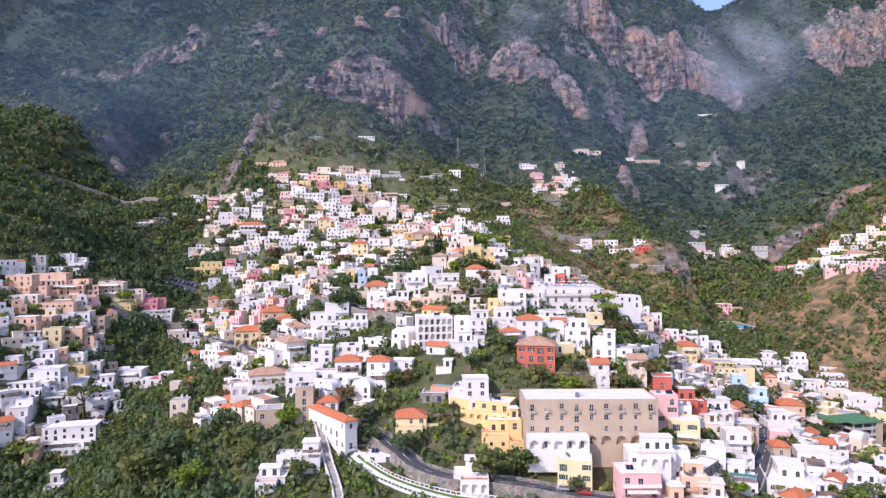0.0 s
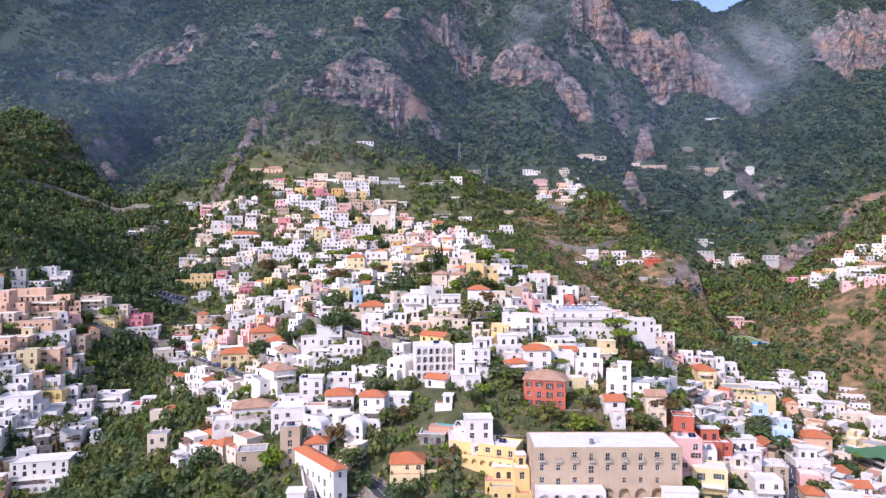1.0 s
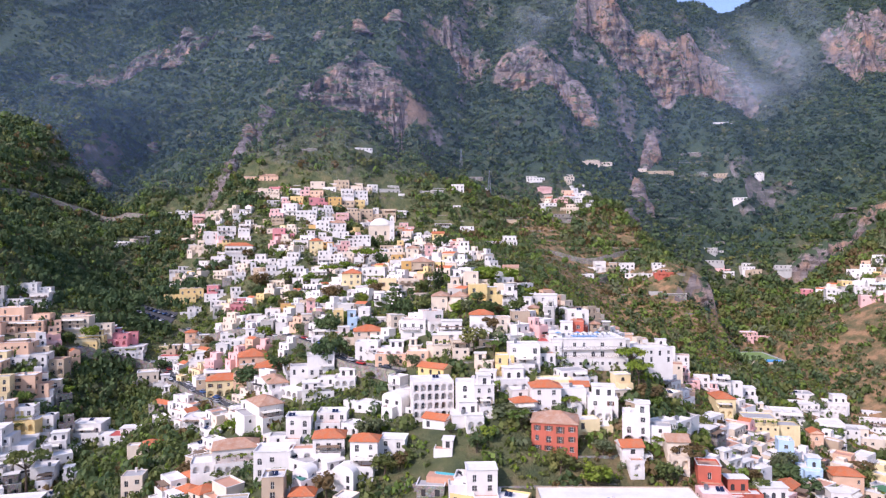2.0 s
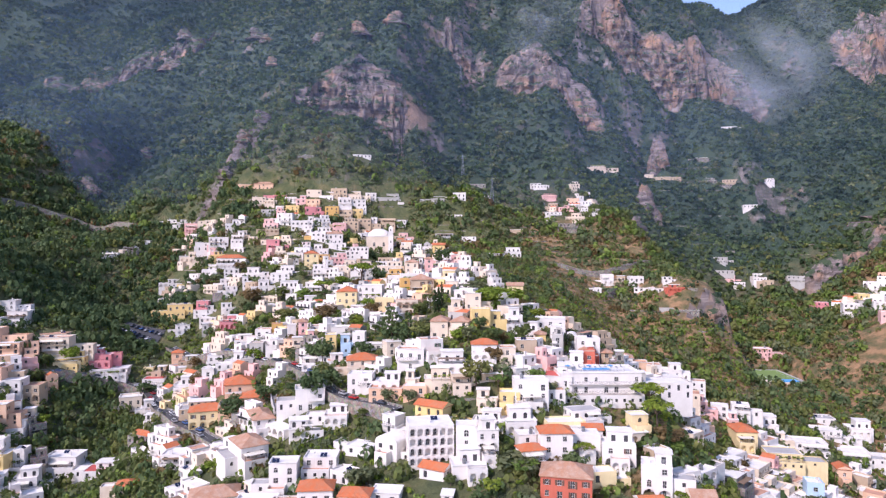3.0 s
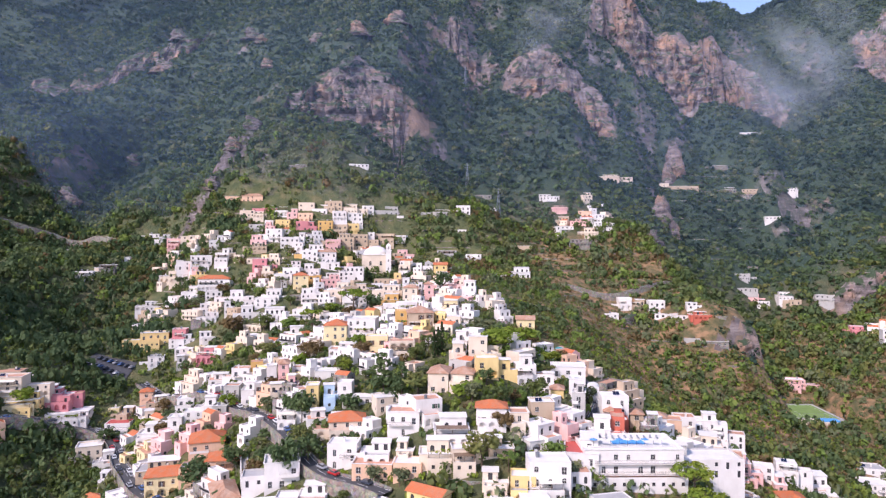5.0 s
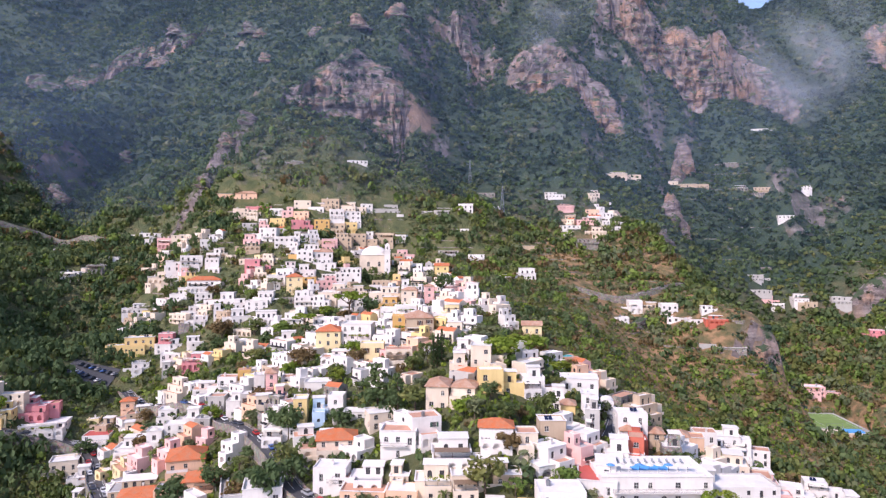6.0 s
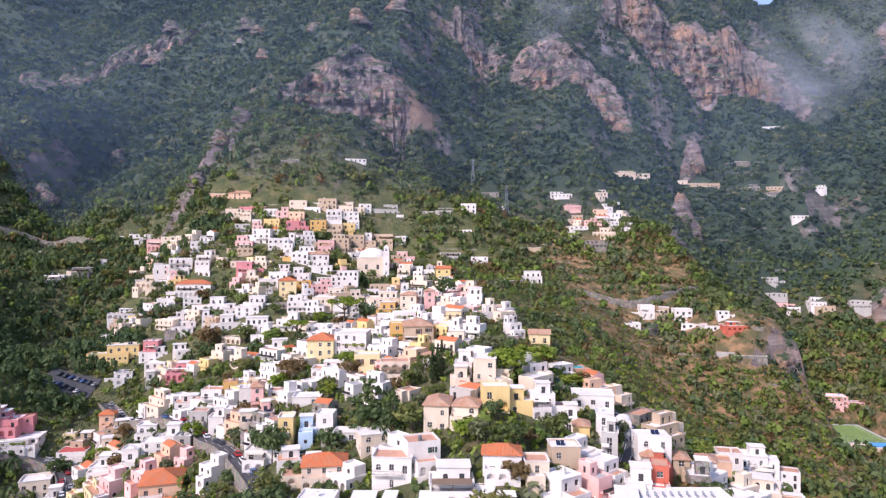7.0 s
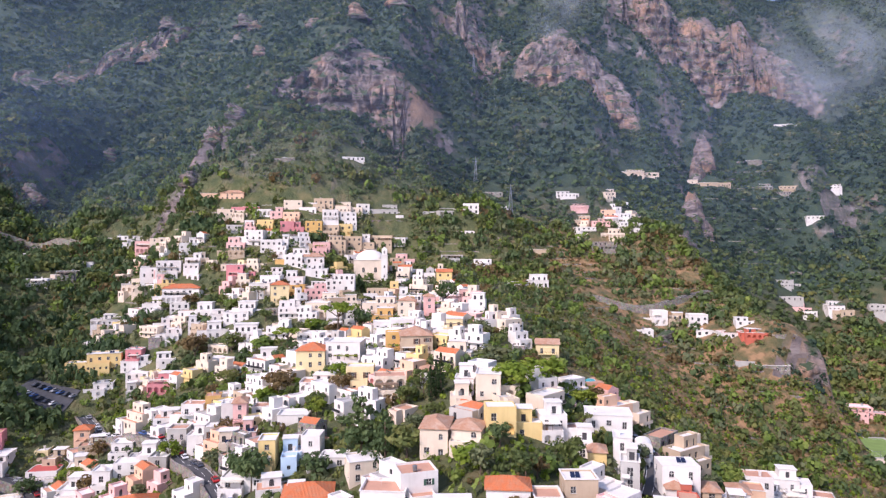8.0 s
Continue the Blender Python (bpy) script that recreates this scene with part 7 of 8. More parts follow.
# ---- the sports pitch on its platform in the ravine ----
def sports_pitch(x, y, z):
    ob = thing("sports_pitch", pose(x, y, z, 0, 0, -4), "small green sports pitch on a walled platform in the ravine", "sports pitch")
    s = Shape()
    s.box(-21, -19, -14, 21, 19, -0.01)
    part("platform", s.data("platform", [WALLS["grey"]]), ob)
    g = Shape()
    g.face([(-19, -17, 0.01), (19, -17, 0.01), (19, 17, 0.01), (-19, 17, 0.01)])
    part("turf", g.data("turf", [TURF]), ob)
    lines = Shape()
    for a, b, c, d in ((-17, -15, 17, -14.85), (-17, 14.85, 17, 15), (-17, -15, -16.85, 15), (16.85, -15, 17, 15), (-0.08, -15, 0.08, 15)):
        lines.face([(a, b, 0.02), (c, b, 0.02), (c, d, 0.02), (a, d, 0.02)])
    part("line_marking", lines.data("line_marking", [PAINT_LINE]), ob)
    f = Shape()
    for k in range(15):
        px = -21 + 3 * k
        for py in (-18.9, 18.9):
            f.tube((px, py, 0), (px, py, 3.6), 0.07, 0.07, 5)
    for zz in (0.1, 1.8, 3.5):
        for py in (-18.9, 18.9):
            f.tube((-21, py, zz), (21, py, zz), 0.05, 0.05, 4)
    part("fence", f.data("fence", [STEEL]), ob)
    a = Shape()
    wall_face(a, (-6, -26), (1, 0), 22, [(-14, -8, []), (-8, -4.2, [(1.5 + 4 * k, 4.7 + 4 * k, -7.6, -4.7, True, 2.5) for k in range(5)]), (-4.2, 0, [(1.5 + 4 * k, 4.7 + 4 * k, -3.6, -0.7, True, 2.5) for k in range(5)])])
    a.face([(-6, -26, 0), (16, -26, 0), (16, -19.01, 0), (-6, -19.01, 0)])
    a.face([(16, -26, -14), (16, -19.01, -14), (16, -19.01, 0), (16, -26, 0)])
    a.face([(-6, -19.01, -14), (-6, -26, -14), (-6, -26, 0), (-6, -19.01, 0)])
    part("arcade", a.data("arcade", [WALLS["cream"]]), ob)
    deck = Shape()
    deck.box(4, -25.5, 0.004, 15, -20, 0.9)
    part("blue_cover", deck.data("blue_cover", [BLUE_DECK]), ob)
    USED.extend([(x - 10, y, 17), (x + 10, y, 17), (x + 4, y - 22, 9)])


sports_pitch(232, 503, 66.5)


# ---- pools ----
def pool(x, y, z, w, d, yaw, deck="terrace"):
    ob = thing("swimming_pool", pose(x, y, z, 0, 0, yaw), "turquoise swimming pool set in a paved terrace", "swimming pool", "pools")
    s = Shape()
    s.box(-w / 2 - 2, -d / 2 - 2, -5, w / 2 + 2, d / 2 + 2, 0)
    part("terrace", s.data("terrace", [ROOFS[deck]]), ob)
    t = Shape()
    ring = [(w / 2 * math.copysign(abs(math.cos(a)) ** 0.6, math.cos(a)), d / 2 * math.copysign(abs(math.sin(a)) ** 0.6, math.sin(a))) for a in [2 * math.pi * k / 20 for k in range(20)]]
    t.prism(ring, 0.0, 0.06)
    part("water", t.data("water", [POOL]), ob)
    e = Shape()
    for (a, b), (c, d2) in zip(ring, ring[1:] + ring[:1]):
        e.face([(a, b, 0.07), (c, d2, 0.07), (c * 1.07, d2 * 1.09, 0.07), (a * 1.07, b * 1.09, 0.07)])
    part("coping", e.data("coping", [FRAME]), ob)
    USED.append((x, y, max(w, d) / 2 + 2))


# ---- lattice masts on the slope ----
def pylon(x, y, h):
    ob = thing("pylon", pose(x, y, place(x, y)), "grey steel lattice power mast on the wooded slope", "power mast", "power masts")
    s = Shape()
    levels = [0, 0.16, 0.32, 0.48, 0.64, 0.8, 0.92, 1.0]
    for a, b in zip(levels, levels[1:]):
        ra, rb = 0.075 * h * (1 - 0.92 * a), 0.075 * h * (1 - 0.92 * b)
        ca = [(ra * i, ra * j, a * h) for i, j in ((-1, -1), (1, -1), (1, 1), (-1, 1))]
        cb = [(rb * i, rb * j, b * h) for i, j in ((-1, -1), (1, -1), (1, 1), (-1, 1))]
        for k in range(4):
            m = (k + 1) % 4
            s.tube(ca[k], cb[k], 0.14, 0.14, 4)
            s.tube(ca[k], cb[m], 0.08, 0.08, 4)
            s.tube(ca[m], cb[k], 0.08, 0.08, 4)
            s.tube(cb[k], cb[m], 0.08, 0.08, 4)
    part("mast", s.data("mast", [STEEL]), ob)
    c = Shape()
    for zz, r in ((0.8, 0.13), (0.9, 0.10)):
        c.tube((-r * h, 0, zz * h), (r * h, 0, zz * h), 0.12, 0.12, 4)
    part("crossarm", c.data("crossarm", [STEEL]), ob)


pylon(53, 662, 27)
pylon(26, 700, 22)
pylon(29, 860, 24)


# ---- the multi-storey garage with its green roof ----
def garage(x, y, z):
    ob = thing("parking_garage", pose(x, y, z, 0, 0, 12), "open concrete parking garage with a flat green roof", "garage")
    for k in range(4):
        s = Shape()
        s.box(-8, -7, 3.0 * k - 0.2, 8, 7, 3.0 * k + 0.15)
        s.box(-8, -7, 3.0 * k + 0.15, 8, -6.8, 3.0 * k + 1.0)
        s.box(-8, -6.8, 3.0 * k + 0.15, -7.8, 7, 3.0 * k + 1.0)
        part("deck", s.data("deck", [WALLS["grey"]]), ob)
    for px in (-7.6, -2.5, 2.5, 7.6):
        for py in (-6.5, 0, 6.5):
            c = Shape()
            c.box(px - 0.25, py - 0.25, -8, px + 0.25, py + 0.25, 11.9)
            part("column", c.data("column", [WALLS["grey"]]), ob)
    w = Shape()
    w.box(4.5, -7.02, -8, 8.02, 7, 11.9)
    part("stair_tower", w.data("stair_tower", [WALLS["tan"]]), ob)
    g = Shape()
    g.box(-8.6, -7.6, 12.0, 8.6, 7.6, 12.25)
    g.box(-8.6, -7.6, 12.25, 8.6, -7.4, 12.6)
    g.box(-14.5, -4, 12.0, -8.61, 10, 12.25)
    part("roof", g.data("roof", [plain("green_roof_sheet", (0.09, 0.22, 0.10), 0.6, 0, 0.8, 0.5)]), ob)
    USED.append((x, y, 11))


garage(197, 288, 36.5)


# ---- the white drive with balustrades above the lower road ----
def balustrade(points, label, height_up=0.9):
    line = smooth_line(points, 1.5)
    s = Shape()
    for a, b in zip(line, line[1:]):
        d = (b - a).normalized()
        n = Vector((d.y, -d.x, 0)) * 0.14
        za, zb = place(a.x, a.y) + 0.6, place(b.x, b.y) + 0.6
        for lo, hi in ((-4.5, 0.15), (height_up, height_up + 0.16)):
            q = [tuple((a - n).xy) + (za,), tuple((b - n).xy) + (zb,), tuple((b + n).xy) + (zb,), tuple((a + n).xy) + (za,)]
            low = [(x, y, z + lo) for x, y, z in q]
            top = [(x, y, z + hi) for x, y, z in q]
            s.face(top)
            s.face([low[0], low[1], top[1], top[0]])
            s.face([low[2], low[3], top[3], top[2]])
        m = (a + b) / 2
        s.box(m.x - 0.16, m.y - 0.16, (za + zb) / 2 + 0.1, m.x + 0.16, m.y + 0.16, (za + zb) / 2 + height_up)
    return tagged(new("balustrade", s.data("balustrade", [WALLS["white"]])), label, "balustrade", "balustrades")


drive = Shape()
edge = smooth_line([(-30, 209), (-24, 202), (-15, 194), (-6, 188.5), (5, 184), (18, 182)], 2.0)
for a, b in zip(edge, edge[1:]):
    d = (b - a).normalized()
    n = Vector((d.y, -d.x, 0))
    q = [a + n * 0.2, b + n * 0.2, b + n * 3.6, a + n * 3.6]
    drive.face([(v.x, v.y, place(v.x, v.y) + 0.55) for v in q])
    USED.append((a.x + n.x * 2, a.y + n.y * 2, 2.2))
tagged(new("pavement", drive.data("pavement", [WALLS["white"]])), "white paved drive curving down beside the road", "drive", kind="structure")
verge = Shape()
for a, b in zip(edge[2:], edge[3:]):
    d = (b - a).normalized()
    n = Vector((d.y, -d.x, 0))
    for k0, k1 in ((0.3, 1.3), (2.6, 3.5)):
        q = [a + n * k0, b + n * k0, b + n * k1, a + n * k1]
        verge.face([(v.x, v.y, place(v.x, v.y) + 0.62) for v in q])
tagged(new("lawn", verge.data("lawn", [LAWN])), "narrow clipped lawn strips along the white drive", "lawn", kind="structure")
balustrade([(-30, 209), (-24, 202), (-15, 194), (-6, 188.5), (5, 184), (18, 182)], "white balustrade along a curving drive")
balustrade([(-33, 205), (-27, 199), (-17, 191), (-8, 185.5), (4, 181), (17, 179)], "white balustrade along a curving drive")

# ---- steps down to the sea ----
def stairway(points, width, label):
    line = smooth_line(points, 0.9)
    ob = thing("stairway", pose(0, 0, 0), label, "stairs", "stairways")
    s = Shape()
    for a, b in zip(line, line[1:]):
        z = place(a.x, a.y) + 0.7
        s.box(a.x - width / 2, min(a.y, b.y) - 0.05, z - 3, a.x + width / 2, max(a.y, b.y) + 0.05, z)
        USED.append((a.x, a.y, width / 2))
    part("steps", s.data("steps", [PAVING]), ob)
    for side in (-1, 1):
        w = Shape()
        for a, b in zip(line, line[1:]):
            z = place(a.x, a.y) + 0.7
            x = a.x + side * (width / 2 + 0.15)
            w.box(x - 0.14, min(a.y, b.y) - 0.05, z - 3, x + 0.14, max(a.y, b.y) + 0.05, z + 0.9)
        part("side_wall", w.data("side_wall", [WALLS["white"]]), ob)


stairway([(-46, 232), (-44, 226), (-38, 209), (-32, 193), (-29, 184)], 2.4, "long paved stairway between white side walls")
stairway([(-70, 330), (-66, 318), (-62, 306)], 2.2, "short paved stairway between white side walls")


# ---- roof pool of the large white hotel ----
def roof_terrace(x, y, z, yaw):
    ob = thing("roof_terrace", pose(x, y, z, 0, 0, yaw), "hotel roof terrace with a blue pool, loungers and parasols", "terrace")
    d = Shape()
    d.box(-13, -6.5, -0.6, 13, 6.5, 0.0)
    part("deck", d.data("deck", [ROOFS["white"]]), ob)
    p = Shape()
    p.box(-5, -3.2, 0.004, 5, 0.8, 0.12)
    part("pool_water", p.data("pool_water", [BLUE_DECK]), ob)
    rnd = random.Random(4)
    for k in range(9):
        px, py = -11.5 + 2.6 * k, -4.8
        u = Shape()
        u.tube((px, py, 0), (px, py, 2.2), 0.05, 0.05, 5)
        for j in range(8):
            a0, a1 = math.pi * j / 4, math.pi * (j + 1) / 4
            u.face([(px + 1.2 * math.cos(a0), py + 1.2 * math.sin(a0), 2.0), (px + 1.2 * math.cos(a1), py + 1.2 * math.sin(a1), 2.0), (px, py, 2.45)], 1)
        part("parasol", u.data("parasol", [IRON, CANVAS["cream" if k % 3 else "blue"]]), ob)
    for k in range(12):
        px, py = -11.5 + 2.0 * k, 2.6 + rnd.uniform(-0.2, 0.2)
        u = Shape()
        u.box(px - 0.32, py - 0.9, 0.25, px + 0.32, py + 0.5, 0.36)
        u.face([(px - 0.32, py + 0.5, 0.36), (px + 0.32, py + 0.5, 0.36), (px + 0.32, py + 1.0, 0.85), (px - 0.32, py + 1.0, 0.85)])
        for qx in (-0.28, 0.24):
            u.box(px + qx, py - 0.85, 0, px + qx + 0.05, py - 0.8, 0.25)
            u.box(px + qx, py + 0.4, 0, px + qx + 0.05, py + 0.45, 0.25)
        part("lounger", u.data("lounger", [SHUTTER["grey"]]), ob)
    r = Shape()
    for zz in (0.5, 1.0):
        r.tube((-13, -6.4, zz), (13, -6.4, zz), 0.04, 0.04, 4)
    for k in range(14):
        r.tube((-13 + 2 * k, -6.4, 0), (-13 + 2 * k, -6.4, 1.0), 0.04, 0.04, 4)
    part("railing", r.data("railing", [FRAME]), ob)


# ---- thin cloud before the cliffs, and veils that paint haze ----
MIST = mist_material("thin_cloud", 0.36, (0.60, 0.64, 0.70), 0.0)
WISP = mist_material("faint_cloud", 0.2, (0.58, 0.63, 0.72), 0.0)
# blue tint stands in for haze in the air, no cloud
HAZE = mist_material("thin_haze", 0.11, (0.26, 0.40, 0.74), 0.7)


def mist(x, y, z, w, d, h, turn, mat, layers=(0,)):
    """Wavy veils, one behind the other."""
    ob = thing("cloud", pose(x, y, z, 0, 0, turn), "thin translucent veil for cloud wisps and added mountain haze", "cloud", "cloud wisps")
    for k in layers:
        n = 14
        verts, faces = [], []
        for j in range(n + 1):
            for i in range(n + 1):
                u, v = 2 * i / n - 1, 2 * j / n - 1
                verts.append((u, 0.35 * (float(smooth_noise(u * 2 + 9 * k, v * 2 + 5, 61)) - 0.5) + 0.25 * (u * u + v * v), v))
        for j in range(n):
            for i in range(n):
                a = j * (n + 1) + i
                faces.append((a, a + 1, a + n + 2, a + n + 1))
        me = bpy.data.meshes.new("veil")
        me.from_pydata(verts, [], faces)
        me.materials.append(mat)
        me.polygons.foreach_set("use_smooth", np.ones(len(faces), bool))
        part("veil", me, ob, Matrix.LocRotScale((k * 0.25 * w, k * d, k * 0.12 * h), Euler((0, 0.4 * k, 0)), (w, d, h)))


mist(480, 930, 400, 130, 40, 105, 20, MIST, (0, 1))
mist(560, 980, 470, 130, 40, 90, 20, MIST)
mist(112, 830, 425, 34, 16, 55, 0, WISP)
mist(150, 880, 470, 60, 20, 40, 0, WISP)
# two wide veils added to paint distance haze over the mountains
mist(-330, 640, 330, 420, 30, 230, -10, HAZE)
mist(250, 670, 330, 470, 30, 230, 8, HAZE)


# ---- single trees of the gardens ----
tree(-48.5, 458.0, 17.6, "umbrella_pine", "bright", 0, 1.2)
tree(-70.9, 449.8, 12.3, "umbrella_pine", "bright", 1, 1.1)
tree(-37.5, 461.2, 15.4, "tree", "evergreen", 2, 0.9)
tree(-61.4, 400.1, 11.1, "tree", "autumn", 3, 1.5)
tree(-119.9, 462.8, 14.1, "tree", "autumn", 0, 1.3)
tree(3.2, 356.8, 13.5, "cypress", "cypress", 1, 1)
tree(0.1, 354.3, 11.4, "cypress", "cypress", 2, 1.2)
tree(1.7, 355.6, 12.1, "cypress", "cypress", 3, 1)
tree(-19.5, 340.9, 16.0, "cedar", "evergreen", 0, 1.2)
tree(-11.6, 332.5, 14.1, "cedar", "evergreen", 1, 0.7)
tree(-5.5, 330.3, 10.9, "tree", "garden", 2, 1.2)
tree(25.2, 353.3, 11.4, "tree", "bright", 3, 1.5)
tree(36.9, 368.0, 11.4, "tree", "bright", 0, 1.6)
tree(20.4, 375.0, 8.4, "tree", "olive", 1, 2.0)
tree(50.4, 369.4, 7.8, "tree", "bright", 2, 1.6)
tree(45.6, 527.4, 7.9, "umbrella_pine", "bright", 3, 1.5)
tree(19.7, 325.7, 6.5, "tree", "evergreen", 0, 1.3)
tree(14.0, 314.3, 7.8, "tree", "olive", 1, 1.1)
tree(37.8, 322.6, 10.8, "tree", "garden", 2, 0.9)
tree(24.9, 312.2, 7.7, "tree", "garden", 3, 1.3)
tree(-93.6, 379.1, 9.1, "tree", "bright", 0, 1.0)
tree(-135.5, 407.6, 7.4, "tree", "autumn", 1, 1.2)
tree(-50.0, 335.6, 14.2, "tree", "evergreen", 2, 0.9)
tree(-55.2, 341.4, 11.1, "tree", "evergreen", 3, 1)
tree(-69.2, 355.8, 8.1, "tree", "olive", 0, 1.1)
tree(-7.5, 356.5, 7.7, "tree", "garden", 1, 1.3)
tree(-40.6, 376.2, 6.8, "tree", "garden", 2, 1.3)
tree(-21.3, 463.6, 6.0, "tree", "garden", 3, 1)
tree(3.4, 480.9, 14.2, "tree", "evergreen", 0, 0.9)
tree(-38.9, 368.8, 7.2, "tree", "bright", 1, 1.2)
tree(-60.9, 391.2, 6.2, "tree", "evergreen", 2, 1.3)
tree(-90.3, 424.4, 9.2, "tree", "garden", 3, 1.4)
tree(-117.7, 454.3, 8.7, "tree", "evergreen", 0, 1.4)
tree(-101.5, 462.2, 10.5, "tree", "garden", 1, 1.3)
tree(-91.7, 484.3, 8.0, "tree", "garden", 2, 1.2)
tree(-168.0, 539.1, 7.5, "tree", "evergreen", 3, 1)
tree(-230.1, 566.8, 12.1, "tree", "garden", 0, 1.4)
tree(-44.2, 309.6, 10.8, "tree", "garden", 1, 1.1)
tree(-56.3, 313.6, 8.4, "tree", "evergreen", 2, 1.4)
tree(-16.4, 287.7, 6.8, "tree", "olive", 3, 1.2)
tree(-9.0, 284.5, 5.8, "tree", "olive", 0, 1.3)
tree(75.6, 268.0, 10.5, "umbrella_pine", "bright", 1, 1.3)
tree(119.4, 335.2, 8.5, "tree", "garden", 2, 1.3)
tree(-73.3, 328.2, 9.9, "tree", "evergreen", 3, 1.2)
tree(-87.0, 332.7, 9.6, "tree", "evergreen", 0, 1.3)
tree(-158.7, 399.4, 9.2, "tree", "evergreen", 1, 1.3)
tree(-139.3, 382.9, 6.4, "tree", "garden", 2, 1.4)
tree(-200.3, 398.0, 10.7, "tree", "bright", 3, 1.2)
tree(15.6, 284.6, 10.6, "tree", "garden", 0, 1.2)
tree(70.3, 288.7, 4.9, "tree", "evergreen", 1, 1.2)
tree(87.8, 305.9, 5.3, "tree", "evergreen", 2, 1.2)
tree(-164.4, 289.8, 17.6, "umbrella_pine", "garden", 3, 1)
tree(-180.3, 283.5, 12.0, "cypress", "cypress", 0, 1.1)
tree(-173.4, 286.0, 10.4, "cypress", "cypress", 1, 1.2)
tree(74.9, 255.4, 11.9, "cypress", "cypress", 2, 1)
tree(76.2, 278.0, 10.7, "umbrella_pine", "bright", 3, 1.3)
tree(-26.1, 215.3, 8.9, "tree", "garden", 0, 1.3)
tree(-22.3, 207.4, 7.6, "tree", "evergreen", 1, 1.2)
tree(-52.8, 220.7, 10.2, "tree", "bright", 2, 1.1)
tree(-42.7, 194.4, 7.7, "tree", "garden", 3, 1.3)
tree(-10.6, 201.4, 8.8, "tree", "evergreen", 0, 1.2)
tree(41.7, 183.8, 7.1, "tree", "olive", 1, 0.9)
tree(-46.5, 297.6, 16.7, "tree", "evergreen", 2, 0.8)
tree(-40.5, 302.9, 10.5, "tree", "evergreen", 3, 1)
tree(-87.3, 328.2, 11.0, "tree", "evergreen", 0, 1.3)
tree(-67.7, 297.3, 7.9, "tree", "evergreen", 1, 1.2)
tree(-101.3, 212.8, 17.2, "tree", "garden", 2, 1.1)
tree(-98.0, 222.9, 15.8, "tree", "evergreen", 3, 1.1)
tree(-134.4, 258.1, 11.9, "tree", "garden", 0, 1.3)
tree(-80.7, 204.5, 10.5, "tree", "bright", 1, 1.4)
tree(93.6, 189.3, 6.0, "tree", "bright", 2, 1.1)
tree(133.5, 274.8, 8.7, "tree", "evergreen", 3, 1.5)
tree(136.9, 266.6, 9.0, "tree", "evergreen", 0, 1.4)
tree(16.8, 188.7, 11.2, "tree", "garden", 1, 1.4)
tree(25.8, 191.2, 11.4, "tree", "garden", 2, 1.2)
tree(69.3, 223.3, 8.9, "tree", "garden", 3, 1)
tree(48.5, 222.3, 7.7, "tree", "bright", 0, 1.4)
tree(-115.7, 269.1, 7.9, "tree", "garden", 1, 1.4)
tree(-80.9, 238.3, 9.4, "tree", "evergreen", 2, 1.3)
tree(-67.3, 209.2, 8.2, "tree", "garden", 3, 1.4)
tree(-64.2, 218.4, 8.6, "tree", "evergreen", 0, 1.3)
tree(-15.2, 230.5, 8.0, "tree", "garden", 1, 1.3)
tree(16.9, 236.4, 5.8, "tree", "bright", 2, 1.4)
tree(105.7, 240.4, 6.0, "tree", "garden", 3, 1.4)
tree(165.6, 269.0, 8.0, "tree", "evergreen", 0, 1.5)
tree(216.8, 298.0, 7.4, "tree", "evergreen", 1, 1.3)
tree(52.9, 232.4, 5.8, "tree", "olive", 2, 1.5)


# ---- the close-packed smaller houses between the larger ones ----
TOWN = [
    [(-70, 215), (110, 190), (185, 215), (190, 300), (150, 345), (100, 335), (75, 365), (45, 420), (20, 480), (5, 570), (-40, 588), (-100, 604), (-150, 596), (-215, 585), (-195, 500), (-140, 480), (-150, 420), (-130, 330), (-95, 300), (-95, 250)],
    [(-300, 240), (-165, 262), (-153, 292), (-172, 330), (-196, 372), (-203, 398), (-255, 396), (-300, 330)],
    [(110, 190), (250, 190), (270, 330), (190, 350)],
    [(335, 540), (450, 540), (460, 610), (340, 610)],
    [(98, 630), (146, 630), (160, 680), (120, 692), (98, 676)],
]
# gardens, groves and camera sightlines to road and church, free of houses: x, y, radius
HOUSE_FREE = [(-28, 352, 9), (-16, 339, 12), (-6, 341, 10), (14, 320, 9), (26, 318, 9), (37, 326, 8), (22, 374, 10), (40, 392, 12), (53, 395, 12), (-60, 396, 9), (-99, 449, 8), (-127, 475, 9), (-206, 531, 14), (-92, 516, 8)]
HOUSE_FREE += [(-61, 325, 8), (-36, 286, 9), (17, 315, 8), (22, 293, 7), (-59, 297, 7), (125, 338, 10), (-15, 228, 9), (-7, 232, 9), (-20, 239, 8), (26, 226, 9), (47, 226, 10), (66, 226, 8)]
HOUSE_FREE += [(62, 344, 7), (63, 334, 8), (60, 324, 8), (57, 316, 7), (60, 308, 6)]
HOUSE_FREE += [(23, 198, 8), (32, 198, 8), (-122, 258, 24), (-97, 220, 24), (-85, 232, 14), (-61, 206, 10), (-43, 200, 8), (137, 282, 9), (176, 282, 8), (-47, 545, 14), (-52, 532, 8), (-110, 290, 14), (0, 212, 6), (10, 205, 8)]
fill = random.Random(7)
tint = ["white"] * 13 + ["cream"] * 5 + ["pink", "peach", "peach", "tan", "yellow", "grey", "lemon", "stone"]
caps = ["flat"] * 12 + ["grey", "grey", "terrace", "terrace", "hip", "gable", "vault"]
plots, lots = [], list(HOUSE_FREE)
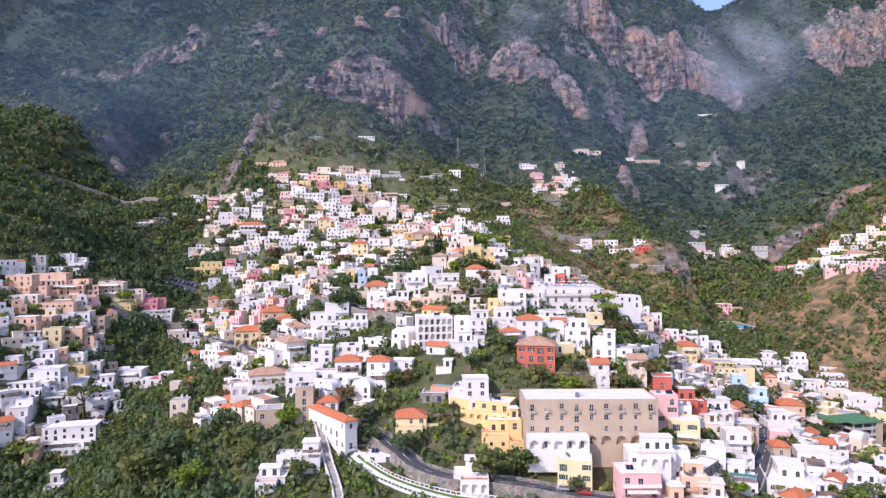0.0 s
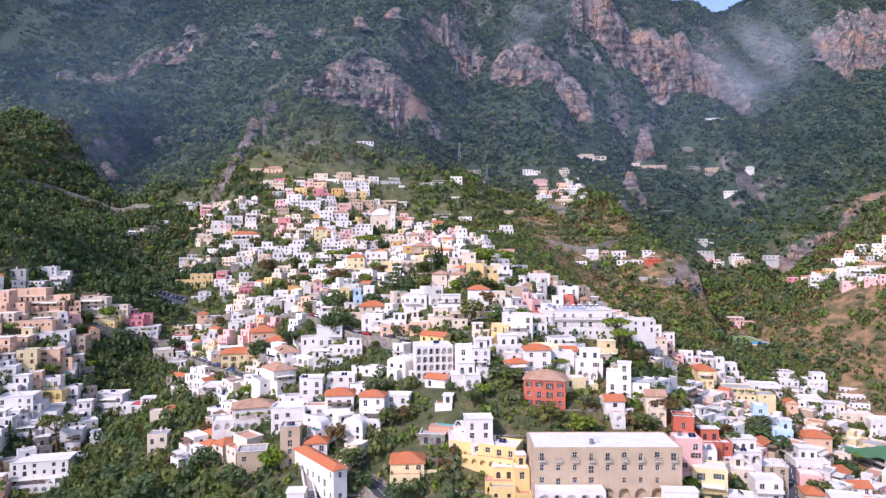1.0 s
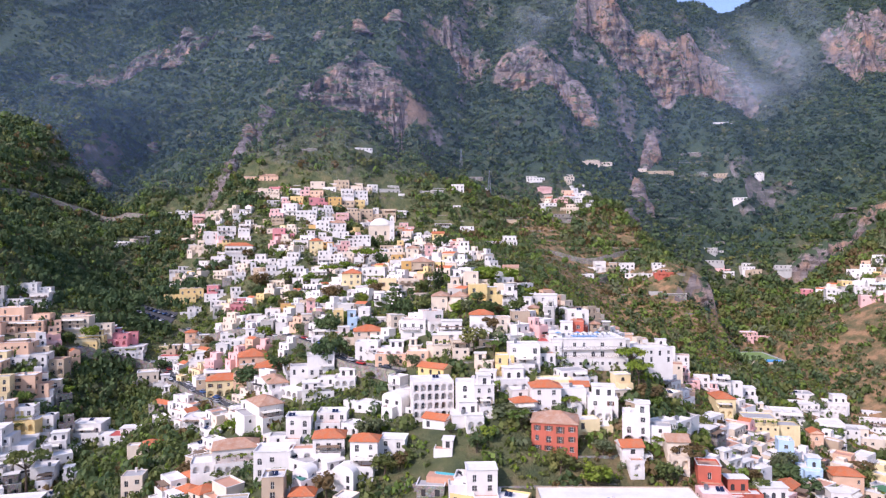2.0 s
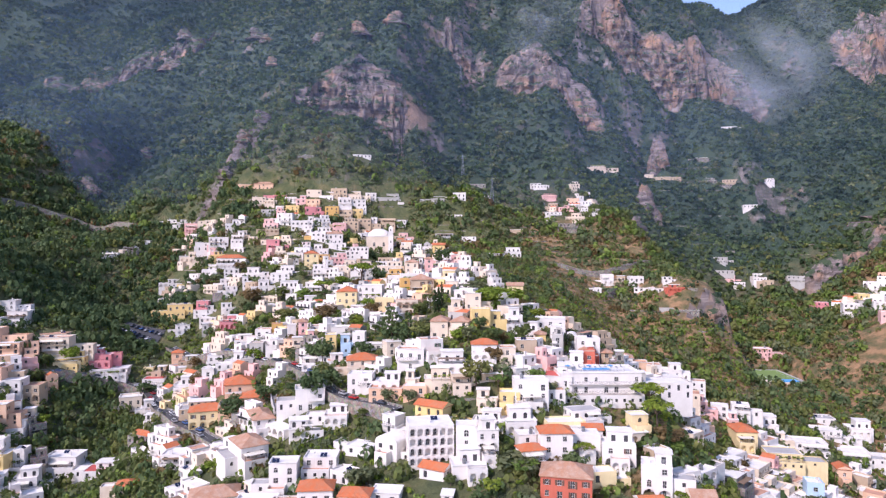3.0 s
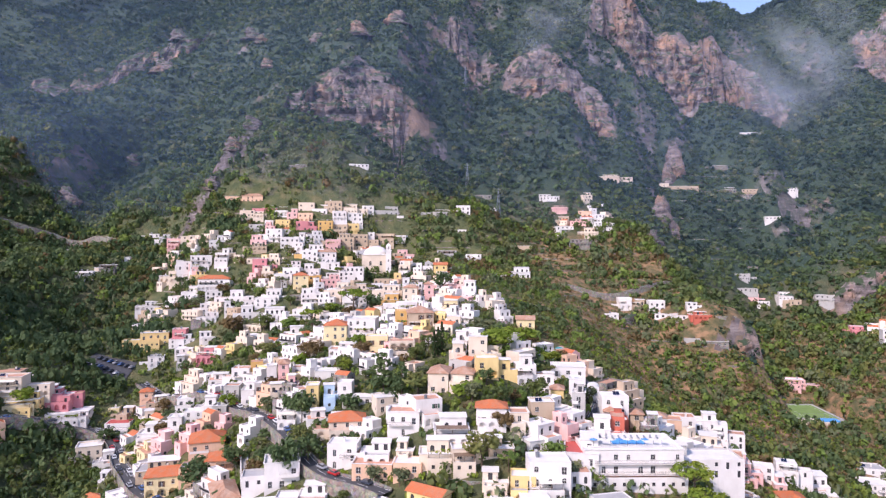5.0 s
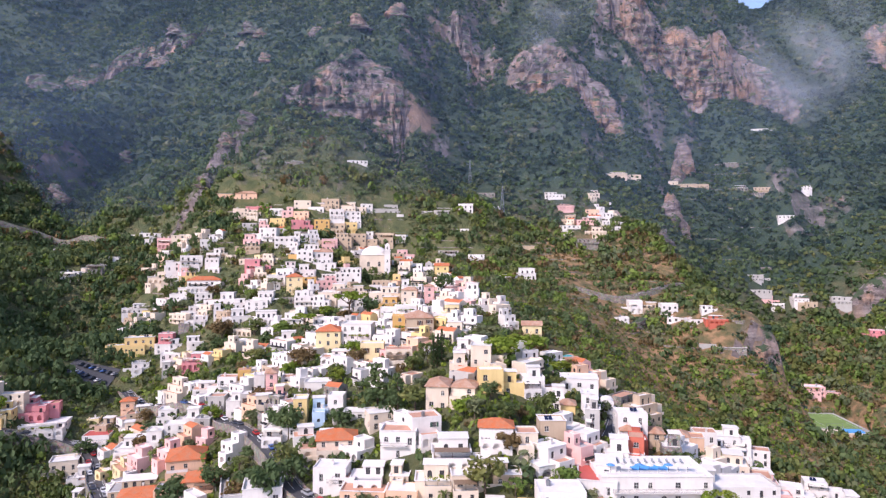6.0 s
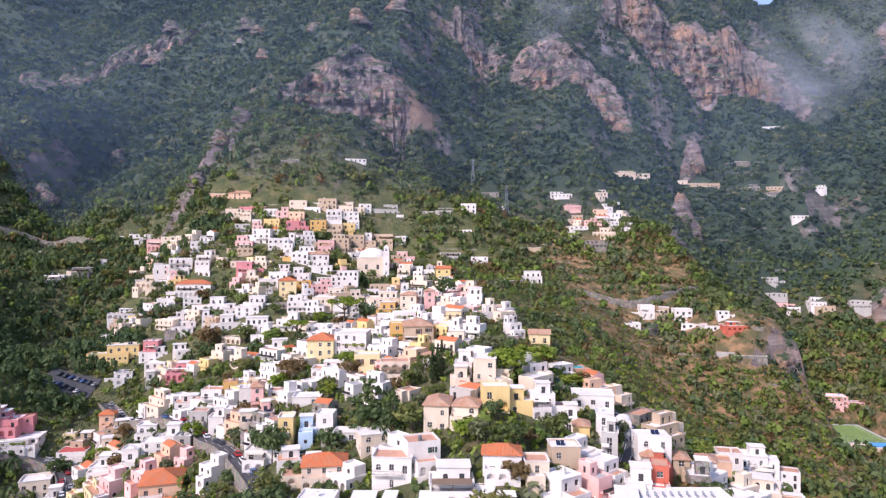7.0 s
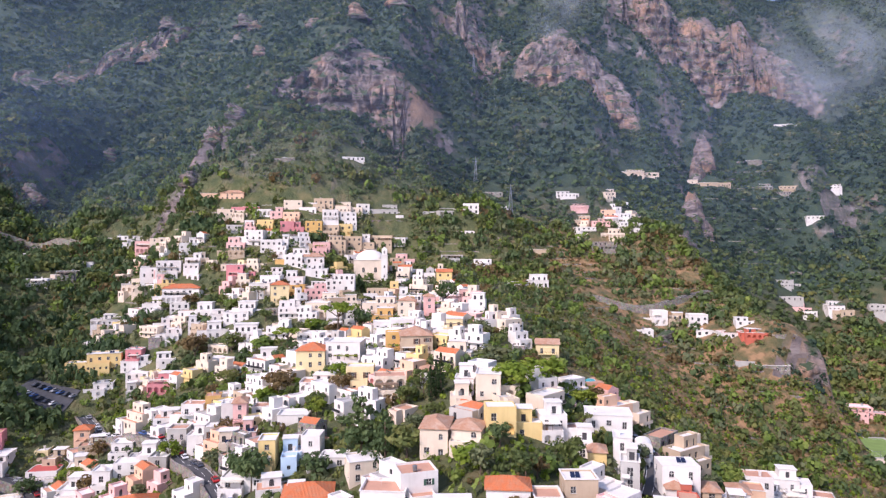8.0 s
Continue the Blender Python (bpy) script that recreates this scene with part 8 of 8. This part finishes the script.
for zone in TOWN:
    gx = [p[0] for p in zone]
    gy = [p[1] for p in zone]
    for tries in range(int((max(gx) - min(gx)) * (max(gy) - min(gy)) / 17)):
        hx, hy = fill.uniform(min(gx), max(gx)), fill.uniform(min(gy), max(gy))
        if not in_polygon(hx, hy, zone):
            continue
        w, d = fill.choice((fill.uniform(5, 8), fill.uniform(8, 13))), fill.uniform(5, 7.5)
        if not any((hx - a) ** 2 + (hy - b) ** 2 < c * c for a, b, c in lots) and free(hx, hy, 0.20 * (w + d) + 0.4) and off_road(hx, hy, 0.3 * w):
            lots.append((hx, hy, (3.0 if zone is TOWN[1] else 4.3) + 0.28 * w))
            if fill.random() < 0.62:
                plots.append((hy, hx, w, d))
plots.sort()


def contour_yaw(x, y):
    """The turn that sets a front across the fall of the ground."""
    gx, gy = place(x + 6, y) - place(x - 6, y), place(x, y + 6) - place(x, y - 6)
    return max(-38.0, min(38.0, math.degrees(math.atan2(-gx, max(gy, 0.5))))) + fill.uniform(-9, 9)


for hy, hx, w, d in plots[:220]:
    h = fill.choice((2.9, 3.0, 5.6, 5.8))
    house(hx, hy, place(hx, hy - d / 2) + h, w, d, h, contour_yaw(hx, hy), fill.choice(tint), fill.choice(caps), fill.choice((0, 0, 0, 1, 1)), fill.choice(("", "", "green", "brown")), fill.choice((0, 0, 1, 2)), name="outbuilding", small=True)

PACKED_MATS = [WALLS[k] for k in sorted(WALLS)] + [ROOFS[k] for k in sorted(ROOFS)] + [GLASS, TILE, IRON]
PACKED_SLOT = {m.name: k for k, m in enumerate(PACKED_MATS)}


def row_house(x, y, z, w, d, floors, yaw, wall, roof):
    """A small house of the dense rows: storeys with real openings, a parapet and roof, an upper room or a terrace."""
    s = Shape()
    fh, a, b = 2.9, w / 2, d / 2
    ws, rs, gs = PACKED_SLOT[WALLS[wall].name], PACKED_SLOT[ROOFS[roof].name], PACKED_SLOT[GLASS.name]

    def block(cx, cy, bw, bd, z0, levels, foot, roof_slot, arched):
        p, q = bw / 2, bd / 2
        for o, way, length, k in (((cx - p, cy - q), (1, 0), bw, 0), ((cx + p, cy - q), (0, 1), bd, 1), ((cx + p, cy + q), (-1, 0), bw, 2), ((cx - p, cy + q), (0, -1), bd, 3)):
            n = max(1, int(length / 2.9))
            bands = [(z0 - foot, z0, [])]
            for f in range(levels):
                ops = []
                for i in range(n):
                    c = (i + 0.5) * length / n
                    if k == 0 and arched and f == 0:
                        ops.append((c - 1.05, c + 1.05, z0 + 0.1, z0 + 2.3, True, 1.3))
                    elif k != 2 and fill.random() < (0.75 if k == 0 else 0.3):
                        low = fill.choice((0.12, 0.85, 0.85))
                        half = fill.choice((0.45, 0.55, 0.65))
                        ops.append((c - half, c + half, z0 + f * fh + low, z0 + f * fh + 2.25, fill.random() < 0.2, 0.24))
                bands.append((z0 + f * fh, z0 + (f + 1) * fh, ops))
            top = z0 + levels * fh
            bands.append((top, top + 0.6, []))
            wall_face(s, o, way, length, bands, ws, gs)
        t = 0.25
        ro = [(cx - p, cy - q), (cx + p, cy - q), (cx + p, cy + q), (cx - p, cy + q)]
        ri = [(cx - p + t, cy - q + t), (cx + p - t, cy - q + t), (cx + p - t, cy + q - t), (cx - p + t, cy + q - t)]
        for i in range(4):
            j = (i + 1) % 4
            s.face([(*ro[i], top + 0.6), (*ro[j], top + 0.6), (*ri[j], top + 0.6), (*ri[i], top + 0.6)], ws)
            s.face([(*ri[i], top + 0.6), (*ri[j], top + 0.6), (*ri[j], top), (*ri[i], top)], ws)
        s.face([(*c, top) for c in ri], roof_slot)
        return top

    top = block(0, 0, w, d, 0, floors, 6, rs, fill.random() < 0.3)
    kind = fill.random()
    if kind < 0.45:
        uw = w * fill.uniform(0.45, 0.7)
        block((w - uw) / 2 * fill.choice((-0.9, 0.9)), d * 0.18, uw, d * 0.55, top + 0.01, 1, 0, PACKED_SLOT["lime_roof"], False)
    elif kind < 0.6:
        r = pitched_roof(w - 0.6, d - 0.6, 0.2 * d + 0.2, 0.1, True)
        for f, m in zip(r.f, r.m):
            s.face([(r.v[i][0], r.v[i][1], r.v[i][2] + top + 0.5) for i in f], ws if m else PACKED_SLOT[TILE.name])
    if fill.random() < 0.6:
        tw = w * fill.uniform(0.6, 1.0)
        block((w - tw) / 2 * fill.choice((-1, 0, 1)), -b - 1.4, tw, 2.796, 0, 1, 6, PACKED_SLOT[fill.choice(("terracotta_paving", "lime_roof"))], fill.random() < 0.5)
    elif floors > 1:
        s.box(-a * 0.85, -b - 1.2, fh - 0.14, a * 0.85, -b - 0.003, fh, ws)
        s.box(-a * 0.85, -b - 1.2, fh + 0.003, a * 0.85, -b - 1.1, fh + 0.9, ws if fill.random() < 0.5 else PACKED_SLOT[IRON.name])
    USED.append((x, y, 0.24 * (w + d) + 0.5))
    kind_word = "row house" if floors > 1 else "low cottage"
    ob = thing(kind_word.replace(" ", "_"), pose(x, y, z, 0, 0, yaw), f"{COLOUR_WORD[wall]} {kind_word} with {ROOF_WORD[{'white': 'flat'}.get(roof, roof)]}" + (", two storeys" if floors > 1 else ", one storey"), kind_word, kind_word + "s of the hillside town")
    shell, cover = Shape(), Shape()
    for f, m in zip(s.f, s.m):
        (shell if m in (ws, gs) else cover).face([s.v[i] for i in f], 1 if m == gs else 0 if m == ws else m)
    part("wall", shell.data("wall", [WALLS[wall], GLASS]), ob)
    part("roof", cover.data("roof", PACKED_MATS), ob)


for hy, hx, w, d in plots[220:]:
    row_house(hx, hy, place(hx, hy - d / 2), w, d, fill.choice((1, 1, 2, 2, 2)), contour_yaw(hx, hy), fill.choice(tint), fill.choice(("white", "white", "white", "grey", "terrace")))


# ---- pools, and the smaller trees of the gardens between the houses ----
pool(58, 404, place(58, 400) + 0.6, 9, 6, 10)
pool(5, 228, place(5, 226) + 1.2, 9, 4, -12)
pool(-36, 357, place(-36, 354) + 0.8, 7, 4, 10)
roof_terrace(60.8, 291.9, 111.2 + 0.7, 1)
grove = random.Random(3)
for k in range(1500):
    zone = TOWN[grove.choice((0, 0, 0, 1, 2))]
    gx = grove.uniform(min(p[0] for p in zone), max(p[0] for p in zone))
    gy = grove.uniform(min(p[1] for p in zone), max(p[1] for p in zone))
    if in_polygon(gx, gy, zone) and free(gx, gy, 1.1):
        tree(gx, gy, grove.uniform(3.2, 8.5), grove.choice(("tree", "tree", "tree", "shrub", "umbrella_pine")), grove.choice(("garden", "garden", "fresh", "evergreen", "bright", "olive", "autumn")), grove.randint(0, 3), grove.uniform(1.0, 1.5))


# ---- woods and scrub of the slopes: one mass of crowns too many to count ----
def crown_shell(rng, lumps, count, size):
    """Leaf clumps over the outer skin of a heap of rounded boughs."""
    heap = [(0.0, 0.0, 0.45, 0.5)]
    for k in range(lumps):
        a, r = rng.random() * 6.283, 0.35 + 0.25 * rng.random()
        heap.append((r * math.cos(a), r * math.sin(a), 0.30 + 0.40 * rng.random(), 0.26 + 0.16 * rng.random()))
    out = []
    while len(out) < count:
        cx, cy, cz, r = heap[rng.integers(0, len(heap))]
        v = rng.normal(size=3)
        v /= np.linalg.norm(v)
        p = np.array((cx, cy, cz)) + v * r
        if p[2] < 0.12 or any((p[0] - a) ** 2 + (p[1] - b) ** 2 + (p[2] - c) ** 2 < (0.93 * q) ** 2 for a, b, c, q in heap):
            continue
        n = v + rng.normal(size=3) * 0.22 + np.array((0, 0, 0.15))
        n /= np.linalg.norm(n)
        u = np.cross(n, rng.normal(size=3))
        u /= np.linalg.norm(u)
        w = np.cross(n, u)
        a, b = size * (0.7 + 0.6 * rng.random()), size * (0.6 + 0.5 * rng.random())
        p = p + n * size * 0.2 * rng.normal()
        out.append((p - u * a, p - w * b - n * size * 0.2, p + u * a, p + w * b - n * size * 0.2))
    return np.array(out)


def woods(name, label, leaf, spots, seed, lumps=5, per=27, leafy=0.26):
    """spots: rows of x, y, z, radius, height. Every crown is a spray of leaf clumps over a rough core."""
    rng = np.random.default_rng(seed)
    kinds = [crown_shell(rng, lumps, per, leafy) for k in range(8)]
    pick = rng.integers(0, 8, len(spots))
    turn = rng.random(len(spots)) * 6.283
    blocks = []
    for k in range(8):
        s = spots[pick == k]
        t = turn[pick == k]
        q = kinds[k]
        cs, sn = np.cos(t)[:, None, None], np.sin(t)[:, None, None]
        x = q[None, :, :, 0] * cs - q[None, :, :, 1] * sn
        y = q[None, :, :, 0] * sn + q[None, :, :, 1] * cs
        z = np.broadcast_to(q[None, :, :, 2], x.shape)
        r, h = s[:, 3][:, None, None], s[:, 4][:, None, None]
        blocks.append(np.stack([s[:, 0][:, None, None] + x * r, s[:, 1][:, None, None] + y * r, s[:, 2][:, None, None] + z * h], -1).reshape(-1, 4, 3))
    ob = new(name, quads_mesh(name, np.concatenate(blocks), LEAF[leaf]))
    return tagged(ob, label, "trees", kind="stuff")


def scatter(x0, x1, y0, y1, gap, seed, keep):
    """Jittered spots cut to the camera's field of view, that are not built over and pass keep(x, y, slope)."""
    rng = np.random.default_rng(seed)
    xs, ys = np.meshgrid(np.arange(x0, x1, gap), np.arange(y0, y1, gap))
    x = (xs + rng.uniform(-0.5, 0.5, xs.shape) * gap).ravel()
    y = (ys + rng.uniform(-0.5, 0.5, ys.shape) * gap).ravel()
    ok = np.abs(x) < 0.735 * y + 8
    x, y = x[ok], y[ok]
    e = 4.0
    z = height(x, y)
    slope = np.hypot(height(x + e, y) - height(x - e, y), height(x, y + e) - height(x, y - e)) / (2 * e)
    ok = keep(x, y, slope, rng.random(len(x)))
    return x[ok], y[ok], z[ok], rng.random(ok.sum())


taken = np.zeros((900, 1100), bool)          # a one-metre plan, x from -450, y from 150
for ux, uy, ur in USED:
    i0, i1 = int(ux + 450 - ur), int(ux + 450 + ur) + 1
    j0, j1 = int(uy - 150 - ur), int(uy - 150 + ur) + 1
    if i0 > 0 and j0 > 0 and i1 < 900 and j1 < 1100:
        taken[i0:i1, j0:j1] = True


def open_ground(x, y):
    i, j = np.clip((x + 450).astype(int), 0, 899), np.clip((y - 150).astype(int), 0, 1099)
    return ~(taken[i, j] & (np.abs(x) < 449) & (y > 151) & (y < 1249))


def near_keep(x, y, slope, r):
    bare = fbm(x / 30, y / 30, 3, 41)
    terraced = step(55, 85, x) * (1 - step(196, 212, x)) * step(375, 405, y) * (1 - step(590, 640, y))
    ledge = np.sin(height(x, y) * 2 * math.pi / 6.0 + 3 * fbm(x / 40, y / 40, 2, 45))
    upper = step(490, 540, y)
    rows = (0.44 - 0.11 * ledge + 0.16 * (fbm(x / 13, y / 13, 2, 48) - 0.5)) * terraced
    gorge = (x > 186) & (x < 226) & (y > 446) & (y < 560) & (r < 0.85)
    return open_ground(x, y) & ~gorge & (slope < 2.4 + 0.8 * upper - 0.9 * r) & (bare > np.maximum((0.20 + 0.15 * r) * (1 - upper) + 0.12 * r * upper, rows))


def far_keep(x, y, slope, r):
    bare = fbm(x / 60, y / 60, 4, 43)
    return open_ground(x, y) & (slope < 3.2 - 1.6 * r) & (bare > 0.10 + 0.10 * r)


def shares(rows, seed, *parts):
    """Deals the rows out to several kinds of plant, in drifts."""
    rng = np.random.default_rng(seed)
    v = 0.55 * fbm(rows[:, 0] / 24, rows[:, 1] / 24, 3, seed) + 0.45 * rng.random(len(rows))
    cut = np.quantile(v, np.cumsum((0,) + parts[:-1]).tolist() + [1.0])
    return [rows[(v >= a) & (v < b)] for a, b in zip(cut, cut[1:])]


x, y, z, r = scatter(-480, 480, 180, 660, 4.3, 3, near_keep)
size = (1.1 + 3.2 * r ** 2.0) * (1 + 0.45 * step(480, 600, y) + 0.25 * step(90, 150, x) * step(300, 360, y))
slopes = shares(np.stack([x, y, z - 0.3, size, size * 1.25], 1), 33, 0.24, 0.16, 0.34, 0.20, 0.06)
woods("dark_wood", "dark evergreen trees on the lower slopes", "evergreen", slopes[0], 11)
woods("olive_grove", "grey-green olive trees on the terraces", "olive", slopes[1], 12)
woods("woodland", "mixed green scrub and trees covering the lower slopes", "garden", slopes[2], 14)
woods("broadleaf_wood", "bright green leafy trees on the lower slopes", "fresh", slopes[3], 16)
woods("dry_scrub", "russet and brown dry scrub on the terraces", "autumn", slopes[4], 18)


def garden_keep(x, y, slope, r):
    return open_ground(x, y) & (slope < 1.6) & (fbm(x / 11, y / 11, 2, 47) > 0.26 + 0.22 * r) & (y < 480)


def terrace_keep(x, y, slope, r):
    return open_ground(x, y) & (slope < 2.0) & (fbm(x / 9, y / 9, 2, 49) > 0.30 + 0.20 * r) & (x > 45 + 0.08 * (y - 400)) & ~((x > 186) & (x < 226) & (y > 446) & (y < 560))


x, y, z, r = scatter(45, 250, 400, 650, 3.1, 29, terrace_keep)
size = 0.8 + 1.2 * r
brush = shares(np.stack([x, y, z - 0.2, size, size * 1.1], 1), 39, 0.4, 0.35, 0.25)
woods("terrace_brush", "low green brush on the dry terraces", "garden", brush[0], 31, 3, 12, 0.38)
woods("terrace_olives", "grey-green bushes on the dry terraces", "olive", brush[1], 32, 3, 12, 0.38)
woods("terrace_grass", "russet dry brush on the terraces", "autumn", brush[2], 34, 3, 12, 0.38)
x, y, z, r = scatter(-260, 60, 555, 700, 2.8, 31, lambda x, y, slope, r: open_ground(x, y) & (slope < 2.8) & (fbm(x / 9, y / 9, 2, 50) > 0.22 + 0.2 * r))
size = 0.8 + 1.4 * r
brush = shares(np.stack([x, y, z - 0.2, size, size * 1.1], 1), 40, 0.4, 0.4, 0.2)
woods("upper_brush", "green brush on the slope round the upper town", "garden", brush[0], 35, 3, 12, 0.38)
woods("upper_scrub", "dark green scrub on the slope round the upper town", "evergreen", brush[1], 36, 3, 12, 0.38)
woods("upper_olives", "grey-green bushes on the slope round the upper town", "olive", brush[2], 38, 3, 12, 0.38)
x, y, z, r = scatter(-330, 270, 182, 480, 2.6, 9, garden_keep)
size = 0.7 + 1.1 * r
woods("garden_shrubs", "low bright green shrubs and vines filling the garden terraces", "bright", np.stack([x, y, z - 0.2, size, size * 1.2], 1)[::2], 17, 3, 11, 0.40)
woods("undergrowth", "mixed green shrubs filling the garden terraces", "garden", np.delete(np.stack([x, y, z - 0.2, size, size * 1.3], 1), np.s_[::2], 0), 19, 3, 11, 0.40)


def ravine_keep(x, y, slope, r):
    return open_ground(x, y) & (slope < 1.8) & (x < -175 + 0.1 * (y - 400)) & (y > 380) & (r < 0.8)


x, y, z, r = scatter(-420, -150, 380, 655, 6.5, 15, ravine_keep)
size = 3.0 + 2.6 * r
woods("ravine_wood", "tall dark trees filling the ravine", "fern", np.stack([x, y, z - 0.3, size, size * 1.6], 1), 23, 5, 32, 0.25)


def gully_keep(x, y, slope, r):
    edge = np.interp(y, (190, 260, 300, 340, 400), (-60, -88, -98, -118, -150))
    return open_ground(x, y) & (slope < 1.9) & (x < edge) & (r < 0.75)


x, y, z, r = scatter(-215, -60, 190, 400, 6.2, 21, gully_keep)
size = 2.2 + 2.8 * r
gully = shares(np.stack([x, y, z - 0.3, size, size * 1.5], 1), 37, 0.55, 0.45)
woods("gully_wood", "rounded dark green trees in the gully below the houses", "evergreen", gully[0], 27, 5, 44, 0.2)
woods("gully_trees", "rounded leafy green trees in the gully below the houses", "garden", gully[1], 28, 5, 44, 0.2)
x, y, z, r = scatter(-900, 900, 655, 1240, 5.0, 5, far_keep)
size = 2.6 + 3.2 * r ** 2.0
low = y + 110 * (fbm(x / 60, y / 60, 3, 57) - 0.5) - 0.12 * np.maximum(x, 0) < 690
valley = shares(np.stack([x, y, z - 0.8, size, size * 1.05], 1)[low], 36, 0.4, 0.35, 0.25)
woods("valley_wood", "dark green trees on the slopes above the town", "evergreen", valley[0], 41, 5, 14, 0.40)
woods("valley_trees", "green trees on the slopes above the town", "fern", valley[1], 42, 5, 14, 0.40)
woods("valley_scrub", "lighter green scrub on the slopes above the town", "garden", valley[2], 43, 5, 14, 0.40)
x, y, z, size = x[~low], y[~low], z[~low], size[~low]
slopes = shares(np.stack([x, y, z - 0.8, size, size * 1.05], 1), 35, 0.60, 0.33, 0.07)
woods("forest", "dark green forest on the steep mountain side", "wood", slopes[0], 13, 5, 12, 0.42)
woods("mixed_forest", "green forest on the steep mountain side", "fern", slopes[1], 15, 5, 12, 0.42)
woods("pale_scrub", "pale olive scrub on the mountain side", "olive", slopes[2], 20, 5, 14, 0.40)
x, y, z, r = scatter(-1250, 1250, 1240, 1640, 12.0, 45, far_keep)
size = 6.5 + 3.5 * r
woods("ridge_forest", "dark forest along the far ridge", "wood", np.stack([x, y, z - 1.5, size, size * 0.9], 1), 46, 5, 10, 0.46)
spots = np.array(LEDGES)
size = 1.2 + 2.4 * hash2(spots[:, 0], spots[:, 2], 3)
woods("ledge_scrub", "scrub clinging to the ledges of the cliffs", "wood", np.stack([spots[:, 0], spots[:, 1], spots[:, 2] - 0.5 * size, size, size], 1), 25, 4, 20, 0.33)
